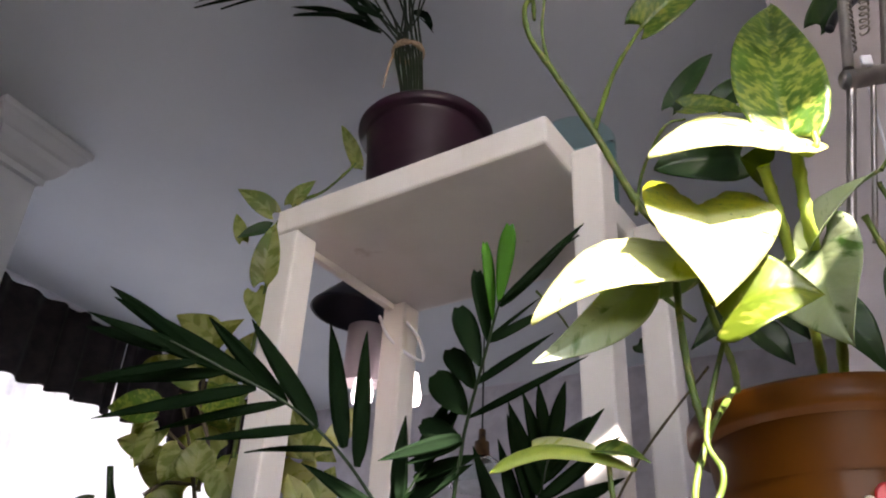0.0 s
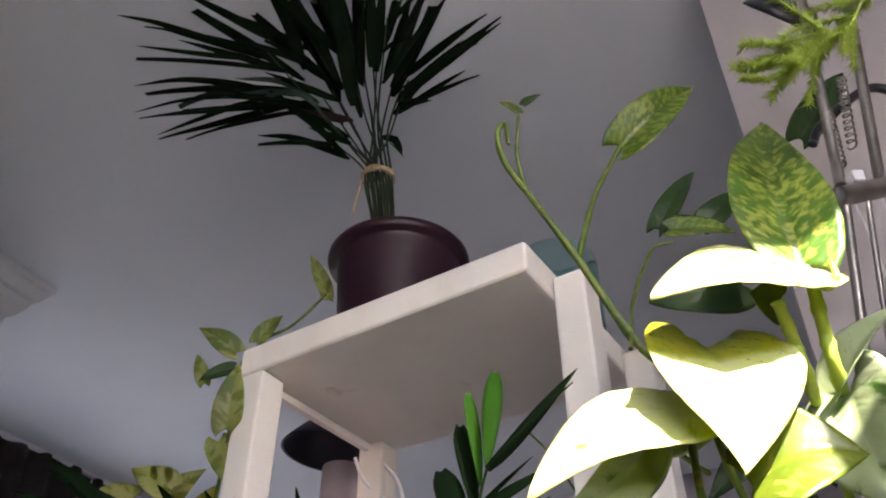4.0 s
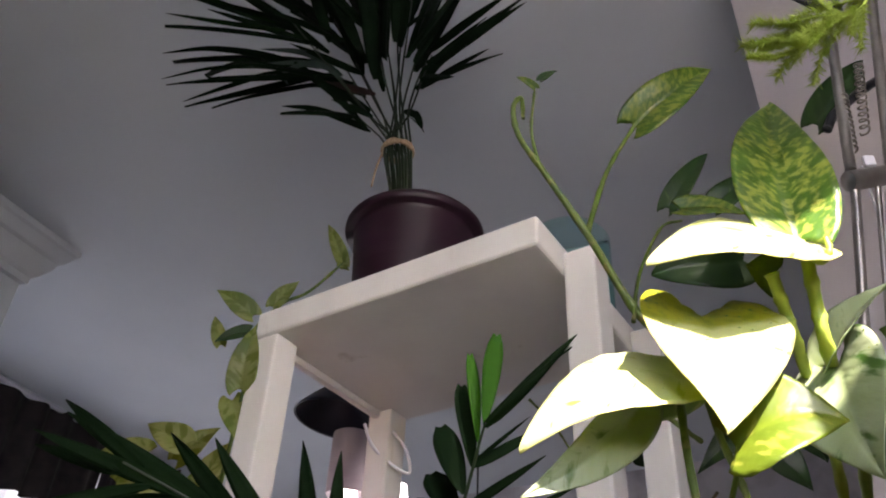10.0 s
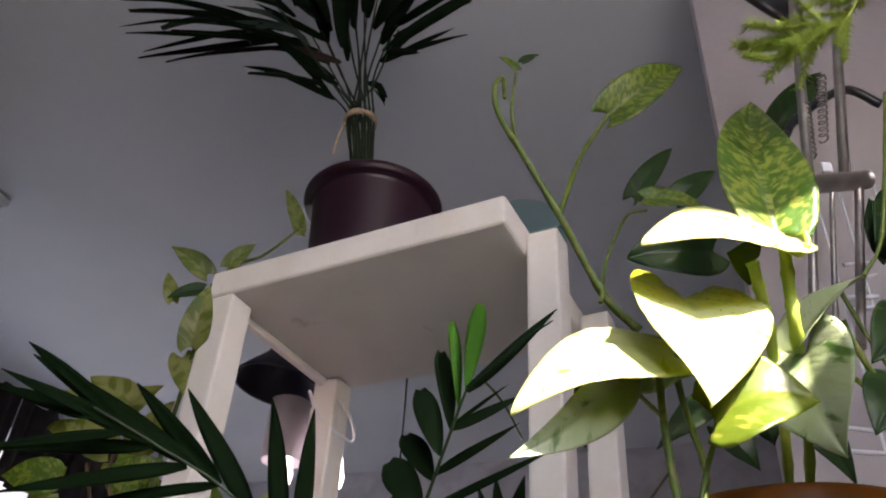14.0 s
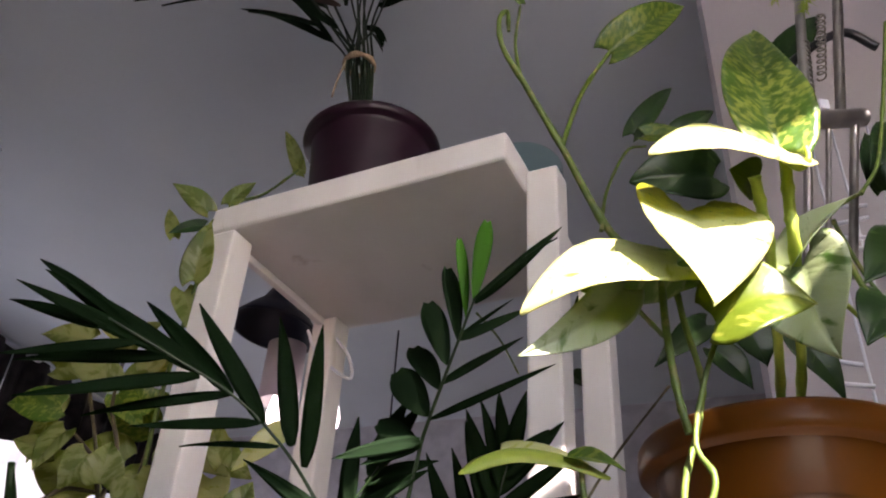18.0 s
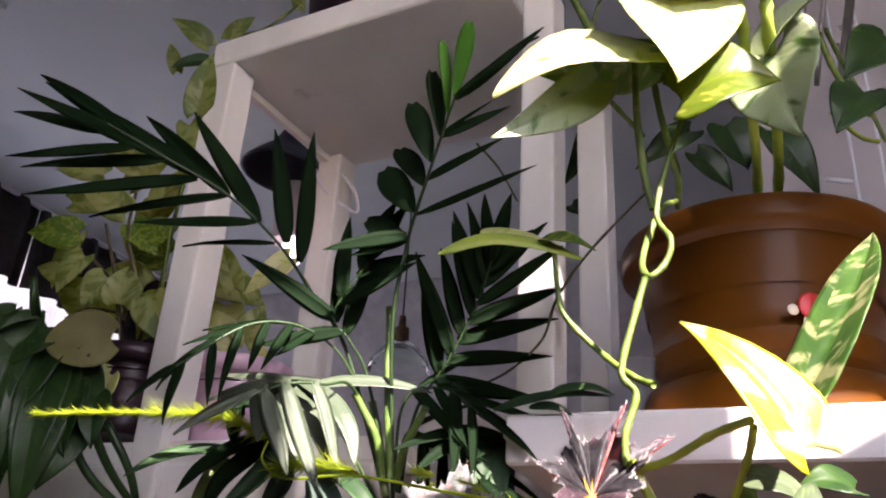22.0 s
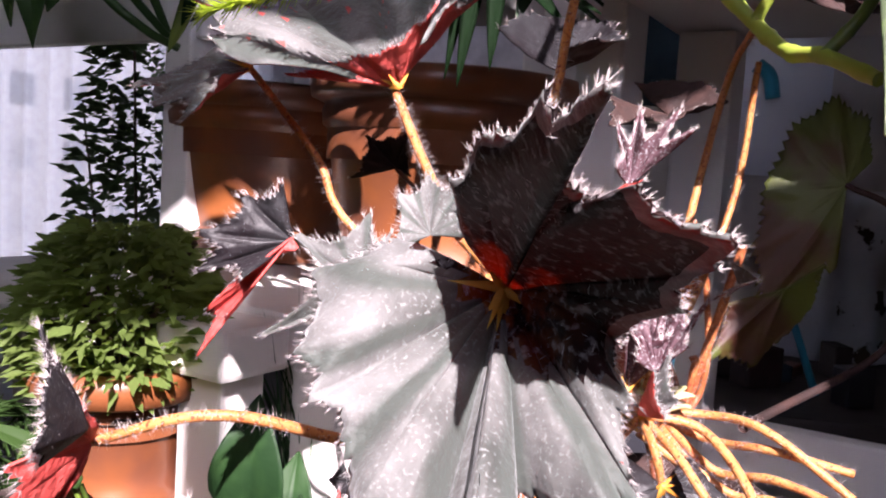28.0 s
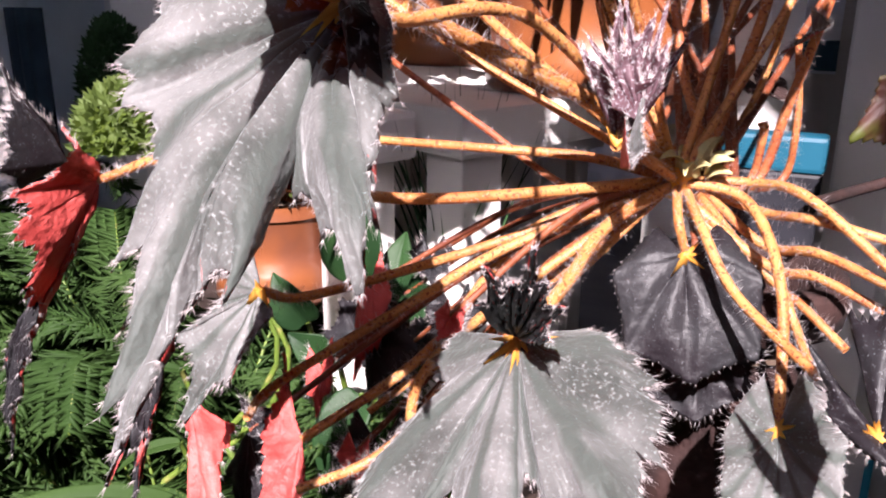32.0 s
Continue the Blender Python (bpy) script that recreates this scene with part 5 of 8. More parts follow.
stem([(0.314, 0.9, 1.581), (0.249, 0.86, 1.495), (0.22, 0.86, 1.449), (0.213, 0.9, 1.425), (0.188, 0.95, 1.409), (0.154, 1, 1.403)], 0.0016, 0.0016, DRYVINE)
stem([(0.171, 1.3, 1.869), (0.206, 1.3, 1.828), (0.235, 1.3, 1.774)], 0.0025, 0.002)
stem([(0.5, 0.9, 1.683), (0.523, 0.9, 1.656), (0.543, 0.9, 1.651)], 0.0035, 0.003, LIMEVINE)
stem([(0.508, 0.9, 1.786), (0.522, 0.9, 1.736), (0.537, 0.9, 1.696), (0.549, 0.9, 1.652)], 0.0035, 0.003)
stem([(0.409, 0.7, 1.657), (0.43, 0.7, 1.69), (0.451, 0.7, 1.758), (0.478, 0.7, 1.858)], 0.0022, 0.0026)
stem([(0.413, 0.75, 1.649), (0.431, 0.76, 1.612), (0.457, 0.77, 1.587)], 0.0036, 0.0032)
# the leaf that curls over the bench, and its stalk
ribbon(pothos, [(0.226, 0.785, 1.452), (0.205, 0.787, 1.463), (0.184, 0.79, 1.469), (0.158, 0.79, 1.470), (0.137, 0.785, 1.461), (0.119, 0.78, 1.445)], 0.030, (0.1, -0.55, 0.8), LIMEVINE, LIME, fold=-0.5, name="leaf", belly=0.8)
heart_leaf(pothos, (0.196, 0.79, 1.466), (0.234, 0.775, 1.454), 0.030, (0.2, -0.75, 0.6), POTHOS, POTHOS, bend=0.10, fold=0.3, lobe=0.02)
heart_leaf(pothos, (0.150, 0.80, 1.472), (0.214, 0.80, 1.466), 0.022, (0, -0.9, 0.4), LIME, POTHOS, bend=0.05, fold=0.3, lobe=0.0)
stem([(0.206, 0.79, 1.460), (0.208, 0.79, 1.433), (0.214, 0.79, 1.407), (0.238, 0.78, 1.377), (0.254, 0.76, 1.356), (0.262, 0.74, 1.345)], 0.0030, 0.0034)

# the front branch with its lime leaf
heart_leaf(pothos, (0.29, 0.6, 1.279), (0.245, 0.63, 1.345), 0.050, (-0.25, -0.8, 0.55), GOLDLEAF, GOLDLEAF, bend=0.10, fold=0.16, full=1.15, sway=-0.06, droop=-0.04, label="bright lime leaf in the sun")
heart_leaf(pothos, (0.305, 0.63, 1.308), (0.369, 0.65, 1.418), 0.050, (-0.85, -0.50, 0.05), MUTED, POTHOS_B, bend=0.06, fold=0.30, full=0.85, sway=-0.08, label="variegated green and cream leaf")
stem([(0.232, 0.69, 1.286), (0.249, 0.69, 1.256), (0.269, 0.687, 1.234), (0.275, 0.66, 1.22), (0.28, 0.64, 1.216), (0.289, 0.62, 1.207)], 0.0042, 0.0032, LIMEVINE)
stem([(0.269, 0.687, 1.234), (0.278, 0.67, 1.259), (0.275, 0.63, 1.28), (0.271, 0.61, 1.29)], 0.003, 0.0028, LIMEVINE)
stem([(0.236, 0.69, 1.281), (0.248, 0.67, 1.284), (0.262, 0.64, 1.292), (0.27, 0.61, 1.293)], 0.0032, 0.003, LIMEVINE)
stem([(0.28, 0.64, 1.216), (0.291, 0.64, 1.231), (0.302, 0.65, 1.254), (0.309, 0.66, 1.27)], 0.003, 0.002, VINE)
heart_leaf(pothos, (0.289, 0.67, 1.276), (0.318, 0.66, 1.262), 0.034, (0, -0.7, 0.7), PALEGREEN, POTHOS_B, bend=0.2, fold=0.1)
heart_leaf(pothos, (0.352, 0.68, 1.276), (0.32, 0.68, 1.275), 0.035, (0, -0.7, 0.7), DARKPOTH, POTHOS_B, bend=0.2)
heart_leaf(pothos, (0.319, 0.64, 1.259), (0.278, 0.58, 1.189), 0.056, (-0.1, -0.9, 0.4), PALEGREEN, PALEGREEN, bend=0.06, fold=0.12, label="pale green leaf in the sun")
heart_leaf(pothos, (0.306, 0.7, 1.273), (0.287, 0.7, 1.258), 0.035, (0, -0.8, -0.3), POTHOS_B, POTHOS_B)

# ---- asparagus fern strands ----
def needles(name, parent, line, n, length, r, rng, fan=1.0, material=None):
    pts = curve_points(line, 30)
    roots, ways = [], []
    for k in range(n):
        i = rng.randrange(1, len(pts) - 1)
        d = (pts[i + 1] - pts[i - 1]).normalized()
        a = d.orthogonal().normalized()
        ang = rng.uniform(0, math.tau)
        w = a * math.cos(ang) + d.cross(a) * math.sin(ang)
        roots.append(pts[i])
        ways.append(d * rng.uniform(0.6, 1.3) + w * fan)
    ob = put(name, spikes(name, roots, ways, length, r, material or FERN, rng), parent)
    ob["kind"] = "stuff"
    return ob


afern = thing("asparagus_fern", (0.244, 0.56, 1.223), "bright lime asparagus fern strands trailing over the plants", "fern")
rng = random.Random(21)
put("strand", tube("strand", [(0.266, 0.5, 1.209), (0.256, 0.53, 1.216), (0.243, 0.558, 1.222), (0.228, 0.609, 1.235), (0.196, 0.68, 1.255), (0.138, 0.76, 1.273), (0.069, 0.83, 1.291), (0.014, 0.88, 1.294), (-0.009, 0.9, 1.31), (-0.005, 0.9, 1.33)], 0.0014, 0.0009, FERN, 6, 8), afern)
needles("needles", afern, [(0.212, 0.64, 1.248), (0.166, 0.66, 1.253), (0.144, 0.66, 1.245), (0.113, 0.66, 1.235), (0.077, 0.66, 1.225)], 800, 0.0085, 0.0004, rng, 0.6)
put("strand", tube("strand", [(0.212, 0.64, 1.248), (0.166, 0.66, 1.252), (0.144, 0.66, 1.245), (0.113, 0.66, 1.235), (0.077, 0.66, 1.225)], 0.0012, 0.0005, FERN, 6, 8), afern)
needles("needles", afern, [(0.075, 0.83, 1.292), (0.038, 0.86, 1.302), (0.007, 0.88, 1.302)], 520, 0.02, 0.0005, rng, 0.4)
needles("needles", afern, [(-0.006, 0.9, 1.327), (-0.052, 0.93, 1.348), (-0.116, 0.95, 1.353)], 600, 0.019, 0.0005, rng, 0.6)
needles("needles", afern, [(-0.107, 0.95, 1.353), (-0.165, 0.95, 1.35), (-0.218, 0.95, 1.345)], 520, 0.010, 0.0005, rng, 0.5)
put("strand", tube("strand", [(-0.006, 0.9, 1.327), (-0.052, 0.93, 1.348), (-0.116, 0.95, 1.353), (-0.165, 0.95, 1.35), (-0.218, 0.95, 1.345)], 0.001, 0.0005, FERN, 6, 8), afern)
needles("needles", afern, [(0.158, 0.74, 1.271), (0.143, 0.76, 1.281)], 60, 0.01, 0.0005, rng, 0.5)
needles("needles", afern, [(0.127, 0.78, 1.286), (0.114, 0.78, 1.288)], 60, 0.01, 0.0005, rng, 0.5)
for q, w in (((0.224, 0.61, 1.236), 30), ((0.244, 0.56, 1.223), 30), ((0.124, 0.78, 1.28), 20)):
    q = Vector(q)
    ob = put("node_tuft", spikes("node_tuft", [q] * w, [Vector((rng.uniform(-1, 1), rng.uniform(-1, 1), rng.uniform(-1, 1))) for _ in range(w)], 0.006, 0.0004, FERN, rng), afern)
    ob["kind"] = "stuff"
# the spray overhead at the lamp
spray = thing("asparagus_spray", (0.373, 0.63, 1.816), "bright lime asparagus fern spray by the lamp", "fern")
SPRAY = curve_points([(0.494, 0.66, 1.986), (0.444, 0.64, 1.914), (0.411, 0.63, 1.86), (0.386, 0.625, 1.84), (0.357, 0.62, 1.81), (0.333, 0.615, 1.789), (0.311, 0.61, 1.784)], 14)
for k in range(26):
    i0 = 10 + int(k * (len(SPRAY) - 34) / 26)
    a_ = SPRAY[i0]
    reach = 0.030 + 0.034 * math.sin(math.pi * (k + 0.5) / 26) + rng.uniform(-0.006, 0.008)
    way = Vector((rng.uniform(-0.75, 0.15) - 0.25, rng.uniform(-0.35, 0.35), rng.uniform(-0.95, 0.35))).normalized()
    twig = [a_, a_ + way * reach * 0.5 + Vector((0, 0, 0.003)), a_ + way * reach]
    put("twig", tube("twig", twig, 0.0007, 0.0004, SPRAYGREEN, 5, 5), spray)
    needles("needles", spray, twig, 230, 0.0085, 0.00045, rng, 1.1, SPRAYGREEN)
needles("needles", spray, SPRAY[40:], 900, 0.006, 0.00045, rng, 0.9, SPRAYGREEN)
put("strand", tube("strand", SPRAY[::6], 0.0013, 0.0007, SPRAYGREEN, 6, 6), spray)

# ---- the parlour palm in front of the stand ----
palm = thing("parlour_palm", (0.093, 0.97, 1.285), "dark green parlour palm with arching fronds", "palm")
rng = random.Random(5)
ROOT = Vector((0.098, 0.97, 1.267))
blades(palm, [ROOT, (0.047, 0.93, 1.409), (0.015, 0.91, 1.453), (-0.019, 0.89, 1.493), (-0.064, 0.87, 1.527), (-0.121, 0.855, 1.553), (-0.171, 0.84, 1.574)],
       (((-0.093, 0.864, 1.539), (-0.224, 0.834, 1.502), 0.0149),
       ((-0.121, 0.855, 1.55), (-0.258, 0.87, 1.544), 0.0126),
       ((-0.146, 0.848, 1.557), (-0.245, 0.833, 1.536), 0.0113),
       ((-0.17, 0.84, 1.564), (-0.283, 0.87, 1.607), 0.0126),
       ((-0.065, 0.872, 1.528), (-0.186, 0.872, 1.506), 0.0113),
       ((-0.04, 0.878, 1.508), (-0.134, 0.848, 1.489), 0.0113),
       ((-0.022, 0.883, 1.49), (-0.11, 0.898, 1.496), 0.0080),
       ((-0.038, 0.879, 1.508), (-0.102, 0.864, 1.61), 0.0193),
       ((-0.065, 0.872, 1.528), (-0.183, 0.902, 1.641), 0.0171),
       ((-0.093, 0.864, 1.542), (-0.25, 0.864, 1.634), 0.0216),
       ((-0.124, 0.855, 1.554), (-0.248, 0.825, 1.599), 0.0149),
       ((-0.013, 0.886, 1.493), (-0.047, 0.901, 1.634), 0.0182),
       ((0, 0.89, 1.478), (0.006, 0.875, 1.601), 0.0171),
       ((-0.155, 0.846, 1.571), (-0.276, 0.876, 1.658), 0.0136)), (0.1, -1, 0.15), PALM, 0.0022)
blades(palm, [ROOT, (0.085, 0.9, 1.421), (0.092, 0.872, 1.489), (0.098, 0.85, 1.511), (0.106, 0.827, 1.533), (0.116, 0.798, 1.559), (0.121, 0.783, 1.572), (0.125, 0.773, 1.581)],
       (((0.124, 0.774, 1.579), (0.133, 0.766, 1.653), 0.0102, "blunt_fresh"),
       ((0.119, 0.786, 1.57), (0.114, 0.783, 1.647), 0.0073, "blunt_fresh"),
       ((0.114, 0.799, 1.558), (0.108, 0.801, 1.631), 0.0119, "blunt"),
       ((0.108, 0.815, 1.543), (0.091, 0.799, 1.59), 0.0147, "blunt"),
       ((0.103, 0.831, 1.529), (0.083, 0.831, 1.569), 0.0164, "blunt"),
       ((0.097, 0.848, 1.513), (0.07, 0.83, 1.541), 0.0187, "blunt"),
       ((0.092, 0.866, 1.495), (0.059, 0.858, 1.511), 0.0175, "blunt"),
       ((0.125, 0.775, 1.578), (0.198, 0.777, 1.656), 0.0102),
       ((0.124, 0.774, 1.579), (0.186, 0.756, 1.643), 0.0048),
       ((0.116, 0.799, 1.558), (0.17, 0.791, 1.588), 0.0091),
       ((0.114, 0.798, 1.559), (0.159, 0.8, 1.6), 0.0037),
       ((0.106, 0.827, 1.533), (0.169, 0.814, 1.578), 0.0079),
       ((0.099, 0.849, 1.511), (0.203, 0.853, 1.568), 0.0074),
       ((0.092, 0.863, 1.498), (0.03, 0.835, 1.469), 0.0141),
       ((0.093, 0.865, 1.496), (0.049, 0.847, 1.47), 0.0113)), (0.1, -1, 0.1), PALM, 0.002)
frond(palm, [ROOT, (0.108, 0.96, 1.365), (0.134, 0.93, 1.409), (0.156, 0.91, 1.454), (0.168, 0.9, 1.496)], 7, 0.085, 0.016, (0, -1, 0.2), PALM, 0.0018, 0.38, (60, 16), 0.05, rng=rng)
frond(palm, [ROOT, (0.068, 0.93, 1.384), (0.049, 0.91, 1.416), (0.034, 0.9, 1.437), (0.061, 0.88, 1.48)], 4, 0.075, 0.017, (0, -1, 0.3), PALM, 0.0018, 0.5, (60, 20), 0.05, rng=rng)
frond(palm, [ROOT, (0.059, 0.93, 1.379), (0.022, 0.9, 1.417), (-0.026, 0.87, 1.413), (-0.073, 0.84, 1.365)], 6, 0.055, 0.009, (0.2, -0.6, 0.8), PALM, 0.0018, 0.45, (60, 25), 0.4, rng=rng)
frond(palm, [ROOT, (0.06, 0.92, 1.371), (0.034, 0.88, 1.369), (0.007, 0.86, 1.362), (-0.011, 0.85, 1.351)], 3, 0.085, 0.016, (-0.1, -0.8, 0.6), GLAREPALM, 0.0018, 0.45, (95, 60), 0.35, rng=rng)
frond(palm, [ROOT, (0.097, 0.94, 1.368), (0.13, 0.92, 1.383), (0.162, 0.9, 1.359)], 4, 0.08, 0.012, (0.1, -0.7, 0.7), PALM, 0.0018, 0.4, (65, 25), 0.2, rng=rng)
frond(palm, [ROOT, (0.102, 0.95, 1.347), (0.136, 0.93, 1.333), (0.164, 0.9, 1.305)], 5, 0.085, 0.012, (0.1, -0.7, 0.6), PALM, 0.0018, 0.3, (60, 25), 0.3, rng=rng)

# the low, drooping fronds: leaflets in front paled for their glare, dark ones beneath
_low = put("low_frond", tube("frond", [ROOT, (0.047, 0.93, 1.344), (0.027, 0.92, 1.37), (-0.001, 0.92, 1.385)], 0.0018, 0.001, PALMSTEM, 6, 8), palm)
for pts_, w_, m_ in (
       (((-0.006, 0.93, 1.383), (-0.016, 0.91, 1.367), (-0.016, 0.9, 1.345), (-0.013, 0.89, 1.322)), 0.0240, GLAREPALM),
       (((-0.006, 0.93, 1.383), (0.007, 0.9, 1.347), (0.019, 0.885, 1.322), (0.026, 0.88, 1.302)), 0.0240, GLAREPALM),
       (((-0.002, 0.93, 1.383), (0.02, 0.9, 1.355), (0.035, 0.885, 1.33), (0.044, 0.88, 1.308)), 0.0230, GLAREPALM),
       (((0.005, 0.93, 1.385), (0.037, 0.9, 1.362), (0.058, 0.885, 1.335), (0.066, 0.88, 1.306)), 0.0210, GLAREPALM),
       (((0.015, 0.92, 1.375), (0.048, 0.92, 1.382), (0.086, 0.92, 1.383), (0.123, 0.92, 1.378)), 0.0200, GLAREPALM),
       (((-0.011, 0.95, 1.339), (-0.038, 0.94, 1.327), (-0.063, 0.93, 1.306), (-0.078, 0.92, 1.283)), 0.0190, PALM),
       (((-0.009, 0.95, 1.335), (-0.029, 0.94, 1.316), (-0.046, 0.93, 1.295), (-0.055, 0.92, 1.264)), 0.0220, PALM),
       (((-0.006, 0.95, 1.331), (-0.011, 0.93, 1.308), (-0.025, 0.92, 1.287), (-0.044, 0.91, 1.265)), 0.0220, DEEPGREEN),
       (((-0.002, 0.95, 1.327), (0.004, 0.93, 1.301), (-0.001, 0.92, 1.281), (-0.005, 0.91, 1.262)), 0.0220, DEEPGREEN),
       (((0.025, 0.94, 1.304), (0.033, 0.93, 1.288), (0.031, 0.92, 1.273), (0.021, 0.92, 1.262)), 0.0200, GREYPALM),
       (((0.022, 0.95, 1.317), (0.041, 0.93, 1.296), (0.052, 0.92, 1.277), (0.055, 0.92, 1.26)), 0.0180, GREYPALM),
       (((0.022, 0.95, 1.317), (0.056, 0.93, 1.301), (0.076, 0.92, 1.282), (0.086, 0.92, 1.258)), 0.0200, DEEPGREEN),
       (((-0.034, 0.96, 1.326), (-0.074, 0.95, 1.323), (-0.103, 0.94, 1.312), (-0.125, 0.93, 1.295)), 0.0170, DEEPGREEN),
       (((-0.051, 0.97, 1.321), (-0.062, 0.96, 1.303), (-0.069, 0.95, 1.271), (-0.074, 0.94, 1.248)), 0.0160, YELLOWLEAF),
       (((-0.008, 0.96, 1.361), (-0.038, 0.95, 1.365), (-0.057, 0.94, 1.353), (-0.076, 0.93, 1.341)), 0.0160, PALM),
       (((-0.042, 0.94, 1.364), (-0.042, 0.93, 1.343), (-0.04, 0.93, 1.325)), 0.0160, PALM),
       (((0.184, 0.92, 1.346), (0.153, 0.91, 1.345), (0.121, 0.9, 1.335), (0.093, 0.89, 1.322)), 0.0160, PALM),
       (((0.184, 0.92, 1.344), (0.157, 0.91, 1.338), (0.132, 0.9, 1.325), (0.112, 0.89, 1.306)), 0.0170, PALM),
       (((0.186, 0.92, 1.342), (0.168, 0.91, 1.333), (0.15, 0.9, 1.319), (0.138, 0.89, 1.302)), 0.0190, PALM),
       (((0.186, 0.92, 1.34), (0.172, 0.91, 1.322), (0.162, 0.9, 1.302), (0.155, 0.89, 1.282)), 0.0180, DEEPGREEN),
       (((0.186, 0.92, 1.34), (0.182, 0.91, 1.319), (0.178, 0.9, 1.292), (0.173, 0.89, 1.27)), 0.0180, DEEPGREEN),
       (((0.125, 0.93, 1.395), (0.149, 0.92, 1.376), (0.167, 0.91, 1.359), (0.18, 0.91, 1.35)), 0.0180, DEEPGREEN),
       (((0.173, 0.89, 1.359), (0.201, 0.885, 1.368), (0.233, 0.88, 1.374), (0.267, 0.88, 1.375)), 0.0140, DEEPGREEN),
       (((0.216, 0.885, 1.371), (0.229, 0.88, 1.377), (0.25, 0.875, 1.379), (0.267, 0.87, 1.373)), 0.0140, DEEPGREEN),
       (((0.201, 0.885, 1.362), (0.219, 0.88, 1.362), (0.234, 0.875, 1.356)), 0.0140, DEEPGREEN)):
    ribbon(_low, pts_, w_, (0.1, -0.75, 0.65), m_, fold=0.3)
for pts_ in ((((0.08, 0.93, 1.457), (0.085, 0.93, 1.375), (0.092, 0.94, 1.308))), (((0.057, 0.92, 1.374), (0.078, 0.93, 1.339), (0.085, 0.94, 1.308))), (((0.071, 0.94, 1.373), (0.08, 0.95, 1.34), (0.089, 0.95, 1.295))), (((0.118, 0.9, 1.361), (0.103, 0.92, 1.331), (0.097, 0.94, 1.309)))):
    put("cane", tube("cane", pts_, 0.0032, 0.0036, CANE, 8, 8, 0.15), palm)

# ---- the begonia ----
CROWN = Vector((0.247, 0.735, 1.078))
begonia = thing("begonia", CROWN - Vector((0, 0, 0.02)), "painted-leaf begonia with silvery hairy leaves and red undersides", "begonia")
BPOT = CROWN + Vector((0.022, 0.05, -0.17))
plant_pot("begonia_pot", BPOT, 0.046, 0.125, BROWN, "small dark brown pot of the begonia", foot=0.78)
plinth = thing("pot_plinth", (BPOT.x, BPOT.y, 0), "dark wooden plinth under the begonia pot", "plinth")
put("shaft", lathe("shaft", [(0, 0), (0.09, 0), (0.09, 0.02), (0.03, 0.04), (0.028, BPOT.z - 0.03), (0.06, BPOT.z - 0.014), (0.06, BPOT.z - 0.002), (0, BPOT.z - 0.002)], BROWN, 32), plinth, Matrix.Translation((BPOT.x, BPOT.y, 0)))

# the great leaf that faces the window
STAR = Vector((0.194, 0.582, 1.146))
# its upper lobes fold forward over the heart, its lower ones hang
lobed_leaf(begonia, STAR, [(0.184, 0.565, 1.161), (0.183, 0.552, 1.172), (0.19, 0.532, 1.182), (0.202, 0.505, 1.185), (0.211, 0.475, 1.186), (0.207, 0.505, 1.178), (0.21, 0.52, 1.172), (0.217, 0.505, 1.174), (0.234, 0.51, 1.166), (0.229, 0.535, 1.151), (0.22, 0.555, 1.141), (0.223, 0.55, 1.13), (0.224, 0.54, 1.116), (0.227, 0.535, 1.11), (0.229, 0.525, 1.096),
           (0.212, 0.54, 1.103), (0.196, 0.55, 1.108), (0.205, 0.52, 1.095), (0.197, 0.52, 1.095), (0.195, 0.51, 1.084), (0.189, 0.5, 1.061), (0.18, 0.51, 1.072), (0.175, 0.525, 1.09), (0.166, 0.53, 1.094), (0.165, 0.545, 1.112),
           (0.157, 0.545, 1.126), (0.151, 0.55, 1.132), (0.149, 0.57, 1.149), (0.166, 0.575, 1.157), (0.181, 0.58, 1.152)], (-0.05, -0.9, 0.35),
           notch=0.93, cup=-0.01, ridge=0.16, serrate=0.05, veins=7, hairs=1900, sinus=True, seed=2, hair=0.0032, label="large silvery leaf with shade painted round its heart and a hairy toothed edge", face_hairs=0.6, dark=((0.72, 0, 0.72), 0.005))
stalk(begonia, [CROWN, (0.214, 0.66, 1.139), (0.197, 0.6, 1.142), STAR + Vector((0, 0.002, 0))], 0.0028, 0.0022)
stalk(begonia, [(0.14, 0.7, 1.204), (0.154, 0.685, 1.18), (0.173, 0.66, 1.153)], 0.0022, 0.0022, 60)
# the horizontal leaf above, seen from its edge
L1 = Vector((0.138, 0.703, 1.208))
lobed_leaf(begonia, L1, [(0.084, 0.66, 1.21), (0.056, 0.7, 1.235), (0.071, 0.78, 1.253), (0.108, 0.84, 1.287), (0.148, 0.84, 1.304), (0.172, 0.78, 1.271), (0.154, 0.7, 1.231)], (0, -0.35, 0.95),
           notch=0.88, cup=0.02, ridge=0.05, hairs=600, seed=3, label="silvery leaf with a red underside")
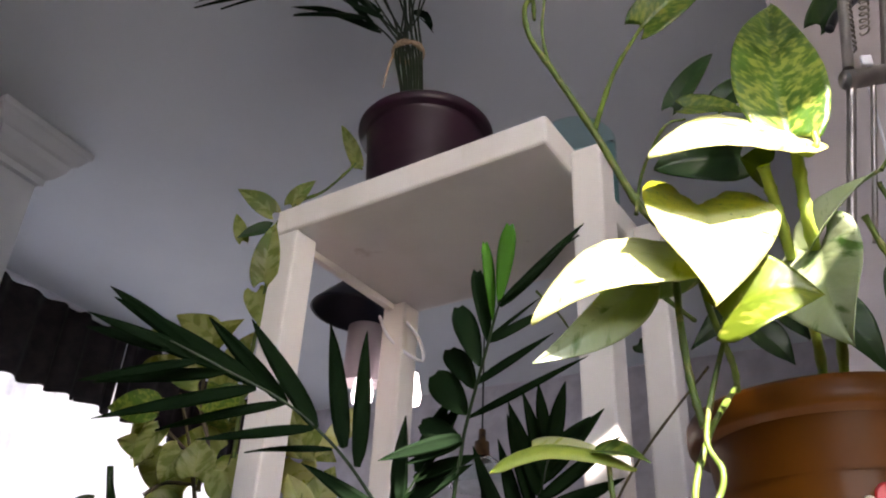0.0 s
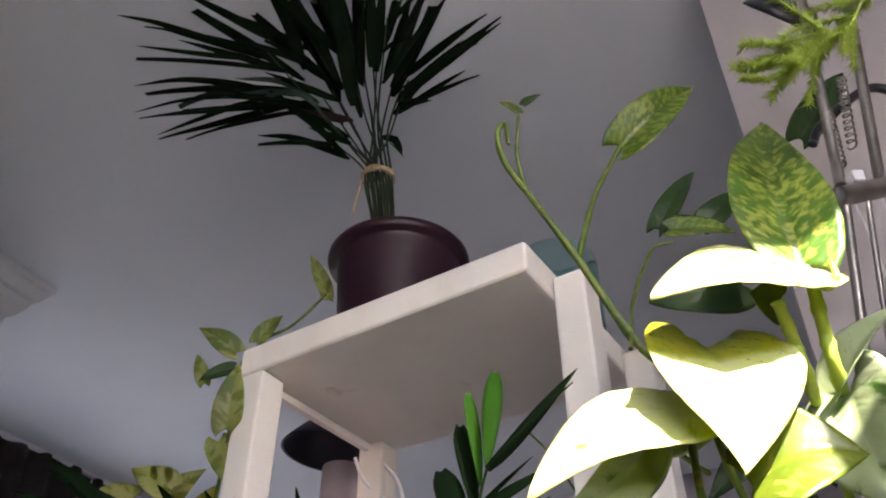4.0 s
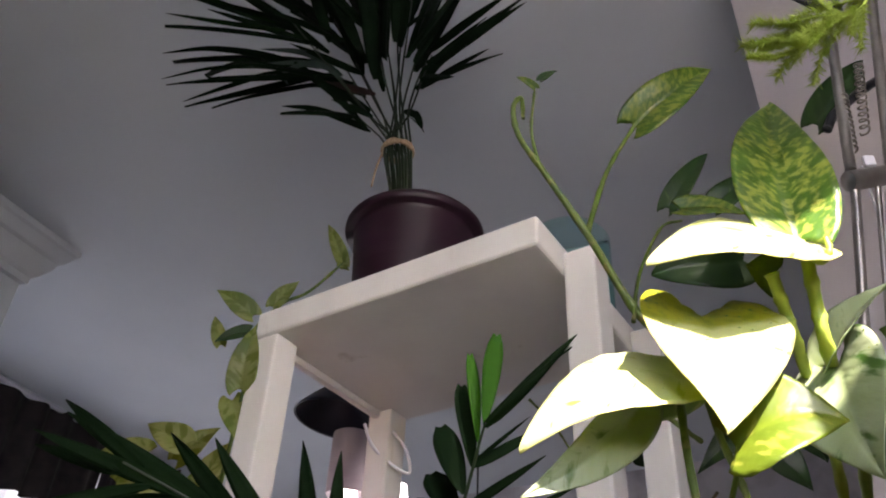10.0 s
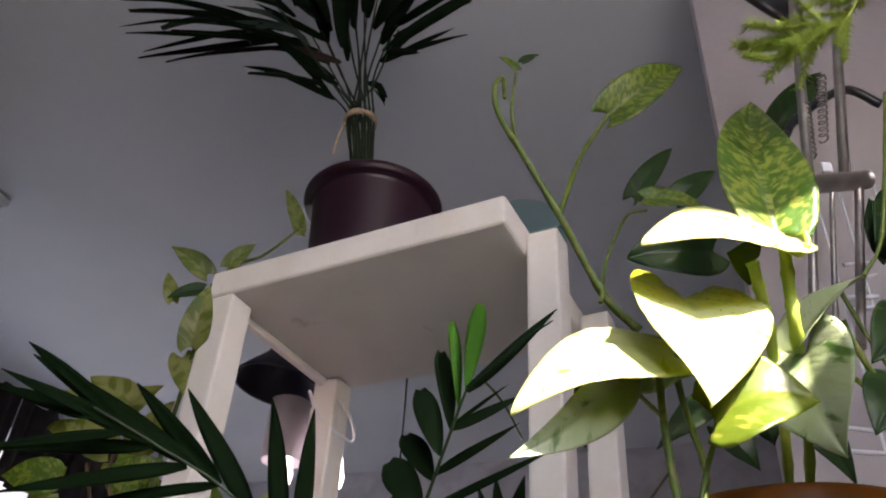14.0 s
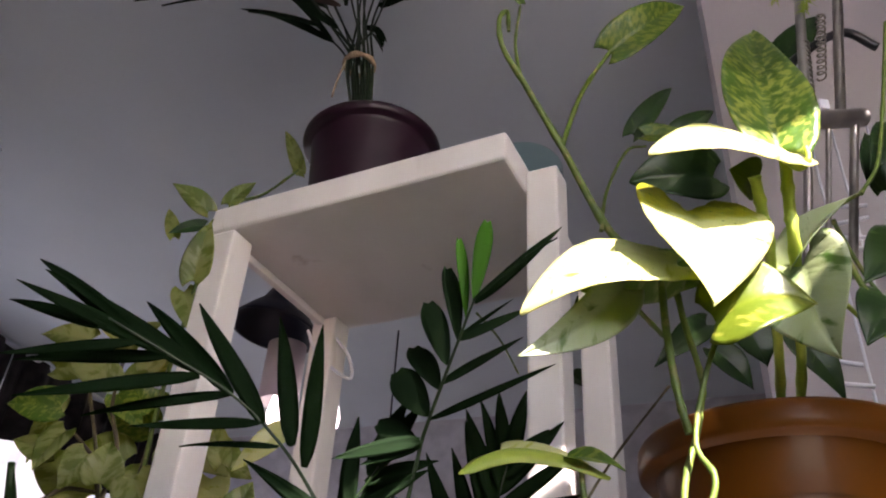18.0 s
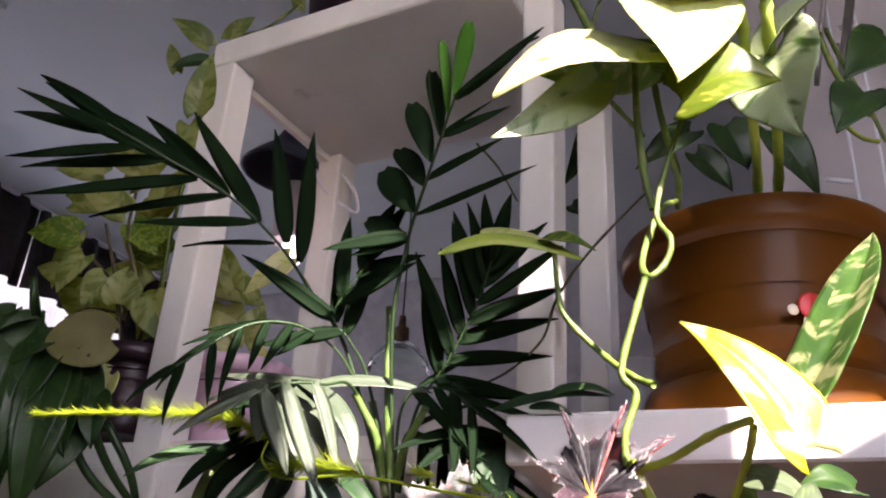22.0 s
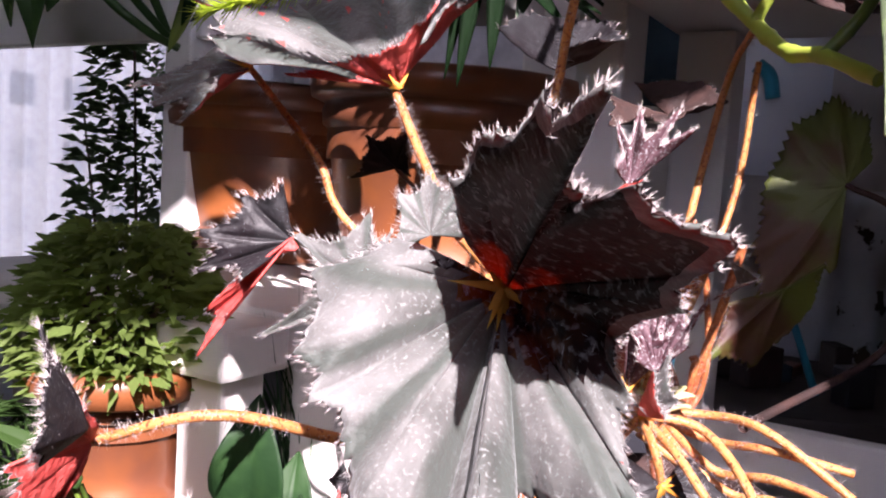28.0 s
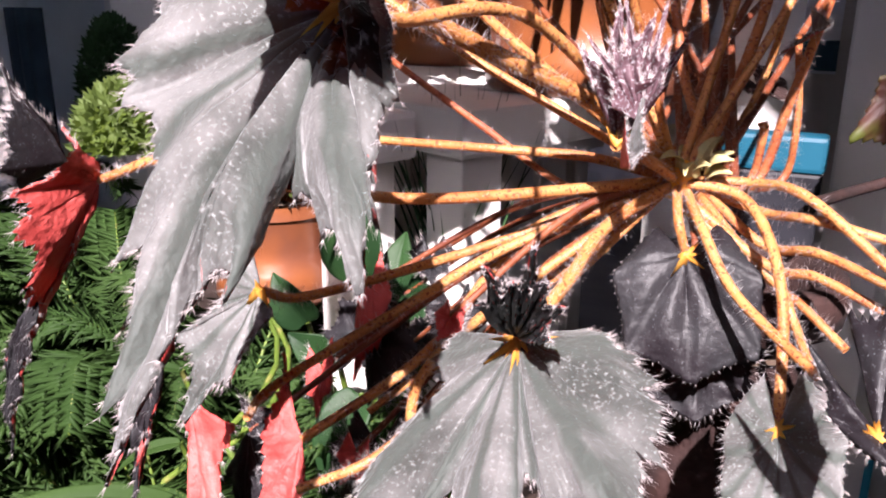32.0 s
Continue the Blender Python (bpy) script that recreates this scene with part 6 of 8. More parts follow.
# its near edge folds down and shows red
lobed_leaf(begonia, (0.141, 0.7, 1.207), [(0.099, 0.685, 1.208), (0.11, 0.69, 1.214), (0.125, 0.69, 1.217), (0.14, 0.685, 1.22), (0.149, 0.685, 1.229), (0.156, 0.69, 1.238)], (0, -0.9, -0.2), BEG_RED, BEG_RED, notch=0.86, cup=0.03, hairs=260, seed=33, heart=True)
stalk(begonia, [CROWN, (0.171, 0.69, 1.15), (0.152, 0.7, 1.18), L1], 0.0028, 0.0022, 110)
L0 = Vector((0.065, 0.74, 1.216))
lobed_leaf(begonia, L0, [(0.056, 0.78, 1.268), (0.043, 0.74, 1.228), (0.013, 0.72, 1.208), (0.028, 0.71, 1.199), (0.042, 0.71, 1.191), (0.06, 0.71, 1.211)], (-0.2, -0.6, 0.7),
           notch=0.7, cup=-0.1, hairs=420, seed=4)
stalk(begonia, [CROWN, (0.129, 0.72, 1.143), (0.1, 0.73, 1.179), L0], 0.0026, 0.002, 90)
# the upright crown leaf
L2 = Vector((0.21, 0.69, 1.264))
_plum = lobed_leaf(begonia, (0.21, 0.69, 1.264), [(0.185, 0.665, 1.253), (0.176, 0.68, 1.278), (0.194, 0.7, 1.289), (0.197, 0.72, 1.319), (0.214, 0.725, 1.301), (0.244, 0.735, 1.334), (0.231, 0.725, 1.307), (0.262, 0.7, 1.302), (0.242, 0.69, 1.284), (0.235, 0.675, 1.268), (0.23, 0.665, 1.249), (0.221, 0.655, 1.23), (0.211, 0.668, 1.255)], (0, -0.85, 0.5),
           notch=0.66, cup=0.12, ridge=0.10, serrate=0.10, hairs=900, seed=5, top=BEG_PU, hair=0.004, label="upright star-shaped plum leaf")
_plum.data.materials.append(BEG_DK)
for _f in _plum.data.polygons:
    if _f.material_index == 0 and _f.center.z > 0.002 and _f.center.length < 0.046 + 0.006 * math.sin(700 * _f.center.x):
        _f.material_index = 2
stalk(begonia, [CROWN, (0.204, 0.72, 1.18), (0.203, 0.705, 1.22), L2], 0.0026, 0.0022, 120)
# the leaf on the left that hangs and shows its red side
LR = Vector((0.067, 0.615, 1.084))
# upper part in near-black, a colour put in for its shade
lobed_leaf(begonia, (0.079, 0.592, 1.096), [(0.073, 0.595, 1.106), (0.075, 0.585, 1.117), (0.072, 0.58, 1.128), (0.077, 0.575, 1.109), (0.077, 0.57, 1.097), (0.073, 0.58, 1.089)], (0, -1, 0), BEG_DK, BEG_DK, notch=0.8, cup=0.08, hairs=420, seed=6, hair=0.005, heart=False)
lobed_leaf(begonia, LR, [(0.066, 0.6, 1.105), (0.071, 0.597, 1.094), (0.057, 0.585, 1.084), (0.055, 0.585, 1.069), (0.051, 0.59, 1.047), (0.018, 0.6, 1), (0.041, 0.6, 1.033), (0.059, 0.607, 1.064)], (0.4, 0.8, 0.1), BEG_RED, BEG_RED, notch=0.88, cup=0.04, ridge=0.08, hairs=300, seed=7, hair=0.005, heart=False)
stalk(begonia, [CROWN, (0.163, 0.66, 1.078), (0.108, 0.62, 1.095), LR], 0.0030, 0.0021, 160)
# the second silvery leaf below the crown
L3 = Vector((0.224, 0.622, 1.05))
lobed_leaf(begonia, L3, [(0.199, 0.632, 1.045), (0.196, 0.623, 1.038), (0.203, 0.613, 1.033), (0.196, 0.603, 1.025), (0.19, 0.587, 1.015), (0.192, 0.573, 1.009), (0.205, 0.564, 1.009), (0.213, 0.566, 1.013), (0.22, 0.584, 1.021), (0.229, 0.566, 1.018), (0.24, 0.562, 1.02), (0.244, 0.57, 1.023), (0.239, 0.587, 1.028), (0.246, 0.582, 1.028), (0.255, 0.566, 1.026), (0.254, 0.579, 1.029), (0.263, 0.573, 1.03), (0.274, 0.573, 1.033), (0.269, 0.587, 1.036), (0.274, 0.591, 1.039), (0.271, 0.607, 1.045), (0.264, 0.612, 1.046), (0.267, 0.616, 1.048), (0.256, 0.625, 1.051), (0.249, 0.63, 1.053), (0.24, 0.633, 1.053)], (0, -0.8, 0.6),
           notch=0.95, cup=-0.04, ridge=0.055, serrate=0.08, hairs=1300, seed=8, veins=4, pleat=6, label="silvery many-lobed leaf with a toothed edge")
stalk(begonia, [CROWN, (0.229, 0.7, 1.066), (0.227, 0.66, 1.057), L3 + Vector((0, 0.002, 0))], 0.0034, 0.0028, 120)
# upper lobes folded forward, near-black in place of their shade
lobed_leaf(begonia, L3 + Vector((0, -0.002, 0.002)), [(0.228, 0.58, 1.08), (0.235, 0.57, 1.095), (0.238, 0.58, 1.088), (0.247, 0.57, 1.102), (0.247, 0.58, 1.09), (0.25, 0.585, 1.082), (0.245, 0.59, 1.07)], (0, -0.7, -0.5), BEG_DK, BEG_RED, notch=0.75, cup=0.06, hairs=360, seed=34, heart=False)
# round dark leaves
L4 = Vector((0.256, 0.715, 1.054))
lobed_leaf(begonia, L4, [(0.265, 0.72, 1.068), (0.285, 0.71, 1.052), (0.288, 0.7, 1.025), (0.265, 0.69, 1.014), (0.24, 0.69, 1.022), (0.231, 0.7, 1.049), (0.243, 0.72, 1.064)], (0, -0.85, 0.5), BEG_DK, BEG_RED,
           notch=0.93, cup=-0.2, serrate=0.02, hairs=200, hair=0.002, seed=9, label="round dark leaf")
stalk(begonia, [CROWN, (0.252, 0.715, 1.068), L4 + Vector((0, 0.001, 0))], 0.0026, 0.0022, 40)
L5 = Vector((0.297, 0.667, 1.015))
lobed_leaf(begonia, L5, [(0.301, 0.68, 1.032), (0.317, 0.66, 1.027), (0.318, 0.64, 1.007), (0.302, 0.63, 0.995), (0.283, 0.64, 1.005), (0.281, 0.66, 1.014), (0.29, 0.68, 1.029)], (0, -0.75, 0.65), BEG, BEG_RED,
           notch=0.9, cup=-0.15, serrate=0.03, hairs=260, hair=0.003, seed=10)
stalk(begonia, [CROWN, (0.274, 0.73, 1.074), (0.291, 0.7, 1.052), L5 + Vector((0, 0.002, 0))], 0.0028, 0.0024, 70)
L6 = Vector((0.319, 0.6, 1.053))
lobed_leaf(begonia, L6, [(0.309, 0.62, 1.076), (0.32, 0.62, 1.084), (0.328, 0.6, 1.066), (0.324, 0.59, 1.05), (0.308, 0.6, 1.056), (0.301, 0.61, 1.07)], (-0.2, -0.8, 0.6), BEG_DK, BEG_RED, notch=0.85, cup=-0.1, hairs=420, seed=11)
# red-backed leaves low on the left
L7 = Vector((0.145, 0.62, 0.997))
lobed_leaf(begonia, L7, [(0.128, 0.63, 1.023), (0.133, 0.61, 1.002), (0.132, 0.6, 0.967), (0.148, 0.6, 0.967), (0.149, 0.61, 0.984)], (0.3, 0.9, 0.2), BEG_RED, BEG_RED, notch=0.85, hairs=200, seed=12, heart=False)
stalk(begonia, [CROWN, (0.192, 0.72, 1.054), (0.175, 0.66, 1.021), L7], 0.0030, 0.0022, 170)
L8 = Vector((0.147, 0.6, 1.06))
lobed_leaf(begonia, L8, [(0.154, 0.6, 1.053), (0.148, 0.585, 1.035), (0.133, 0.58, 1.019), (0.124, 0.59, 1.044), (0.133, 0.6, 1.052), (0.139, 0.61, 1.072)], (-0.1, -0.9, 0.4), notch=0.8, hairs=320, seed=13)
stalk(begonia, [CROWN, (0.175, 0.7, 1.049), (0.139, 0.64, 1.044), L8], 0.0028, 0.0020, 120)
lobed_leaf(begonia, (0.105, 0.61, 1.009), [(0.105, 0.6, 1), (0.113, 0.59, 0.968), (0.125, 0.59, 0.967), (0.127, 0.6, 1.005)], (0.2, 0.9, 0.3), BEG_RED, BEG_RED, notch=0.8, hairs=220, seed=14, heart=False)
lobed_leaf(begonia, (0.11, 0.6, 1.057), [(0.108, 0.61, 1.073), (0.102, 0.6, 1.052), (0.107, 0.59, 1.022), (0.11, 0.58, 0.977), (0.113, 0.59, 1.007), (0.112, 0.6, 1.031)], (-0.6, -0.8, 0.2), BEG_DK, BEG_RED, notch=0.85, hairs=420, seed=15, heart=False, hair=0.005)
L9 = Vector((0.2, 0.6, 1.006))
lobed_leaf(begonia, L9, [(0.201, 0.61, 1.03), (0.213, 0.6, 1.019), (0.22, 0.58, 1.004), (0.2, 0.58, 0.994), (0.184, 0.59, 0.996), (0.187, 0.6, 1.011)], (0, -0.85, 0.5), notch=0.75, hairs=260, seed=16)
stalk(begonia, [CROWN, (0.199, 0.7, 1.039), (0.183, 0.64, 1.022), L9], 0.0028, 0.0022, 80)
stalk(begonia, [CROWN, (0.193, 0.7, 1.054), (0.168, 0.66, 1.039), (0.136, 0.62, 1.017), (0.138, 0.6, 1.014)], 0.0028, 0.0018, 170)
stalk(begonia, [CROWN, (0.197, 0.68, 1.022), (0.173, 0.66, 1.011), (0.155, 0.65, 0.996)], 0.002, 0.0018, 60)
stalk(begonia, [CROWN, (0.184, 0.7, 1.015), (0.182, 0.62, 1.005), (0.157, 0.6, 0.992)], 0.0026, 0.0020, 120)
# upward stalks
stalk(begonia, [CROWN, (0.207, 0.74, 1.068), (0.164, 0.73, 1.095), (0.127, 0.72, 1.121)], 0.0024, 0.0018, 120, REDSTALK)
stalk(begonia, [CROWN, (0.214, 0.73, 1.085), (0.176, 0.72, 1.087), (0.126, 0.68, 1.094)], 0.0030, 0.0022, 120)
stalk(begonia, [CROWN, (0.227, 0.7, 1.108), (0.203, 0.66, 1.128), (0.188, 0.62, 1.144)], 0.0042, 0.0036, 260)
stalk(begonia, [CROWN, (0.255, 0.76, 1.09), (0.268, 0.76, 1.134), (0.272, 0.76, 1.159)], 0.003, 0.0026, 120, REDSTALK)
stalk(begonia, [CROWN, (0.271, 0.78, 1.069), (0.282, 0.78, 1.106), (0.293, 0.78, 1.151)], 0.003, 0.0026, 120, REDSTALK)
stalk(begonia, [CROWN, (0.251, 0.76, 1.088), (0.241, 0.76, 1.119), (0.232, 0.77, 1.155)], 0.003, 0.0026, 80, REDSTALK)
stalk(begonia, [CROWN, (0.279, 0.8, 1.066), (0.285, 0.8, 1.092), (0.281, 0.8, 1.132)], 0.0024, 0.002, 60, REDSTALK)
stalk(begonia, [CROWN, (0.269, 0.77, 1.071), (0.274, 0.77, 1.093), (0.273, 0.77, 1.098)], 0.002, 0.0026, 20, REDSTALK)
# stalks that arch to the right
for k, (a, b, c) in enumerate((((0.274, 0.74, 1.079), (0.295, 0.72, 1.08), (0.327, 0.7, 1.06)), ((0.279, 0.74, 1.068), (0.299, 0.72, 1.072), (0.33, 0.72, 1.066)),
                               ((0.281, 0.74, 1.055), (0.301, 0.72, 1.06), (0.328, 0.7, 1.056)), ((0.284, 0.73, 1.05), (0.302, 0.72, 1.051), (0.327, 0.71, 1.044)),
                               ((0.261, 0.71, 1.068), (0.277, 0.69, 1.051), (0.306, 0.66, 1.039)), ((0.282, 0.74, 1.044), (0.298, 0.73, 1.036), (0.315, 0.72, 1.025)),
                               ((0.287, 0.73, 1.044), (0.295, 0.72, 1.035), (0.303, 0.72, 1.018)))):
    stalk(begonia, [CROWN + Vector((0.004 * (k % 3), 0, -0.004 * (k // 3))), a, b, c], 0.0026, 0.0022, 70, seed=30 + k)
for a, b in (((0.265, 0.8, 1.1), (0.279, 0.8, 1.158)), ((0.285, 0.78, 1.165), (0.292, 0.78, 1.235))):
    stalk(begonia, [CROWN, a, b], 0.0024, 0.0018, 60)
stalk(begonia, [CROWN, (0.273, 0.76, 1.213), (0.277, 0.72, 1.241)], 0.0024, 0.0018, 60)
# young folded leaves at the heart
LY = Vector((0.235, 0.681, 1.10))
lobed_leaf(begonia, LY, [(0.252, 0.68, 1.12), (0.247, 0.68, 1.138), (0.233, 0.69, 1.141), (0.223, 0.68, 1.127), (0.232, 0.67, 1.116)], (0, -0.8, 0.5), YOUNG, YOUNG, notch=0.55, cup=0.35, hairs=340, hair=0.0045, seed=18, label="young folded pink leaf")
lobed_leaf(begonia, LY + Vector((0.004, -0.008, -0.006)), [(0.246, 0.665, 1.119), (0.249, 0.66, 1.103), (0.245, 0.66, 1.097), (0.241, 0.665, 1.112)], (0.3, -0.9, 0.2), BEG, BEG_RED, notch=0.8, hairs=200, seed=19, heart=False)
stalk(begonia, [CROWN, (0.239, 0.7, 1.094), LY], 0.0026, 0.003, 60)
LZ = Vector((0.23, 0.68, 1.175))
lobed_leaf(begonia, LZ, [(0.251, 0.68, 1.192), (0.245, 0.68, 1.198), (0.232, 0.69, 1.198), (0.224, 0.69, 1.193), (0.225, 0.68, 1.176)], (0, -0.8, 0.5), YOUNG, YOUNG, notch=0.5, cup=0.35, hairs=320, hair=0.004, seed=20, label="young pink leaf", heart=False)
stalk(begonia, [CROWN, (0.234, 0.7, 1.142), LZ], 0.002, 0.002, 40)
lobed_leaf(begonia, (0.288, 0.76, 1.134), [(0.277, 0.76, 1.125), (0.281, 0.75, 1.128), (0.294, 0.75, 1.137), (0.286, 0.77, 1.142)], (0, -0.7, 0.7), BEG, BEG_RED, notch=0.6, hairs=200, seed=21, heart=False)
# leaves behind the great one
lobed_leaf(begonia, (0.163, 0.66, 1.153), [(0.178, 0.66, 1.152), (0.173, 0.67, 1.171), (0.158, 0.68, 1.173), (0.149, 0.67, 1.165), (0.151, 0.66, 1.146)], (0, -0.9, 0.4), BEG, BEG_RED, notch=0.75, hairs=260, seed=22, heart=False)
lobed_leaf(begonia, (0.145, 0.64, 1.134), [(0.153, 0.65, 1.153), (0.145, 0.65, 1.159), (0.121, 0.64, 1.151), (0.132, 0.63, 1.138), (0.114, 0.63, 1.117), (0.14, 0.63, 1.122)], (-0.1, -0.9, 0.4), BEG, BEG_RED, notch=0.65, hairs=300, seed=23, heart=False)
lobed_leaf(begonia, (0.095, 0.72, 1.142), [(0.089, 0.72, 1.165), (0.072, 0.72, 1.159), (0.055, 0.71, 1.142), (0.055, 0.71, 1.125), (0.081, 0.7, 1.126)], (0.3, -0.8, 0.3), BEG_DK, BEG_RED, notch=0.75, hairs=360, seed=24, hair=0.005, heart=False)
lobed_leaf(begonia, (0.096, 0.715, 1.144), [(0.101, 0.71, 1.138), (0.079, 0.7, 1.125), (0.065, 0.7, 1.11), (0.062, 0.7, 1.089), (0.075, 0.7, 1.109)], (-0.3, 0.8, 0.3), BEG_RED, BEG_RED, notch=0.85, hairs=200, seed=25, heart=False)
# big round leaves with green and brown undersides, to the side
LBR = Vector((0.391, 0.95, 1.185))
lobed_leaf(begonia, LBR, [(0.409, 0.96, 1.201), (0.408, 0.97, 1.231), (0.385, 0.97, 1.243), (0.355, 0.96, 1.22), (0.339, 0.95, 1.178), (0.333, 0.94, 1.137), (0.338, 0.93, 1.098), (0.387, 0.94, 1.13)], (0.2, 0.9, 0.3), BEG_GRN, BEG_GRN,
           notch=0.94, cup=0.08, ridge=0.025, serrate=0.05, hairs=120, hair=0.003, seed=26, heart=False, label="large round leaf with a green and maroon underside")
lobed_leaf(begonia, (0.354, 0.93, 1.117), [(0.38, 0.94, 1.133), (0.375, 0.94, 1.107), (0.336, 0.92, 1.064), (0.306, 0.91, 1.069), (0.318, 0.92, 1.105)], (0.2, 0.9, 0.3), BEG_GRN, BEG_GRN,
           notch=0.94, cup=0.08, serrate=0.03, hairs=80, hair=0.003, seed=27, heart=False)
stalk(begonia, [CROWN + Vector((0.05, 0.03, -0.01)), (0.41, 0.9, 1.095), (0.413, 0.92, 1.165), LBR], 0.003, 0.0026, 0, BROWN)
lobed_leaf(begonia, (0.263, 0.86, 1.216), [(0.22, 0.85, 1.221), (0.229, 0.83, 1.2), (0.259, 0.82, 1.202), (0.292, 0.84, 1.217), (0.283, 0.88, 1.232), (0.246, 0.9, 1.232)], (0, -0.2, 1), BROWN, BROWN, notch=0.8, hairs=60, seed=28, heart=False, label="shrivelled brown leaf")
lobed_leaf(begonia, (0.2, 0.82, 1.232), [(0.169, 0.8, 1.242), (0.199, 0.86, 1.261), (0.226, 0.86, 1.26), (0.232, 0.81, 1.242), (0.203, 0.78, 1.231)], (0, -0.3, 1), BEG_DK, BROWN, notch=0.85, hairs=120, seed=29, heart=False)
lobed_leaf(begonia, (0.352, 0.86, 1.276), [(0.3, 0.85, 1.284), (0.332, 0.88, 1.297), (0.379, 0.88, 1.288), (0.371, 0.85, 1.271), (0.341, 0.83, 1.271)], (0, -0.3, 1), BROWN, BROWN, notch=0.8, hairs=60, seed=31, heart=False)

# the dense sheaf of stalks behind the crown
for k in range(9):
    a, b, c = (CROWN + Vector((-0.012 + 0.004 * k, 0.012, 0)), CROWN.lerp(Vector((0.234, 0.8, 1.121)), 0.5) + Vector((-0.016 + 0.0045 * k, 0.01, 0)), Vector((0.227, 0.82, 1.16)) + Vector((-0.035 + 0.010 * ((k * 4) % 9), 0.02 * (k % 3), 0)))
    stalk(begonia, [a, b, c], 0.0025, 0.0021, 60, DARKSTALK, seed=70 + k)

crown = put("crown_knob", lathe("crown_knob", [(0, -0.008), (0.004, -0.007), (0.006, -0.002), (0.005, 0.002), (0.006, 0.005), (0.004, 0.008), (0, 0.009)], HEART, 18, 0.12), begonia, Matrix.Translation(CROWN) @ Matrix.Rotation(radians(20), 4, "Y"), "pale yellow knobbly crown")

# more stalks of the sheaf, and shrivelled dark leaves behind it
for k in (0, 2, 4, 5, 7, 9):
    a = CROWN + Vector((-0.014 + 0.0035 * k, 0.016, -0.002))
    c = Vector((0.203, 0.86, 1.156)) + Vector((-0.03 + 0.013 * ((k * 7) % 10), 0.015 * (k % 4), 0))
    stalk(begonia, [a, a.lerp(c, 0.5) + Vector((0.006 * ((k % 3) - 1), 0.012, 0)), c], 0.0025, 0.0021, 50, DARKSTALK if k % 2 else REDSTALK, seed=90 + k)
lobed_leaf(begonia, (0.261, 0.86, 1.104), [(0.239, 0.86, 1.115), (0.243, 0.85, 1.104), (0.261, 0.84, 1.1), (0.279, 0.85, 1.095), (0.274, 0.87, 1.104), (0.255, 0.88, 1.113)], (0, -0.7, 0.7), BROWN, BROWN, notch=0.88, hairs=60, seed=61, heart=False, label="shrivelled dark brown leaf")

lobed_leaf(begonia, (0.102, 0.9, 1.177), [(0.072, 0.9, 1.167), (0.08, 0.9, 1.181), (0.079, 0.91, 1.197), (0.095, 0.91, 1.196), (0.109, 0.91, 1.203), (0.11, 0.9, 1.184), (0.113, 0.9, 1.171)], (0, -0.9, 0.3), BROWN, BROWN, notch=0.8, hairs=60, seed=62, heart=False, label="shrivelled dark brown leaf")
stalk(begonia, [CROWN + Vector((0, 0.02, 0)), (0.157, 0.82, 1.142), (0.101, 0.905, 1.177)], 0.0022, 0.0018, 30, DARKSTALK)

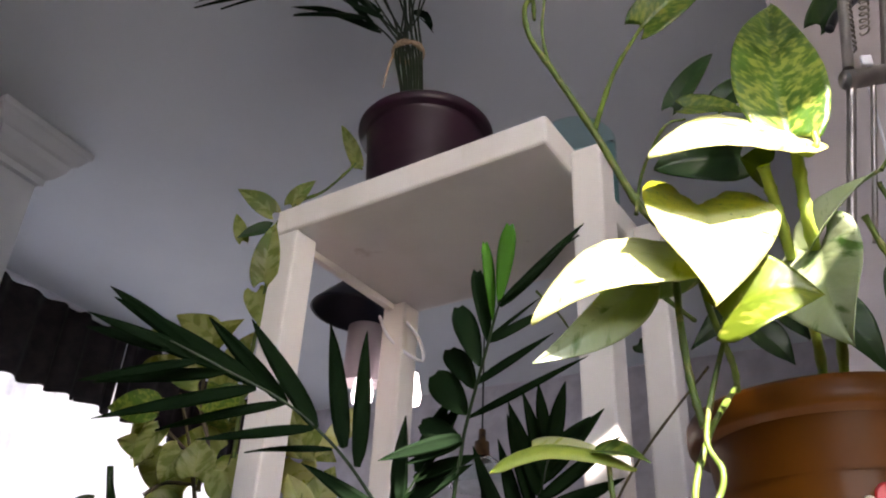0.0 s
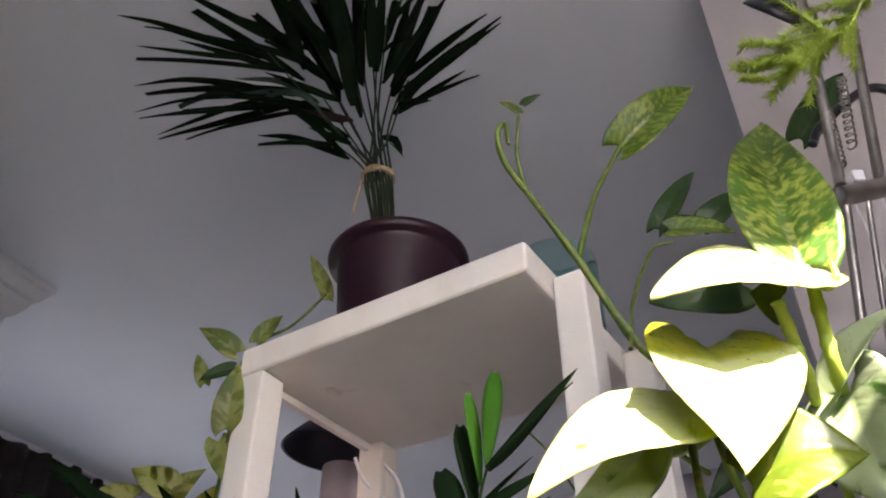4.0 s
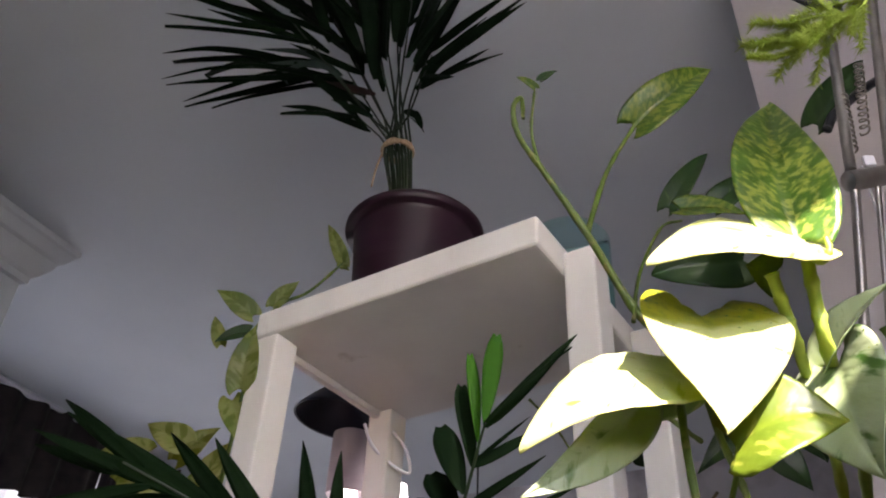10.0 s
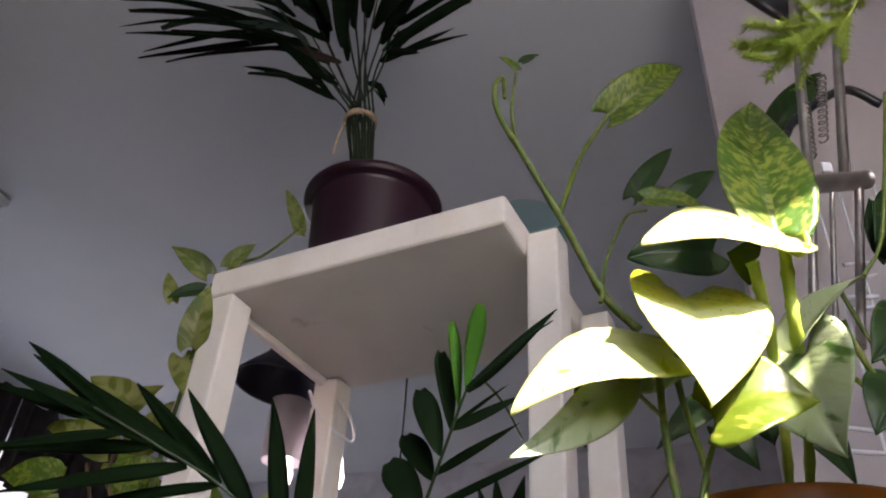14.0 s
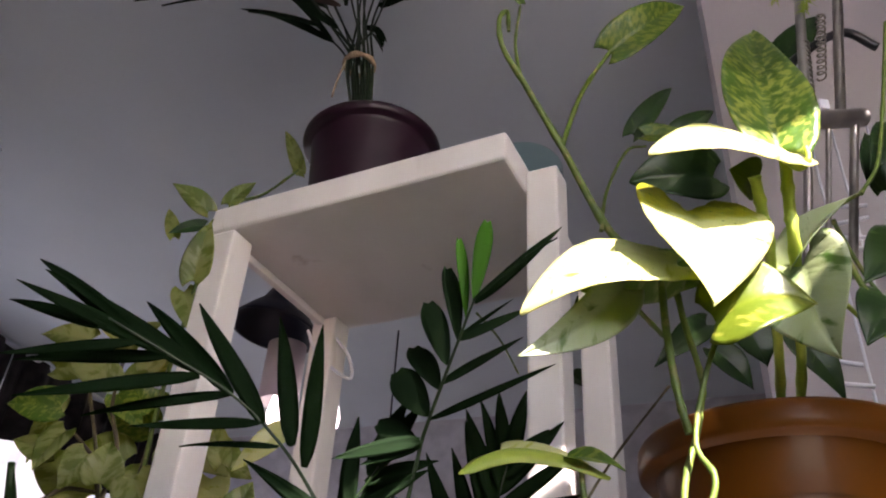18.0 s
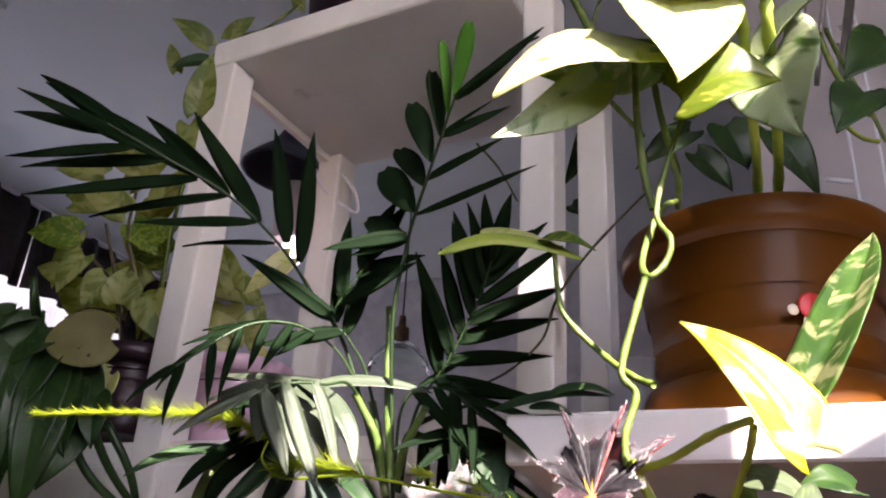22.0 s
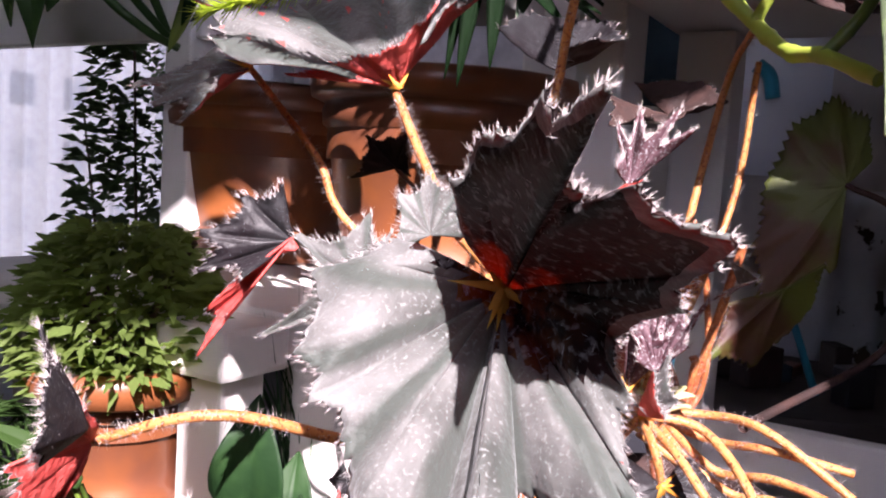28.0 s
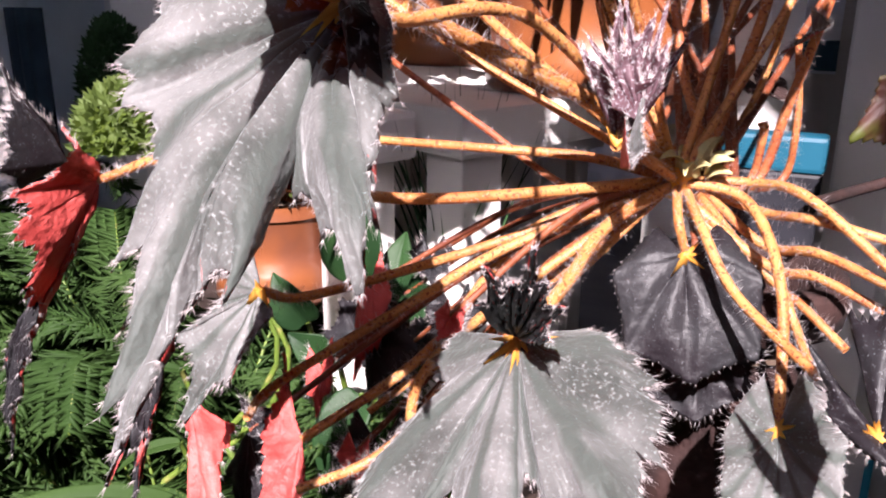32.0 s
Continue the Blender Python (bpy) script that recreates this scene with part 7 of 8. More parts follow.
# the undergrowth below the crown: leaves coloured dark for the shade there, red backs and a few green blades
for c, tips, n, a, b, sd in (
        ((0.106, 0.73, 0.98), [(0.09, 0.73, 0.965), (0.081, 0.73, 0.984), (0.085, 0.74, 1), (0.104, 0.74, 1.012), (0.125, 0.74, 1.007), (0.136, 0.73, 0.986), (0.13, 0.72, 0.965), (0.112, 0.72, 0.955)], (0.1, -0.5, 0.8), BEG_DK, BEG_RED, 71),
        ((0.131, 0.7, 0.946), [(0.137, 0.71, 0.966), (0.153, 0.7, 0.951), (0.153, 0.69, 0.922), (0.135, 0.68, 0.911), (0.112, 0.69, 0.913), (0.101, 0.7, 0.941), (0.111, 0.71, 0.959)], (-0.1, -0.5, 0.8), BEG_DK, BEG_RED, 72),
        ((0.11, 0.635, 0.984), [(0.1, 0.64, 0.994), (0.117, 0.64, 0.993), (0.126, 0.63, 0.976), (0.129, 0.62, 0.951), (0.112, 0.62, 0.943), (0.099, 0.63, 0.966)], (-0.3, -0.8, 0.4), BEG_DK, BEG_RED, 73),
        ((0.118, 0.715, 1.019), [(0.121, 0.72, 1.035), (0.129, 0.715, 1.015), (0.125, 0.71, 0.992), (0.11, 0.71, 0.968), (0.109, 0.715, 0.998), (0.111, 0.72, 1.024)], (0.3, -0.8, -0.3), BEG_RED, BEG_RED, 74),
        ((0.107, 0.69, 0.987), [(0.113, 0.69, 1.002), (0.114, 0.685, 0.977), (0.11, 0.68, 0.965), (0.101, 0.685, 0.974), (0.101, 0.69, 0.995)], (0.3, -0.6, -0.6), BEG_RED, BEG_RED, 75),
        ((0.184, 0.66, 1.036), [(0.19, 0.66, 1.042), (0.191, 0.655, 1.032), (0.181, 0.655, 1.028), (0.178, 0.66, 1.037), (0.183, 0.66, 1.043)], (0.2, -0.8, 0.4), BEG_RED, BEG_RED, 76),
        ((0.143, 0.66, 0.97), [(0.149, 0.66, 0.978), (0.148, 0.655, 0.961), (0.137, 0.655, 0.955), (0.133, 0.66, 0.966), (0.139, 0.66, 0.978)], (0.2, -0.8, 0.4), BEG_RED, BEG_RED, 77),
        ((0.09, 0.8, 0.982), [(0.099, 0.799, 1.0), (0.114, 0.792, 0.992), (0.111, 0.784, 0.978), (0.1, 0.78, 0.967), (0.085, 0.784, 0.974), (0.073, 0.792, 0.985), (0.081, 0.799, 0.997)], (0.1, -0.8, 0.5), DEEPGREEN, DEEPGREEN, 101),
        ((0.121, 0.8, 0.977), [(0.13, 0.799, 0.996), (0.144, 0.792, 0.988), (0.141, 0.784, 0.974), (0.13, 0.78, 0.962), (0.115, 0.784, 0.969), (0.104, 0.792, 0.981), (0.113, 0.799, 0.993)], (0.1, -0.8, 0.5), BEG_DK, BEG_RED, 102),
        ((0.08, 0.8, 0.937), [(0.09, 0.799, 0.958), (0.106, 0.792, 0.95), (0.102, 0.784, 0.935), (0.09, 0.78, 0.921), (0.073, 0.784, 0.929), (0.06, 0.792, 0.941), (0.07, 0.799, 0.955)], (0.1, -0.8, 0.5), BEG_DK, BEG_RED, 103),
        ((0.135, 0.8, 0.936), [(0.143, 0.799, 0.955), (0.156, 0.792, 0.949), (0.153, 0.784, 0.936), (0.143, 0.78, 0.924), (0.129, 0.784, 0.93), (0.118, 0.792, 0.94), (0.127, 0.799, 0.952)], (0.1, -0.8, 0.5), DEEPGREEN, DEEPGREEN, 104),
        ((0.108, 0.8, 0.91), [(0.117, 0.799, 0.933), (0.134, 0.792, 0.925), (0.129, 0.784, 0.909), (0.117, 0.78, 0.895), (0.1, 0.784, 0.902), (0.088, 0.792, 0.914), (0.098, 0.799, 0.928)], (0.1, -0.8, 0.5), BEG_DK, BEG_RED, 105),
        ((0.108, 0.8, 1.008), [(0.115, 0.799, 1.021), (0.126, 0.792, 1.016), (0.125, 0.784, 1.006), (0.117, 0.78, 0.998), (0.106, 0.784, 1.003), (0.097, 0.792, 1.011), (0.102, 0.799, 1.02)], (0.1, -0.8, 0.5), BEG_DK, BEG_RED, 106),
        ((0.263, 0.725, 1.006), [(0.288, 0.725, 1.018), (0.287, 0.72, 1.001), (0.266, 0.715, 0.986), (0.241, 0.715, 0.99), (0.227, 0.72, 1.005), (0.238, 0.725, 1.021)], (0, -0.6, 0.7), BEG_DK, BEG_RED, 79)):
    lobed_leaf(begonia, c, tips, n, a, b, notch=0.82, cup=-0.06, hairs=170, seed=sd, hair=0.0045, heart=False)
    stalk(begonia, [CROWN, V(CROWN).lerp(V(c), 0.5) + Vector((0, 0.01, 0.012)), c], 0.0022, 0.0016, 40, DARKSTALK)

# pale papery scales round the crown, and the broad woolly young leaf above it
for k in range(11):
    g = 0.6 * k
    way = Vector((math.cos(g), math.sin(g) * 0.8 - 0.25, 0.25 + 0.5 * ((k * 3) % 4) / 3)).normalized()
    at = CROWN + Vector((0.008 * math.cos(g) + 0.004, 0.006 * math.sin(g), 0.003 + 0.0012 * (k % 4)))
    heart_leaf(begonia, at, at + way * (0.009 + 0.003 * (k % 3)), 0.007, (0.1 * math.cos(g), -0.6, 0.7), top=CROWNSCALE, under=CROWNSCALE, bend=0.35, fold=0.3, name="scale")
lobed_leaf(begonia, (0.244, 0.672, 1.11), [(0.236, 0.67, 1.112), (0.225, 0.675, 1.134), (0.232, 0.68, 1.131), (0.234, 0.685, 1.147), (0.243, 0.68, 1.136), (0.248, 0.685, 1.145), (0.251, 0.675, 1.132), (0.259, 0.672, 1.137), (0.252, 0.668, 1.119)], (0.1, -0.8, 0.4),
           YOUNG, YOUNG, notch=0.6, cup=0.22, hairs=340, hair=0.0045, seed=81, heart=False, label="young woolly pink leaf")

# the curled grey margin that trails below the red-backed leaf
lobed_leaf(begonia, (0.041, 0.598, 1.036), [(0.046, 0.6, 1.044), (0.039, 0.6, 1.017), (0.03, 0.6, 0.996), (0.015, 0.602, 0.965), (0.02, 0.6, 0.994), (0.033, 0.598, 1.025)], (-0.3, -0.9, 0.2), BEG_DK, BEG_RED, notch=0.85, cup=0.05, hairs=260, seed=91, hair=0.005, heart=False)

# ---- things behind ----
def leafy(name, at, label, category, n, spread, leaf_len, leaf_w, top, rng, stems=5, up=0.5):
    """A bush of stems with many small leaves."""
    ob = thing(name, at, label, category)
    base = Vector(at)
    for k in range(stems):
        a = k * 2.4
        e = base + Vector((spread[0] * math.cos(a) * 0.7, spread[1] * math.sin(a) * 0.7, spread[2] * rng.uniform(0.6, 1.0)))
        line = [base, base.lerp(e, 0.5) + Vector((0, 0, 0.1 * spread[2])), e]
        put("stem", tube("stem", line, 0.004, 0.002, DRYVINE, 6, 6), ob)
    verts, faces, index = [], [], []
    for _ in range(n):
        a, q, h = rng.uniform(0, math.tau), math.sqrt(rng.random()), rng.random()
        w = (0.45 + 0.55 * math.sin(math.pi * min(1, 0.15 + h * 0.85)))
        p = base + Vector((spread[0] * q * w * math.cos(a), spread[1] * q * w * math.sin(a), spread[2] * (0.08 + 0.95 * h)))
        d = Vector((math.cos(a) + rng.uniform(-.6, .6), math.sin(a) + rng.uniform(-.6, .6), rng.uniform(-0.5, up))).normalized()
        z = Vector((rng.uniform(-.5, .5), -0.7, 0.8))
        y = z.cross(d).normalized()
        ln, wd = leaf_len * rng.uniform(0.6, 1.3), leaf_w * rng.uniform(0.6, 1.2)
        z = d.cross(y)
        o = len(verts)
        verts += [p, p + d * ln * 0.4 + y * wd / 2 + z * ln * 0.06, p + d * ln - z * ln * 0.1, p + d * ln * 0.4 - y * wd / 2 + z * ln * 0.06, p + d * ln * 0.45 - z * 0.01 * ln]
        faces += [(o, o + 4, o + 1), (o + 1, o + 4, o + 2), (o + 2, o + 4, o + 3), (o + 3, o + 4, o)]
    cr = put("foliage", mesh_of("foliage", verts, faces, [top]), ob)
    cr["kind"] = "stuff"
    return ob


rng = random.Random(77)
# two brown pots behind the begonia, each on its own white stand
for at, r in ((Vector((-0.161, 1.33, 1.238)) + Vector((0.03, 0, 0)), 0.135), (Vector((0.09, 1.13, 1.2)) + Vector((0.014, 0, 0)), 0.125)):
    plant_pot("brown_pot", Vector((at.x, at.y, 1.068)), r, 0.192, CLAY, "brown terracotta plastic pot on a white shelf", foot=0.74, collar=0.24)


def low_stand(name, u0, u1, v0, v1, z, label, legs=(0.03, 0.03), t=0.036, w=0.042, material=None):
    ob = thing(name, room((u0 + u1) / 2, (v0 + v1) / 2), label, "shelf")
    put("board", box("board", (u1 - u0, v1 - v0, t), material or WHITE, 0.004), ob, Matrix.Translation(room((u0 + u1) / 2, (v0 + v1) / 2, z - t / 2)) @ Matrix.Rotation(radians(-23), 4, "Z"))
    for u in (u0 + legs[0], u1 - legs[0]):
        for v in (v0 + legs[1], v1 - legs[1]):
            put("leg", box("leg", (w, w, z - t), material or WHITE, 0.003), ob, Matrix.Translation(room(u, v, (z - t) / 2)) @ Matrix.Rotation(radians(-23), 4, "Z"))
    return ob


low_stand("white_shelf", -0.60, -0.31, 0.89, 1.24, 1.067, "white shelf that carries a brown pot")
low_stand("pot_stand", -0.76, -0.61, 1.06, 1.27, 1.067, "small cream stand that carries a brown pot", (0.03, 0.03), 0.03, 0.03, CREAMWOOD)
low_stand("low_bench", -1.5, -0.2, 0.70, 1.30, 0.62, "low dark wooden bench with ferns and pots", material=DARKWOOD)
post = thing("white_post", (-0.03, 0.925, 0), "white wooden post with a square cap", "post")
put("shaft", box("shaft", (0.042, 0.042, 1.028), WHITE, 0.003), post, Matrix.Translation((-0.02, 0.93, 0.514)) @ Matrix.Rotation(radians(-23), 4, "Z"))
put("cap", box("cap", (0.066, 0.066, 0.036), WHITE, 0.005), post, Matrix.Translation((-0.02, 0.93, 1.046)) @ Matrix.Rotation(radians(-23), 4, "Z"))

# pale pothos that trails over the stand
trail = thing("trailing_pothos", (-0.239, 1.32, 1.517), "pale variegated pothos trailing up the stand", "pothos plant")
def tstem(pts, r0=0.003, r1=0.002, m=None):
    return put("vine", tube("vine", pts, r0, r1, m or VINE, 7, 7, 0.25), trail)


tstem([(-0.262, 1.33, 1.588), (-0.263, 1.32, 1.692), (-0.245, 1.28, 1.798), (-0.236, 1.26, 1.872), (-0.242, 1.26, 1.947), (-0.209, 1.27, 2.011), (-0.177, 1.3, 2.056), (-0.137, 1.33, 2.133)], 0.0035, 0.0022)
for b, t, w, mm in (((-0.238, 1.25, 1.855), (-0.231, 1.24, 1.953), 0.06, PALEPOTH), ((-0.245, 1.26, 1.984), (-0.306, 1.25, 2.024), 0.05, PALEPOTH), ((-0.244, 1.26, 1.957), (-0.291, 1.25, 1.932), 0.035, DARKPOTH),
                    ((-0.221, 1.27, 2.007), (-0.186, 1.27, 2.055), 0.04, PALEPOTH), ((-0.135, 1.33, 2.133), (-0.172, 1.331, 2.219), 0.035, PALEPOTH), ((-0.142, 1.33, 2.132), (-0.124, 1.33, 2.119), 0.02, PALEPOTH),
                    ((-0.253, 1.27, 1.848), (-0.22, 1.26, 1.77), 0.055, PALEPOTH), ((-0.285, 1.26, 1.933), (-0.304, 1.26, 1.983), 0.03, PALEPOTH)):
    heart_leaf(trail, b, t, w, (0.1, -1, 0.1), mm, POTHOS_B)
lush = thing("pale_pothos", (-0.282, 1.33, 1.533), "pale yellow-green variegated pothos with brown stems", "pothos plant")
for b, t, w, mm in (((-0.383, 1.3, 1.674), (-0.455, 1.3, 1.672), 0.07, POTHOS), ((-0.367, 1.3, 1.641), (-0.393, 1.3, 1.584), 0.06, PALEPOTH), ((-0.341, 1.34, 1.731), (-0.416, 1.34, 1.771), 0.07, PALEPOTH),
                    ((-0.397, 1.36, 1.803), (-0.473, 1.36, 1.807), 0.07, PALEPOTH), ((-0.342, 1.36, 1.817), (-0.41, 1.36, 1.851), 0.07, PALEPOTH), ((-0.329, 1.34, 1.714), (-0.278, 1.33, 1.661), 0.06, POTHOS),
                    ((-0.33, 1.3, 1.612), (-0.353, 1.3, 1.563), 0.07, PALEPOTH), ((-0.264, 1.3, 1.585), (-0.228, 1.3, 1.519), 0.085, PALEPOTH), ((-0.305, 1.3, 1.574), (-0.304, 1.3, 1.63), 0.075, PALEPOTH),
                    ((-0.301, 1.35, 1.758), (-0.273, 1.35, 1.817), 0.06, PALEPOTH), ((-0.305, 1.35, 1.703), (-0.261, 1.35, 1.724), 0.06, POTHOS), ((-0.395, 1.35, 1.627), (-0.453, 1.35, 1.64), 0.05, PALEPOTH),
                    ((-0.32, 1.29, 1.514), (-0.381, 1.28, 1.519), 0.10, PALEPOTH), ((-0.095, 1.36, 1.686), (-0.154, 1.36, 1.622), 0.05, LIME), ((-0.179, 1.4, 1.645), (-0.214, 1.4, 1.724), 0.05, PALEPOTH),
                    ((-0.148, 1.38, 1.557), (-0.126, 1.38, 1.616), 0.07, PALEPOTH), ((-0.162, 1.38, 1.548), (-0.195, 1.38, 1.603), 0.06, LIME), ((-0.126, 1.36, 1.537), (-0.099, 1.35, 1.498), 0.05, LIME),
                    ((-0.286, 1.28, 1.47), (-0.289, 1.28, 1.425), 0.04, LIME), ((-0.283, 1.3, 1.459), (-0.319, 1.3, 1.492), 0.04, LIME)):
    heart_leaf(lush, b, t, w, (0.1 * rng.uniform(-3, 3), -1, 0.1 * rng.uniform(-3, 4)), mm, PALEPOTH, rng=rng, bend=rng.uniform(0.03, 0.16))
for b, t, w, mm in (((-0.314, 1.4, 1.636), (-0.394, 1.4, 1.648), 0.10, PALEPOTH), ((-0.257, 1.4, 1.614), (-0.299, 1.38, 1.547), 0.12, PALEPOTH), ((-0.353, 1.4, 1.583), (-0.451, 1.42, 1.652), 0.09, PALEPOTH), ((-0.349, 1.36, 1.53), (-0.401, 1.34, 1.505), 0.10, PALEPOTH),
                    ((-0.42, 1.38, 1.708), (-0.439, 1.38, 1.619), 0.06, PALEPOTH), ((-0.327, 1.4, 1.743), (-0.29, 1.42, 1.825), 0.08, PALEPOTH), ((-0.297, 1.42, 1.699), (-0.372, 1.42, 1.731), 0.09, POTHOS), ((-0.453, 1.4, 1.772), (-0.378, 1.42, 1.788), 0.06, PALEPOTH),
                    ((-0.265, 1.42, 1.665), (-0.218, 1.42, 1.599), 0.07, PALEPOTH), ((-0.376, 1.42, 1.818), (-0.318, 1.42, 1.874), 0.06, PALEPOTH), ((-0.237, 1.5, 1.699), (-0.15, 1.5, 1.658), 0.10, PALEPOTH), ((-0.211, 1.5, 1.654), (-0.199, 1.48, 1.568), 0.09, LIME)):
    heart_leaf(lush, b, t, w, (0.1 * rng.uniform(-3, 3), -1, 0.1 * rng.uniform(-3, 4)), mm, PALEPOTH, rng=rng, bend=rng.uniform(0.03, 0.16))
for pts in ([(-0.278, 1.33, 1.46), (-0.307, 1.33, 1.546), (-0.331, 1.33, 1.624), (-0.363, 1.33, 1.707)], [(-0.285, 1.33, 1.503), (-0.271, 1.34, 1.599), (-0.271, 1.35, 1.679)], [(-0.307, 1.33, 1.562), (-0.304, 1.33, 1.626), (-0.328, 1.33, 1.692), (-0.338, 1.35, 1.774)],
            [(-0.37, 1.3, 1.547), (-0.35, 1.31, 1.567), (-0.314, 1.32, 1.569)], [(-0.332, 1.33, 1.616), (-0.36, 1.3, 1.642)]):
    put("vine", tube("vine", pts, 0.0035, 0.0022, DRYVINE, 7, 7, 0.25), lush)
_pp = Vector((-0.281, 1.34, 1.455))
plant_pot("dark_pot", Vector((_pp.x, _pp.y, 1.40)), 0.06, 0.12, PLUM, "small dark pot behind the stand", foot=0.8)
# pink pot
_pk = Vector((-0.143, 1.36, 1.49))
plant_pot("pink_pot", Vector((_pk.x, _pk.y, 1.385)), 0.075, 0.13, PINK, "pale pink flower pot with soil", foot=0.75)
up = thing("upper_shelf", (-0.2, 1.4, 0), "white shelf board across the stand legs", "shelf")
put("shelf_board", box("upper_board", (1.15, 0.24, 0.03), WHITE, 0.004), up, Matrix.Translation((-0.40, 1.46, 1.369)) @ Matrix.Rotation(radians(-23), 4, "Z"))
put("apron", box("apron", (1.15, 0.02, 0.05), WHITE, 0.003), up, Matrix.Translation((-0.445, 1.354, 1.329)) @ Matrix.Rotation(radians(-23), 4, "Z"))
for q in (-0.53,):
    put("bracket", box("bracket", (0.03, 0.22, 1.353), WHITE, 0.003), up, Matrix.Translation((-0.40 + CU * q, 1.46 - SU * q, 0.677)) @ Matrix.Rotation(radians(-23), 4, "Z"))

# dark hanging plant
dark = thing("dark_hanging_plant", (-0.284, 1.1, 1.412), "dark green drooping houseplant beside the window", "houseplant")
for b, t, w in (((-0.32, 1.1, 1.475), (-0.319, 1.08, 1.34), 0.06), ((-0.281, 1.1, 1.431), (-0.274, 1.08, 1.273), 0.065), ((-0.265, 1.12, 1.432), (-0.22, 1.1, 1.354), 0.07), ((-0.344, 1.12, 1.488), (-0.383, 1.1, 1.427), 0.06),
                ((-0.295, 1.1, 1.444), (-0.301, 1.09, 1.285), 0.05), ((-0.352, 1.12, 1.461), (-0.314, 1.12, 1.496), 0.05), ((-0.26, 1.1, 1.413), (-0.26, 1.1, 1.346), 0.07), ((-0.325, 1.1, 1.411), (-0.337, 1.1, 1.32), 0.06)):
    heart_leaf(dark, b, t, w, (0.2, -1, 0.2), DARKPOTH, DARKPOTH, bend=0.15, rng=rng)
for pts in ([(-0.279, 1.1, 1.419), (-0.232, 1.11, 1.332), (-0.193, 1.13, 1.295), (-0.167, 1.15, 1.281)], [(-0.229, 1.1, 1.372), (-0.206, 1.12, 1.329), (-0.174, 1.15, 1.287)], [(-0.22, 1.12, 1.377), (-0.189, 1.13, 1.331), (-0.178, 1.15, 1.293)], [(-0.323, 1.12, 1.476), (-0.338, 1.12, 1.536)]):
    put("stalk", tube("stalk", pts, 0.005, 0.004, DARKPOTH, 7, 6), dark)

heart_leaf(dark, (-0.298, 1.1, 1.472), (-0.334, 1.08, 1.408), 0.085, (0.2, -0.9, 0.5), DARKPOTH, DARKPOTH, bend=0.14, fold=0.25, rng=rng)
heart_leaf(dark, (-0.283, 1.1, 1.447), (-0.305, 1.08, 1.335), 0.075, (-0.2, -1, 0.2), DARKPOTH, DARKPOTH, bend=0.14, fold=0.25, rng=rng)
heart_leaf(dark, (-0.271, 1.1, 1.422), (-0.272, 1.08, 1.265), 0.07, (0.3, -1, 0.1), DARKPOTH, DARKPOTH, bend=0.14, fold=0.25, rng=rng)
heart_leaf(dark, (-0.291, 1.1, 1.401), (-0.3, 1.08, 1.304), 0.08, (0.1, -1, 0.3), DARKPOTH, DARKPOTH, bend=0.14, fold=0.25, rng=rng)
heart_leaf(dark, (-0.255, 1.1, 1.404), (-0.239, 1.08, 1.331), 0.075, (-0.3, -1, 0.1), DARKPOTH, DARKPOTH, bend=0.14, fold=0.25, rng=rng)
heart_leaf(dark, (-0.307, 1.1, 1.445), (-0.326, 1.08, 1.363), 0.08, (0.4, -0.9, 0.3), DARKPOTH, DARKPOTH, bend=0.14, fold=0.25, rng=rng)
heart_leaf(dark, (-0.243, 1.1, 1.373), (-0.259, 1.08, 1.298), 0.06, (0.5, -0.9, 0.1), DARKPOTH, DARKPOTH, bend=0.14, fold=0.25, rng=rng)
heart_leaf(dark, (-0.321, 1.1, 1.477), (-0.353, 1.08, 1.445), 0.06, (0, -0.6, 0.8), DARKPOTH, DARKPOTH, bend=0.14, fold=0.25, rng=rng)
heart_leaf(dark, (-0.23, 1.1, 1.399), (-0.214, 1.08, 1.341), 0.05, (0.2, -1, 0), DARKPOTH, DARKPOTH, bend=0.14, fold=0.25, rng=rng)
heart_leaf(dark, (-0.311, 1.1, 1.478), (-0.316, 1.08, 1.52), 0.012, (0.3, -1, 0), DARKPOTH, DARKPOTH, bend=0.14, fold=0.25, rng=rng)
heart_leaf(dark, (-0.223, 1.09, 1.46), (-0.287, 1.08, 1.447), 0.085, (0.1, -1, 0.1), BEIGELEAF, BEIGELEAF, bend=0.05, fold=0.1, full=0.6, label="faded beige leaf with dark spots")

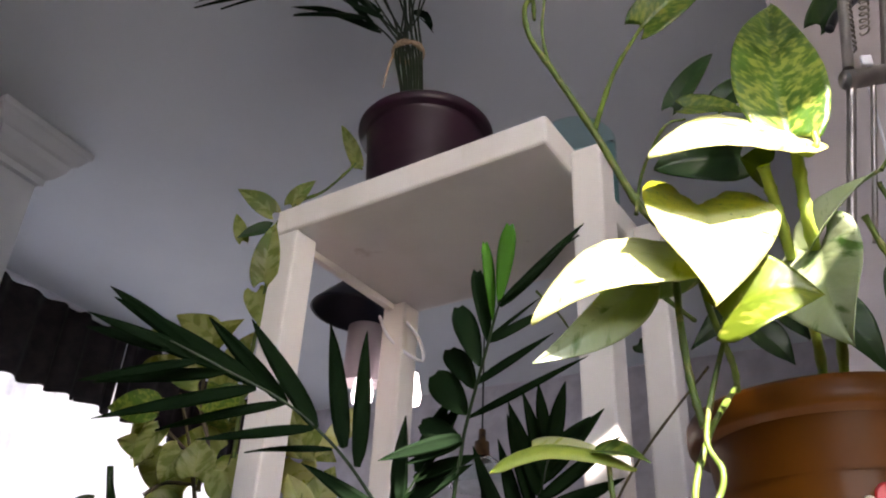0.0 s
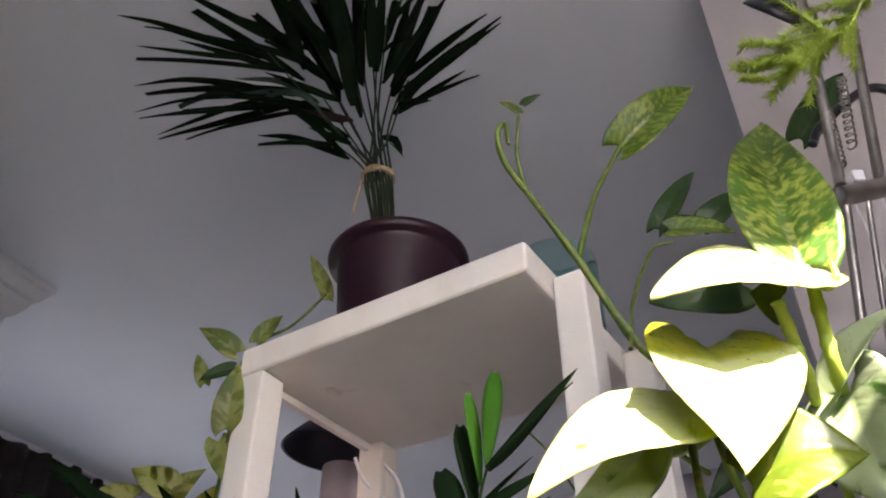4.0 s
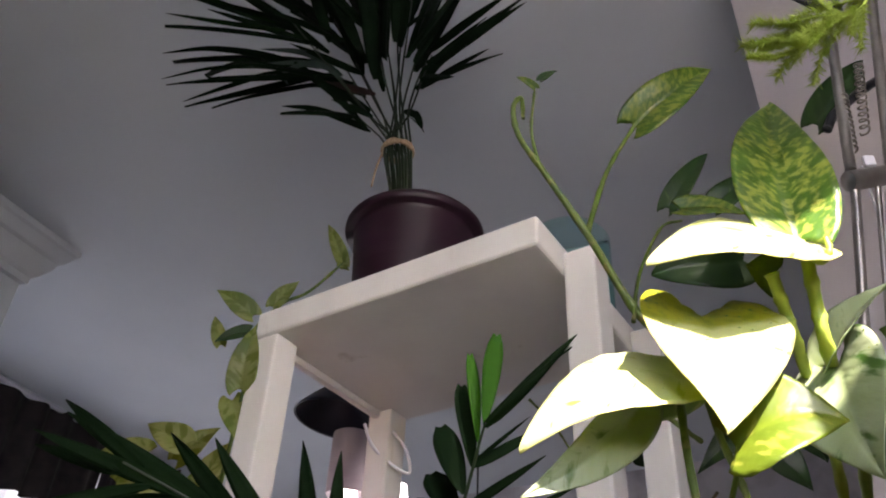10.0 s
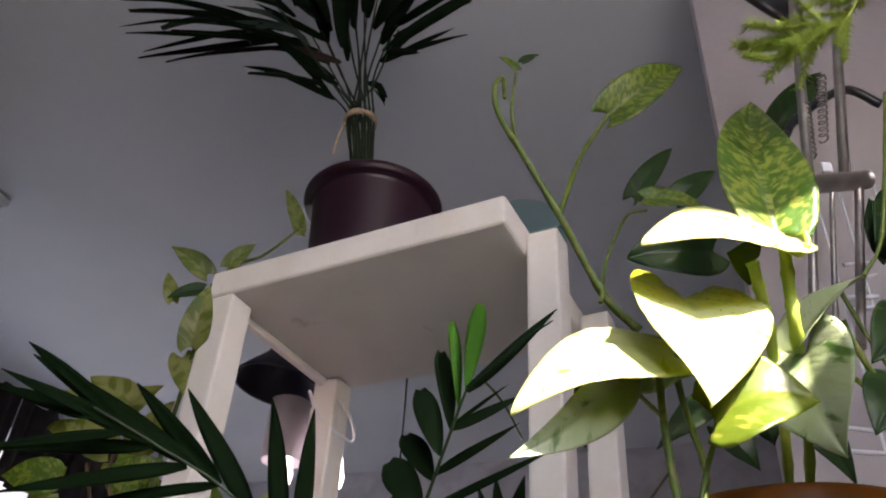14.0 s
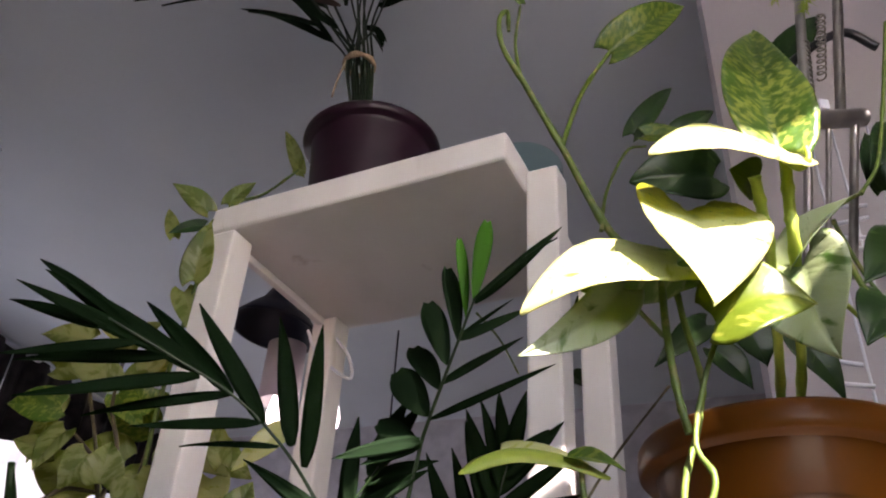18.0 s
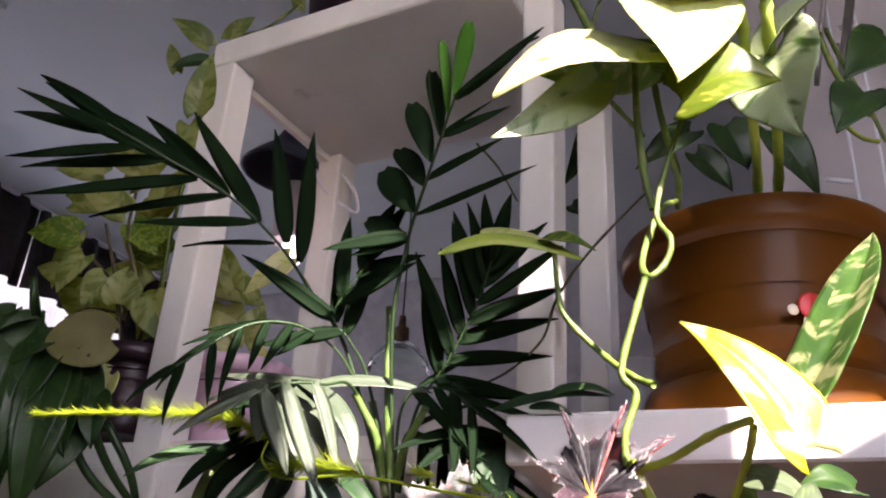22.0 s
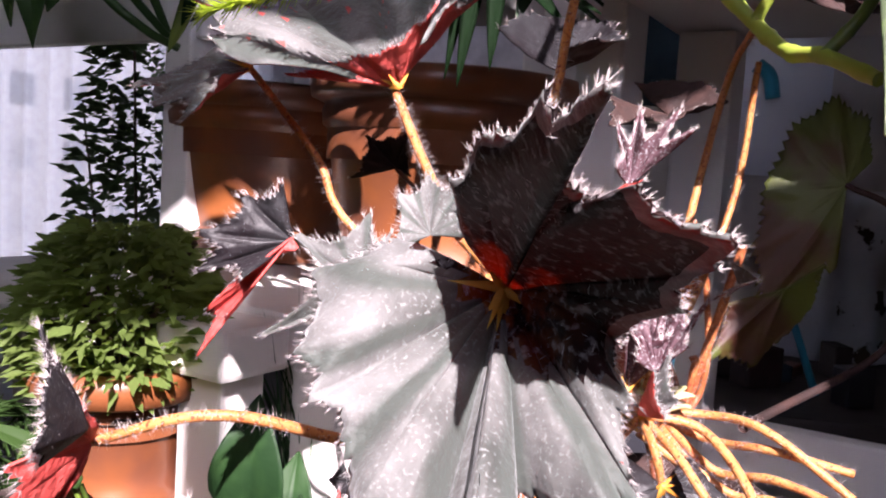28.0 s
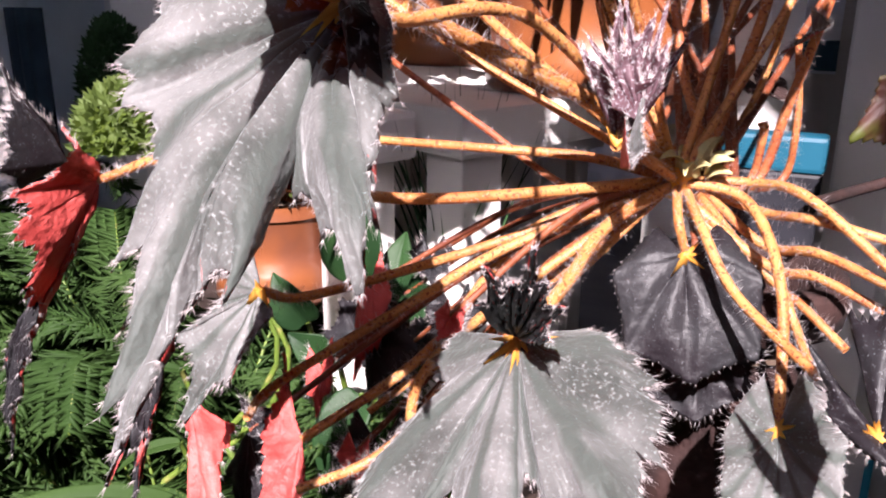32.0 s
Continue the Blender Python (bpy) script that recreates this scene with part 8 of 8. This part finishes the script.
# shrub at the window, ferns and a small pot on the low bench
_ws = Vector((-0.424, 1.62, 0.995))
leafy("window_shrub", Vector((_ws.x, _ws.y, 0.0)), "dark green small-leaved shrub standing before the window", "shrub", 5200, (0.17, 0.14, 1.40), 0.030, 0.018, SHRUB, rng)
_lg = Vector((-0.372, 1, 0.721))
_fx = [Vector(p) - _lg for p in ((-0.266, 0.92, 0.869), (-0.158, 0.86, 0.866), (-0.142, 0.92, 0.87), (-0.218, 0.84, 0.863), (-0.10, 0.80, 0.86), (-0.33, 1.02, 0.86), (-0.20, 1.00, 0.86))]
for k, (dx, dy, hz) in enumerate([(0, 0, 0.30), (-0.22, 0.06, 0.26), (0.16, 0.02, 0.24), (-0.40, 0.12, 0.30), (-0.1, -0.1, 0.2)] + [(d.x, d.y, h) for d, h in zip(_fx, (0.32, 0.26, 0.28, 0.24, 0.30, 0.30, 0.27))]):
    ob = thing("fern", Vector((_lg.x + dx, _lg.y + dy, 0.622)), "lush green fern on the low bench", "fern", "ferns on the low bench")
    for j in range(13):
        a = j * 2.4 + k
        q = Vector((math.cos(a), math.sin(a), 0))
        o = ob.location
        e = o + q * rng.uniform(0.12, 0.2) + Vector((0, 0, hz * rng.uniform(0.45, 1.0)))
        line = [o + q * 0.01, o.lerp(e, 0.5) + Vector((0, 0, hz * 0.25)), e, e + q * 0.05 - Vector((0, 0, 0.03))]
        put("rib", tube("rib", line, 0.0018, 0.0008, VINE, 5, 6), ob)
        pts = curve_points(line, 20)
        roots, ways = [], []
        for i in range(6, len(pts) - 1):
            d = (pts[i + 1] - pts[i - 1]).normalized()
            s_ = d.cross(Vector((0, 0, 1))).normalized()
            for sg in (-1, 1):
                for w in range(3):
                    roots.append(pts[i] + s_ * sg * w * 0.009)
                    ways.append(s_ * sg + d * rng.uniform(0.3, 0.9) + Vector((0, 0, rng.uniform(-0.4, 0.2))))
        lf = put("pinnae", spikes("pinnae", roots, ways, 0.026, 0.0026, GRASS, rng), ob)
        lf["kind"] = "stuff"
strap = thing("strap_leaf_plant", Vector((_lg.x + 0.05, _lg.y - 0.25, 0.622)), "bright green strap-leaved plant on the low bench", "houseplant")
for b_, t_, w_ in (((-0.016, 0.72, 0.858), (-0.115, 0.66, 0.856), 0.022), ((-0.006, 0.72, 0.948), (-0.047, 0.7, 0.945), 0.008), ((-0.086, 0.85, 0.974), (-0.15, 0.84, 1.001), 0.02), ((-0.077, 0.85, 0.967), (-0.122, 0.84, 0.974), 0.02), ((-0.032, 0.74, 0.886), (-0.066, 0.72, 0.867), 0.012)):
    heart_leaf(strap, b_, t_, w_, (0, -0.5, 0.9), GRASS, GRASS, bend=0.16, lobe=0.0, fold=0.25)
    put("stalk", tube("stalk", [strap.location, Vector(b_) + Vector((0.02, 0.01, -0.12)), b_], 0.003, 0.0018, VINE, 6, 6), strap)
_p3 = Vector((-0.096, 0.93, 1.030))
plant_pot("brown_pot", Vector((_p3.x, _p3.y, _p3.z - 0.12)), 0.062, 0.12, CLAY, "small brown terracotta pot with mossy growth", foot=0.75)
low_stand("pot_stool", -0.566, -0.496, 0.755, 0.825, _p3.z - 0.121, "small dark stool under a brown pot", (0.02, 0.02), 0.02, 0.025, DARKWOOD)
leafy("moss_plant", Vector((_p3.x, _p3.y, _p3.z - 0.03)), "yellow-green ferny plant in a small brown pot", "houseplant", 2600, (0.075, 0.075, 0.12), 0.016, 0.007, MOSS, rng)

# lamp behind the stand
lamp = thing("clip_lamp", (-0.177, 1.8, 2.013), "navy bell lamp with a pale shade and lit bulbs", "lamp")
put("hood", lathe("hood", [(0.010, 0.118), (0.022, 0.114), (0.032, 0.095), (0.046, 0.060), (0.072, 0.030), (0.094, 0.002), (0.097, -0.006), (0.091, -0.003), (0.068, 0.027), (0.042, 0.057), (0.028, 0.09), (0.010, 0.108)], NAVYENAMEL, 40), lamp, Matrix.Translation((-0.213, 1.8, 2.075)) @ Matrix.Rotation(radians(8), 4, "Y"))
put("shade", lathe("shade", [(0.030, 0.060), (0.040, 0.056), (0.041, -0.070), (0.039, -0.072), (0.038, 0.052), (0.030, 0.056)], PINKSHADE, 36), lamp, Matrix.Translation((-0.18, 1.8, 1.981)), "pale pinkish cylinder shade")
for q in ((-0.176, 1.8, 1.896), (-0.075, 1.8, 1.896)):
    put("bulb", lathe("bulb", [(0.0, 0.04), (0.014, 0.038), (0.017, 0.02), (0.023, -0.01), (0.02, -0.028), (0.0, -0.036)], BULB, 24), lamp, Matrix.Translation(q))
put("cable", tube("cable", [(-0.101, 1.5, 1.921), (-0.076, 1.48, 1.868), (-0.018, 1.47, 1.823), (-0.024, 1.47, 1.864), (-0.054, 1.48, 1.906)], 0.003, 0.003, CARD, 7, 8), lamp)

# pendant lamp
pend = thing("pendant_lamp", (0.013, 3.5, 2.303), "clear glass pendant lamp on a thin cord", "pendant lamp")
_so = Vector((0.013, 3.5, 2.303))
put("cord", tube("cord", [_so + Vector((0, 0, 0.02)), _so + Vector((0, 0, 0.5)), Vector((_so.x, _so.y, CEILING_Z))], 0.004, 0.004, BLACK, 6, 4), pend)
put("socket", lathe("socket", [(0.0, 0.08), (0.014, 0.078), (0.016, 0.03), (0.03, 0.025), (0.032, -0.03), (0.045, -0.04), (0.045, -0.05), (0, -0.05)], BRASS, 28), pend, Matrix.Translation(_so))
put("glass_shade", lathe("glass_shade", [(0.045, -0.04), (0.075, -0.06), (0.12, -0.12), (0.13, -0.16), (0.127, -0.16), (0.117, -0.12), (0.072, -0.063), (0.042, -0.043)], GLASS, 40), pend, Matrix.Translation(_so))

# spring-arm lamp on the right
arm = thing("spring_arm_lamp", (0.545, 0.9, 1.94), "steel spring-arm desk lamp with a round black head", "desk lamp")
for a, b, r in (((0.537, 0.86, 2.267), (0.5, 0.884, 1.926), 0.006), ((0.611, 0.88, 2.304), (0.551, 0.9, 1.945), 0.006), ((0.503, 0.89, 1.915), (0.467, 0.9, 1.713), 0.005), ((0.564, 0.9, 1.929), (0.52, 0.91, 1.723), 0.005), ((0.529, 0.895, 1.921), (0.492, 0.905, 1.718), 0.003)):
    put("rod", tube("rod", [a, Vector(a).lerp(Vector(b), 0.5), b], r, r, STEEL, 10, 4), arm)
for a, b in (((0.541, 0.87, 2.079), (0.526, 0.88, 1.976)), ((0.514, 0.875, 2.033), (0.509, 0.884, 1.952))):
    a, b = Vector(a), Vector(b)
    put("spring", tube("spring", [a.lerp(b, k / 60) + Vector((0.005 * math.cos(k * 1.2), 0.005 * math.sin(k * 1.2), 0)) for k in range(61)], 0.0013, 0.0013, STEEL, 5, 2), arm)
_ta, _tb = Vector((0.494, 0.885, 1.911)), Vector((0.576, 0.9, 1.94))
put("joint_bar", tube("joint_bar", [_ta, _ta.lerp(_tb, 0.5), _tb], 0.011, 0.011, STEEL, 16, 4), arm)
put("clip", box("clip", (0.012, 0.006, 0.014), CARD, 0.002), arm, Matrix.Translation((0.519, 0.88, 1.934)))
_hd = Vector((0.549, 0.95, 2.29))
put("head", lathe("head", [(0.0, 0.03), (0.03, 0.028), (0.055, 0.01), (0.06, 0.0), (0.056, 0.0), (0.05, 0.008), (0.0, 0.02)], BLACK, 36), arm, Matrix.Translation(_hd) @ Matrix.Rotation(radians(62), 4, "X") @ Matrix.Rotation(radians(25), 4, "Y"))
put("cable", tube("cable", [(0.663, 0.95, 2.122), (0.618, 0.95, 2.145), (0.545, 0.95, 2.085), (0.524, 0.95, 2.052)], 0.006, 0.006, BLACK, 8, 8), arm)
heart_leaf(pothos, (0.523, 0.97, 2.082), (0.609, 0.97, 2.199), 0.06, (0, -1, 0.1), DARKPOTH, DARKPOTH)

# glass behind the stand
gl = thing("aqua_glass", (0.296, 1.3, 2.17), "aqua tinted upright glass on the stand", "glass")
_gp = FL + EX * 0.385 + EY * 0.255
put("glass_body", lathe("glass_body", [(0.0, 0), (0.06, 0), (0.065, 0.01), (0.066, 0.15), (0.06, 0.16), (0.06, 0.012), (0.0, 0.006)], AQUA, 36), gl, Matrix.Translation((_gp.x, _gp.y, BOARD_Z + BOARD_T)))
# frosted jar on the bench
jar = thing("plastic_jar", (0.321, 1, 1.447), "frosted plastic jar behind the orange pot", "jar")
_j = Vector((0.32, 1, 1.436))
put("jar_body", lathe("jar_body", [(0, 0), (0.022, 0), (0.026, 0.01), (0.027, 0.075), (0.029, 0.08), (0.025, 0.08), (0.024, 0.01), (0, 0.006)], FROST, 28), jar, Matrix.Translation((_j.x, _j.y, 1.36)))

# cream cupboard with a dark pane, spotted cloth and clutter, deep behind the bench
cab = thing("cream_cupboard", (0.364, 1.9, 1.449), "cream painted cupboard with a dark glass pane", "cupboard")
_c0 = Vector((0.372, 1.95, 1.428))
put("body", box("cupboard_body", (1.0, 0.3, 1.62), CREAMWOOD, 0.005), cab, Matrix.Translation((_c0.x + 0.25, _c0.y + 0.17, 0.811)))
put("pane", box("pane", (0.15, 0.012, 0.20), NAVY, 0.002), cab, Matrix.Translation((_c0.x, _c0.y + 0.012, _c0.z)))
for dx, dz, sx, sz in ((-0.088, 0, 0.026, 0.27), (0.088, 0, 0.026, 0.27), (0, 0.116, 0.15, 0.03), (0, -0.116, 0.15, 0.03)):
    put("pane_frame", box("pane_frame", (sx, 0.03, sz), CREAMWOOD, 0.004), cab, Matrix.Translation((_c0.x + dx, _c0.y + 0.006, _c0.z + dz)))
card = thing("paper_card", (0.606, 1.96, 1.38), "white card with a teal curved mark", "card")
put("sheet", box("card", (0.17, 0.008, 0.33), CARD, 0.001), card, Matrix.Translation((0.592, 1.962, 1.379)))
put("mark", tube("mark", [(0.542, 1.95, 1.41), (0.565, 1.95, 1.392), (0.575, 1.95, 1.352)], 0.014, 0.013, TEAL, 8, 6), card)
_tb = Vector((0.562, 1.5, 0.93))
table = thing("potting_table", (_tb.x, _tb.y, 0), "dark cluttered potting table behind the begonia", "table")
put("top", box("table_top", (0.62, 0.42, 0.03), DARKWOOD, 0.004), table, Matrix.Translation((_tb.x + 0.1, _tb.y + 0.05, _tb.z - 0.016)))
for dx in (-0.19, 0.39):
    for dy in (-0.13, 0.23):
        put("leg", box("table_leg", (0.035, 0.035, _tb.z - 0.031), TEAL, 0.003), table, Matrix.Translation((_tb.x + dx, _tb.y + dy, (_tb.z - 0.031) / 2)))
cl = thing("spotted_cloth", (0.656, 1.7, 1.038), "pale cloth with brown spots hung behind the table", "cloth")
_q = Vector((0.673, 1.72, 1.054))
put("cloth", sheet("cloth", [[(_q.x - 0.11 + 0.26 * i / 20, _q.y + 0.012 * math.sin(i * 1.1), _q.z + 0.14 - 0.32 * j / 5) for j in range(6)] for i in range(21)], SPOTTED, SPOTTED, 0.003), cl)
rng = random.Random(41)
for k in range(16):
    w, d, hh = rng.uniform(0.02, 0.06), rng.uniform(0.02, 0.05), rng.uniform(0.015, 0.06)
    ob = thing("clutter_box", (_tb.x - 0.15 + 0.033 * k, _tb.y + rng.uniform(-0.1, 0.1), _tb.z), "small dark box on the potting table", "box", "clutter on the potting table")
    put("body", box("clutter", (w, d, hh), (BLACK, DARKWOOD, BROWN, NAVY, CLAY)[k % 5], 0.003), ob, Matrix.Translation((ob.location.x, ob.location.y, _tb.z + hh / 2)) @ Matrix.Rotation(rng.uniform(0, 3), 4, "Z"))
rack = thing("blue_cable", (0.507, 1.45, 1.001), "thin turquoise cord hanging by the table", "cord")
put("cord", tube("cord", [(0.507, 1.45, 1.023), (0.526, 1.45, 0.975), (0.542, 1.45, 0.933)], 0.005, 0.005, TEAL, 7, 6), rack)

# plants and boxes on the sill side, far behind
def mound(name, at, r, h, material, n, leaf, label, category, rng):
    """A clipped or mossy mound of many tiny leaves."""
    ob = thing(name, at, label, category)
    verts, faces = [], []
    for _ in range(n):
        a, q = rng.uniform(0, math.tau), rng.random()
        d = Vector((math.cos(a) * math.cos(q * 1.5), math.sin(a) * math.cos(q * 1.5), math.sin(q * 1.5)))
        p = Vector(at) + Vector((d.x * r, d.y * r, d.z * h)) * rng.uniform(0.75, 1.06)
        w = (d + Vector((rng.uniform(-.8, .8), rng.uniform(-.8, .8), rng.uniform(-.4, .8)))).normalized()
        s_ = w.orthogonal().normalized() * leaf * 0.3
        o = len(verts)
        verts += [p - s_, p + w * leaf * 0.5 + s_ * 0.4, p + s_, p + w * leaf]
        faces += [(o, o + 2, o + 1), (o + 1, o + 2, o + 3), (o, o + 1, o + 3)]
    put("core", lathe("mound_core", [(0, 0), (r * 0.8, 0), (r * 0.84, h * 0.3), (r * 0.6, h * 0.68), (r * 0.25, h * 0.86), (0, h * 0.9)], material, 20), ob, Matrix.Translation(at))
    c = put("leaves", mesh_of("mound_leaves", verts, faces, [material]), ob)
    c["kind"] = "stuff"
    return ob


rng = random.Random(8)
_mt = Vector((-0.804, 1.45, 0.938))
_mm = Vector((-0.475, 1.15, 0.96))
low_stand("far_shelf", -1.55, -0.62, 1.10, 1.46, _mm.z, "grey-white shelf board with small plants", (0.03, 0.03), 0.03, 0.03, CREAMWOOD)
mound("topiary", _mt, 0.062, 0.155, DARKGREEN, 2600, 0.012, "dark green clipped round topiary", "topiary", rng)
put("stem", tube("stem", [(_mt.x, _mt.y, _mm.z), (_mt.x, _mt.y, (_mm.z + _mt.z) / 2), (_mt.x, _mt.y, _mt.z + 0.02)], 0.008, 0.007, DRYVINE, 7, 4), bpy.data.objects["topiary"])
mound("moss_tuft", _mm, 0.062, 0.075, MOSS, 2200, 0.013, "yellow-green mossy tuft plant", "houseplant", rng)
mb = thing("maroon_box", (-0.576, 1.2, 0.815), "dark maroon box under the shelf", "box")
put("body", box("maroon_box", (0.085, 0.06, 0.05), MAROON, 0.004), mb, Matrix.Translation((-0.576, 1.2, 0.815)))
cloth = thing("dark_cloth", (-1.168, 1.6, 1.001), "dark teal cloth hanging by the window", "cloth")
_q = Vector((-1.249, 1.65, 0.982))
put("cloth", sheet("dark_cloth", [[(_q.x - 0.07 + 0.10 * i / 16, _q.y + 0.015 * math.sin(i * 1.3), (_q.z + 0.12) * (1 - j / 5) + 0.002) for j in range(6)] for i in range(17)], NAVY, NAVY, 0.003), cloth)

# broad dark leaves of a plant that stands low behind the begonia
rub = thing("rubber_plant", (0.023, 0.86, 0.874), "dark green broad-leaved plant behind the begonia", "houseplant")
_r0 = Vector((0.008, 0.88, 0.774))
_r0.z = 0.624
for b_, t_, w_ in (((0.037, 0.84, 0.968), (0.041, 0.84, 1.039), 0.06), ((0.031, 0.82, 0.919), (0.007, 0.8, 0.942), 0.04), ((0.047, 0.82, 0.899), (0.028, 0.8, 0.842), 0.045), ((0.062, 0.84, 0.949), (0.06, 0.86, 1), 0.04), ((-0.006, 0.84, 0.932), (-0.025, 0.83, 0.968), 0.04)):
    heart_leaf(rub, b_, t_, w_, (0.1, -0.9, 0.4), DEEPGREEN, DEEPGREEN, bend=0.14, fold=0.3, lobe=0.02, full=0.9)
    put("leaf_stalk", tube("leaf_stalk", [_r0, _r0.lerp(Vector(b_), 0.6) + Vector((0, 0.02, 0)), b_], 0.003, 0.002, VINE, 6, 6), rub)
sg = thing("strap_grass", (0.027, 1, 0.964), "dark strappy grass in a pot behind the stand", "grass plant")
_g0 = Vector((0.027, 1, 0.954))
rng = random.Random(63)
put("blades", spikes("blades", [_g0 + Vector((rng.uniform(-0.02, 0.02), rng.uniform(-0.02, 0.02), -0.05)) for _ in range(60)], [Vector((rng.uniform(-0.45, 0.45), rng.uniform(-0.3, 0.3), 1)) for _ in range(60)], 0.16, 0.0022, DARKGREEN, rng), sg)["kind"] = "stuff"
put("pot", lathe("grass_pot", [(0, 0), (0.03, 0), (0.042, 0.07), (0.045, 0.075), (0.04, 0.075), (0.036, 0.05), (0, 0.05)], BLACK, 24), sg, Matrix.Translation((_g0.x, _g0.y, _g0.z - 0.11)))
low_stand("plant_stool", -0.49, -0.36, 0.84, 0.97, _g0.z - 0.11, "small dark stool under the strappy grass", (0.015, 0.015), 0.015, 0.018, DARKWOOD)

# white wire rack on the wall behind the orange pot
wr = thing("wire_rack", (0.637, 1.12, 1.881), "white and steel wire rack behind the orange pot", "wire rack")
for x0 in ((0.643, 1.12, 2.149), (0.681, 1.12, 2.153), (0.738, 1.12, 2.159)):
    p0 = Vector(x0)
    put("upright", tube("upright", [p0, p0 - Vector((0, 0, 0.25)), p0 - Vector((0, 0, 0.62))], 0.0022, 0.0022, CARD, 6, 3), wr)
for a_, b_ in (((0.653, 1.115, 1.979), (0.699, 1.115, 1.987)), ((0.647, 1.115, 1.949), (0.696, 1.115, 1.966)), ((0.643, 1.115, 1.925), (0.689, 1.115, 1.931)), ((0.639, 1.115, 1.904), (0.685, 1.115, 1.914)), ((0.601, 1.115, 1.736), (0.635, 1.115, 1.734)), ((0.595, 1.115, 1.706), (0.643, 1.115, 1.706))):
    a_, b_ = Vector(a_), Vector(b_)
    put("rung", tube("rung", [a_, a_.lerp(b_, 0.5), b_], 0.003, 0.003, CARD, 6, 3), wr)
pk = thing("pink_light_strip", (-0.243, 1.45, 1.855), "small strip of pink grow light behind the stand leg", "grow light")
put("tube", tube("light_tube", [(-0.248, 1.45, 1.875), (-0.242, 1.45, 1.85), (-0.242, 1.45, 1.814)], 0.010, 0.010, PINKGLOW, 10, 4), pk)
put("cap", tube("light_cap", [(-0.249, 1.45, 1.884), (-0.248, 1.45, 1.88), (-0.248, 1.45, 1.875)], 0.012, 0.012, BLACK, 10, 3), pk)

# behind the begonia: a dark board with a blue top edge, added to cover the sunlit stand leg, and a pale poster on the
# cupboard
edge = thing("dark_board", (0.262, 0.995, 0), "dark upright board with a bright blue top edge", "board")
put("board", box("board", (0.070, 0.018, 1.036), BLACK, 0.003), edge, Matrix.Translation((0.262, 0.995, 0.518)))
put("top_edge", box("top_edge", (0.072, 0.022, 0.024), BLUE, 0.003), edge, Matrix.Translation((0.262, 0.995, 1.048)), "bright blue top edge")
poster = thing("poster", (0.18, 1.966, 1.0), "pale grey paper poster with a blue corner", "poster")
put("sheet", box("poster_sheet", (0.212, 0.005, 0.20), CARD, 0.001), poster, Matrix.Translation((0.18, 1.9665, 1.115)))
put("blue_patch", box("blue_patch", (0.06, 0.003, 0.05), BLUE, 0.001), poster, Matrix.Translation((0.256, 1.9625, 1.045)))
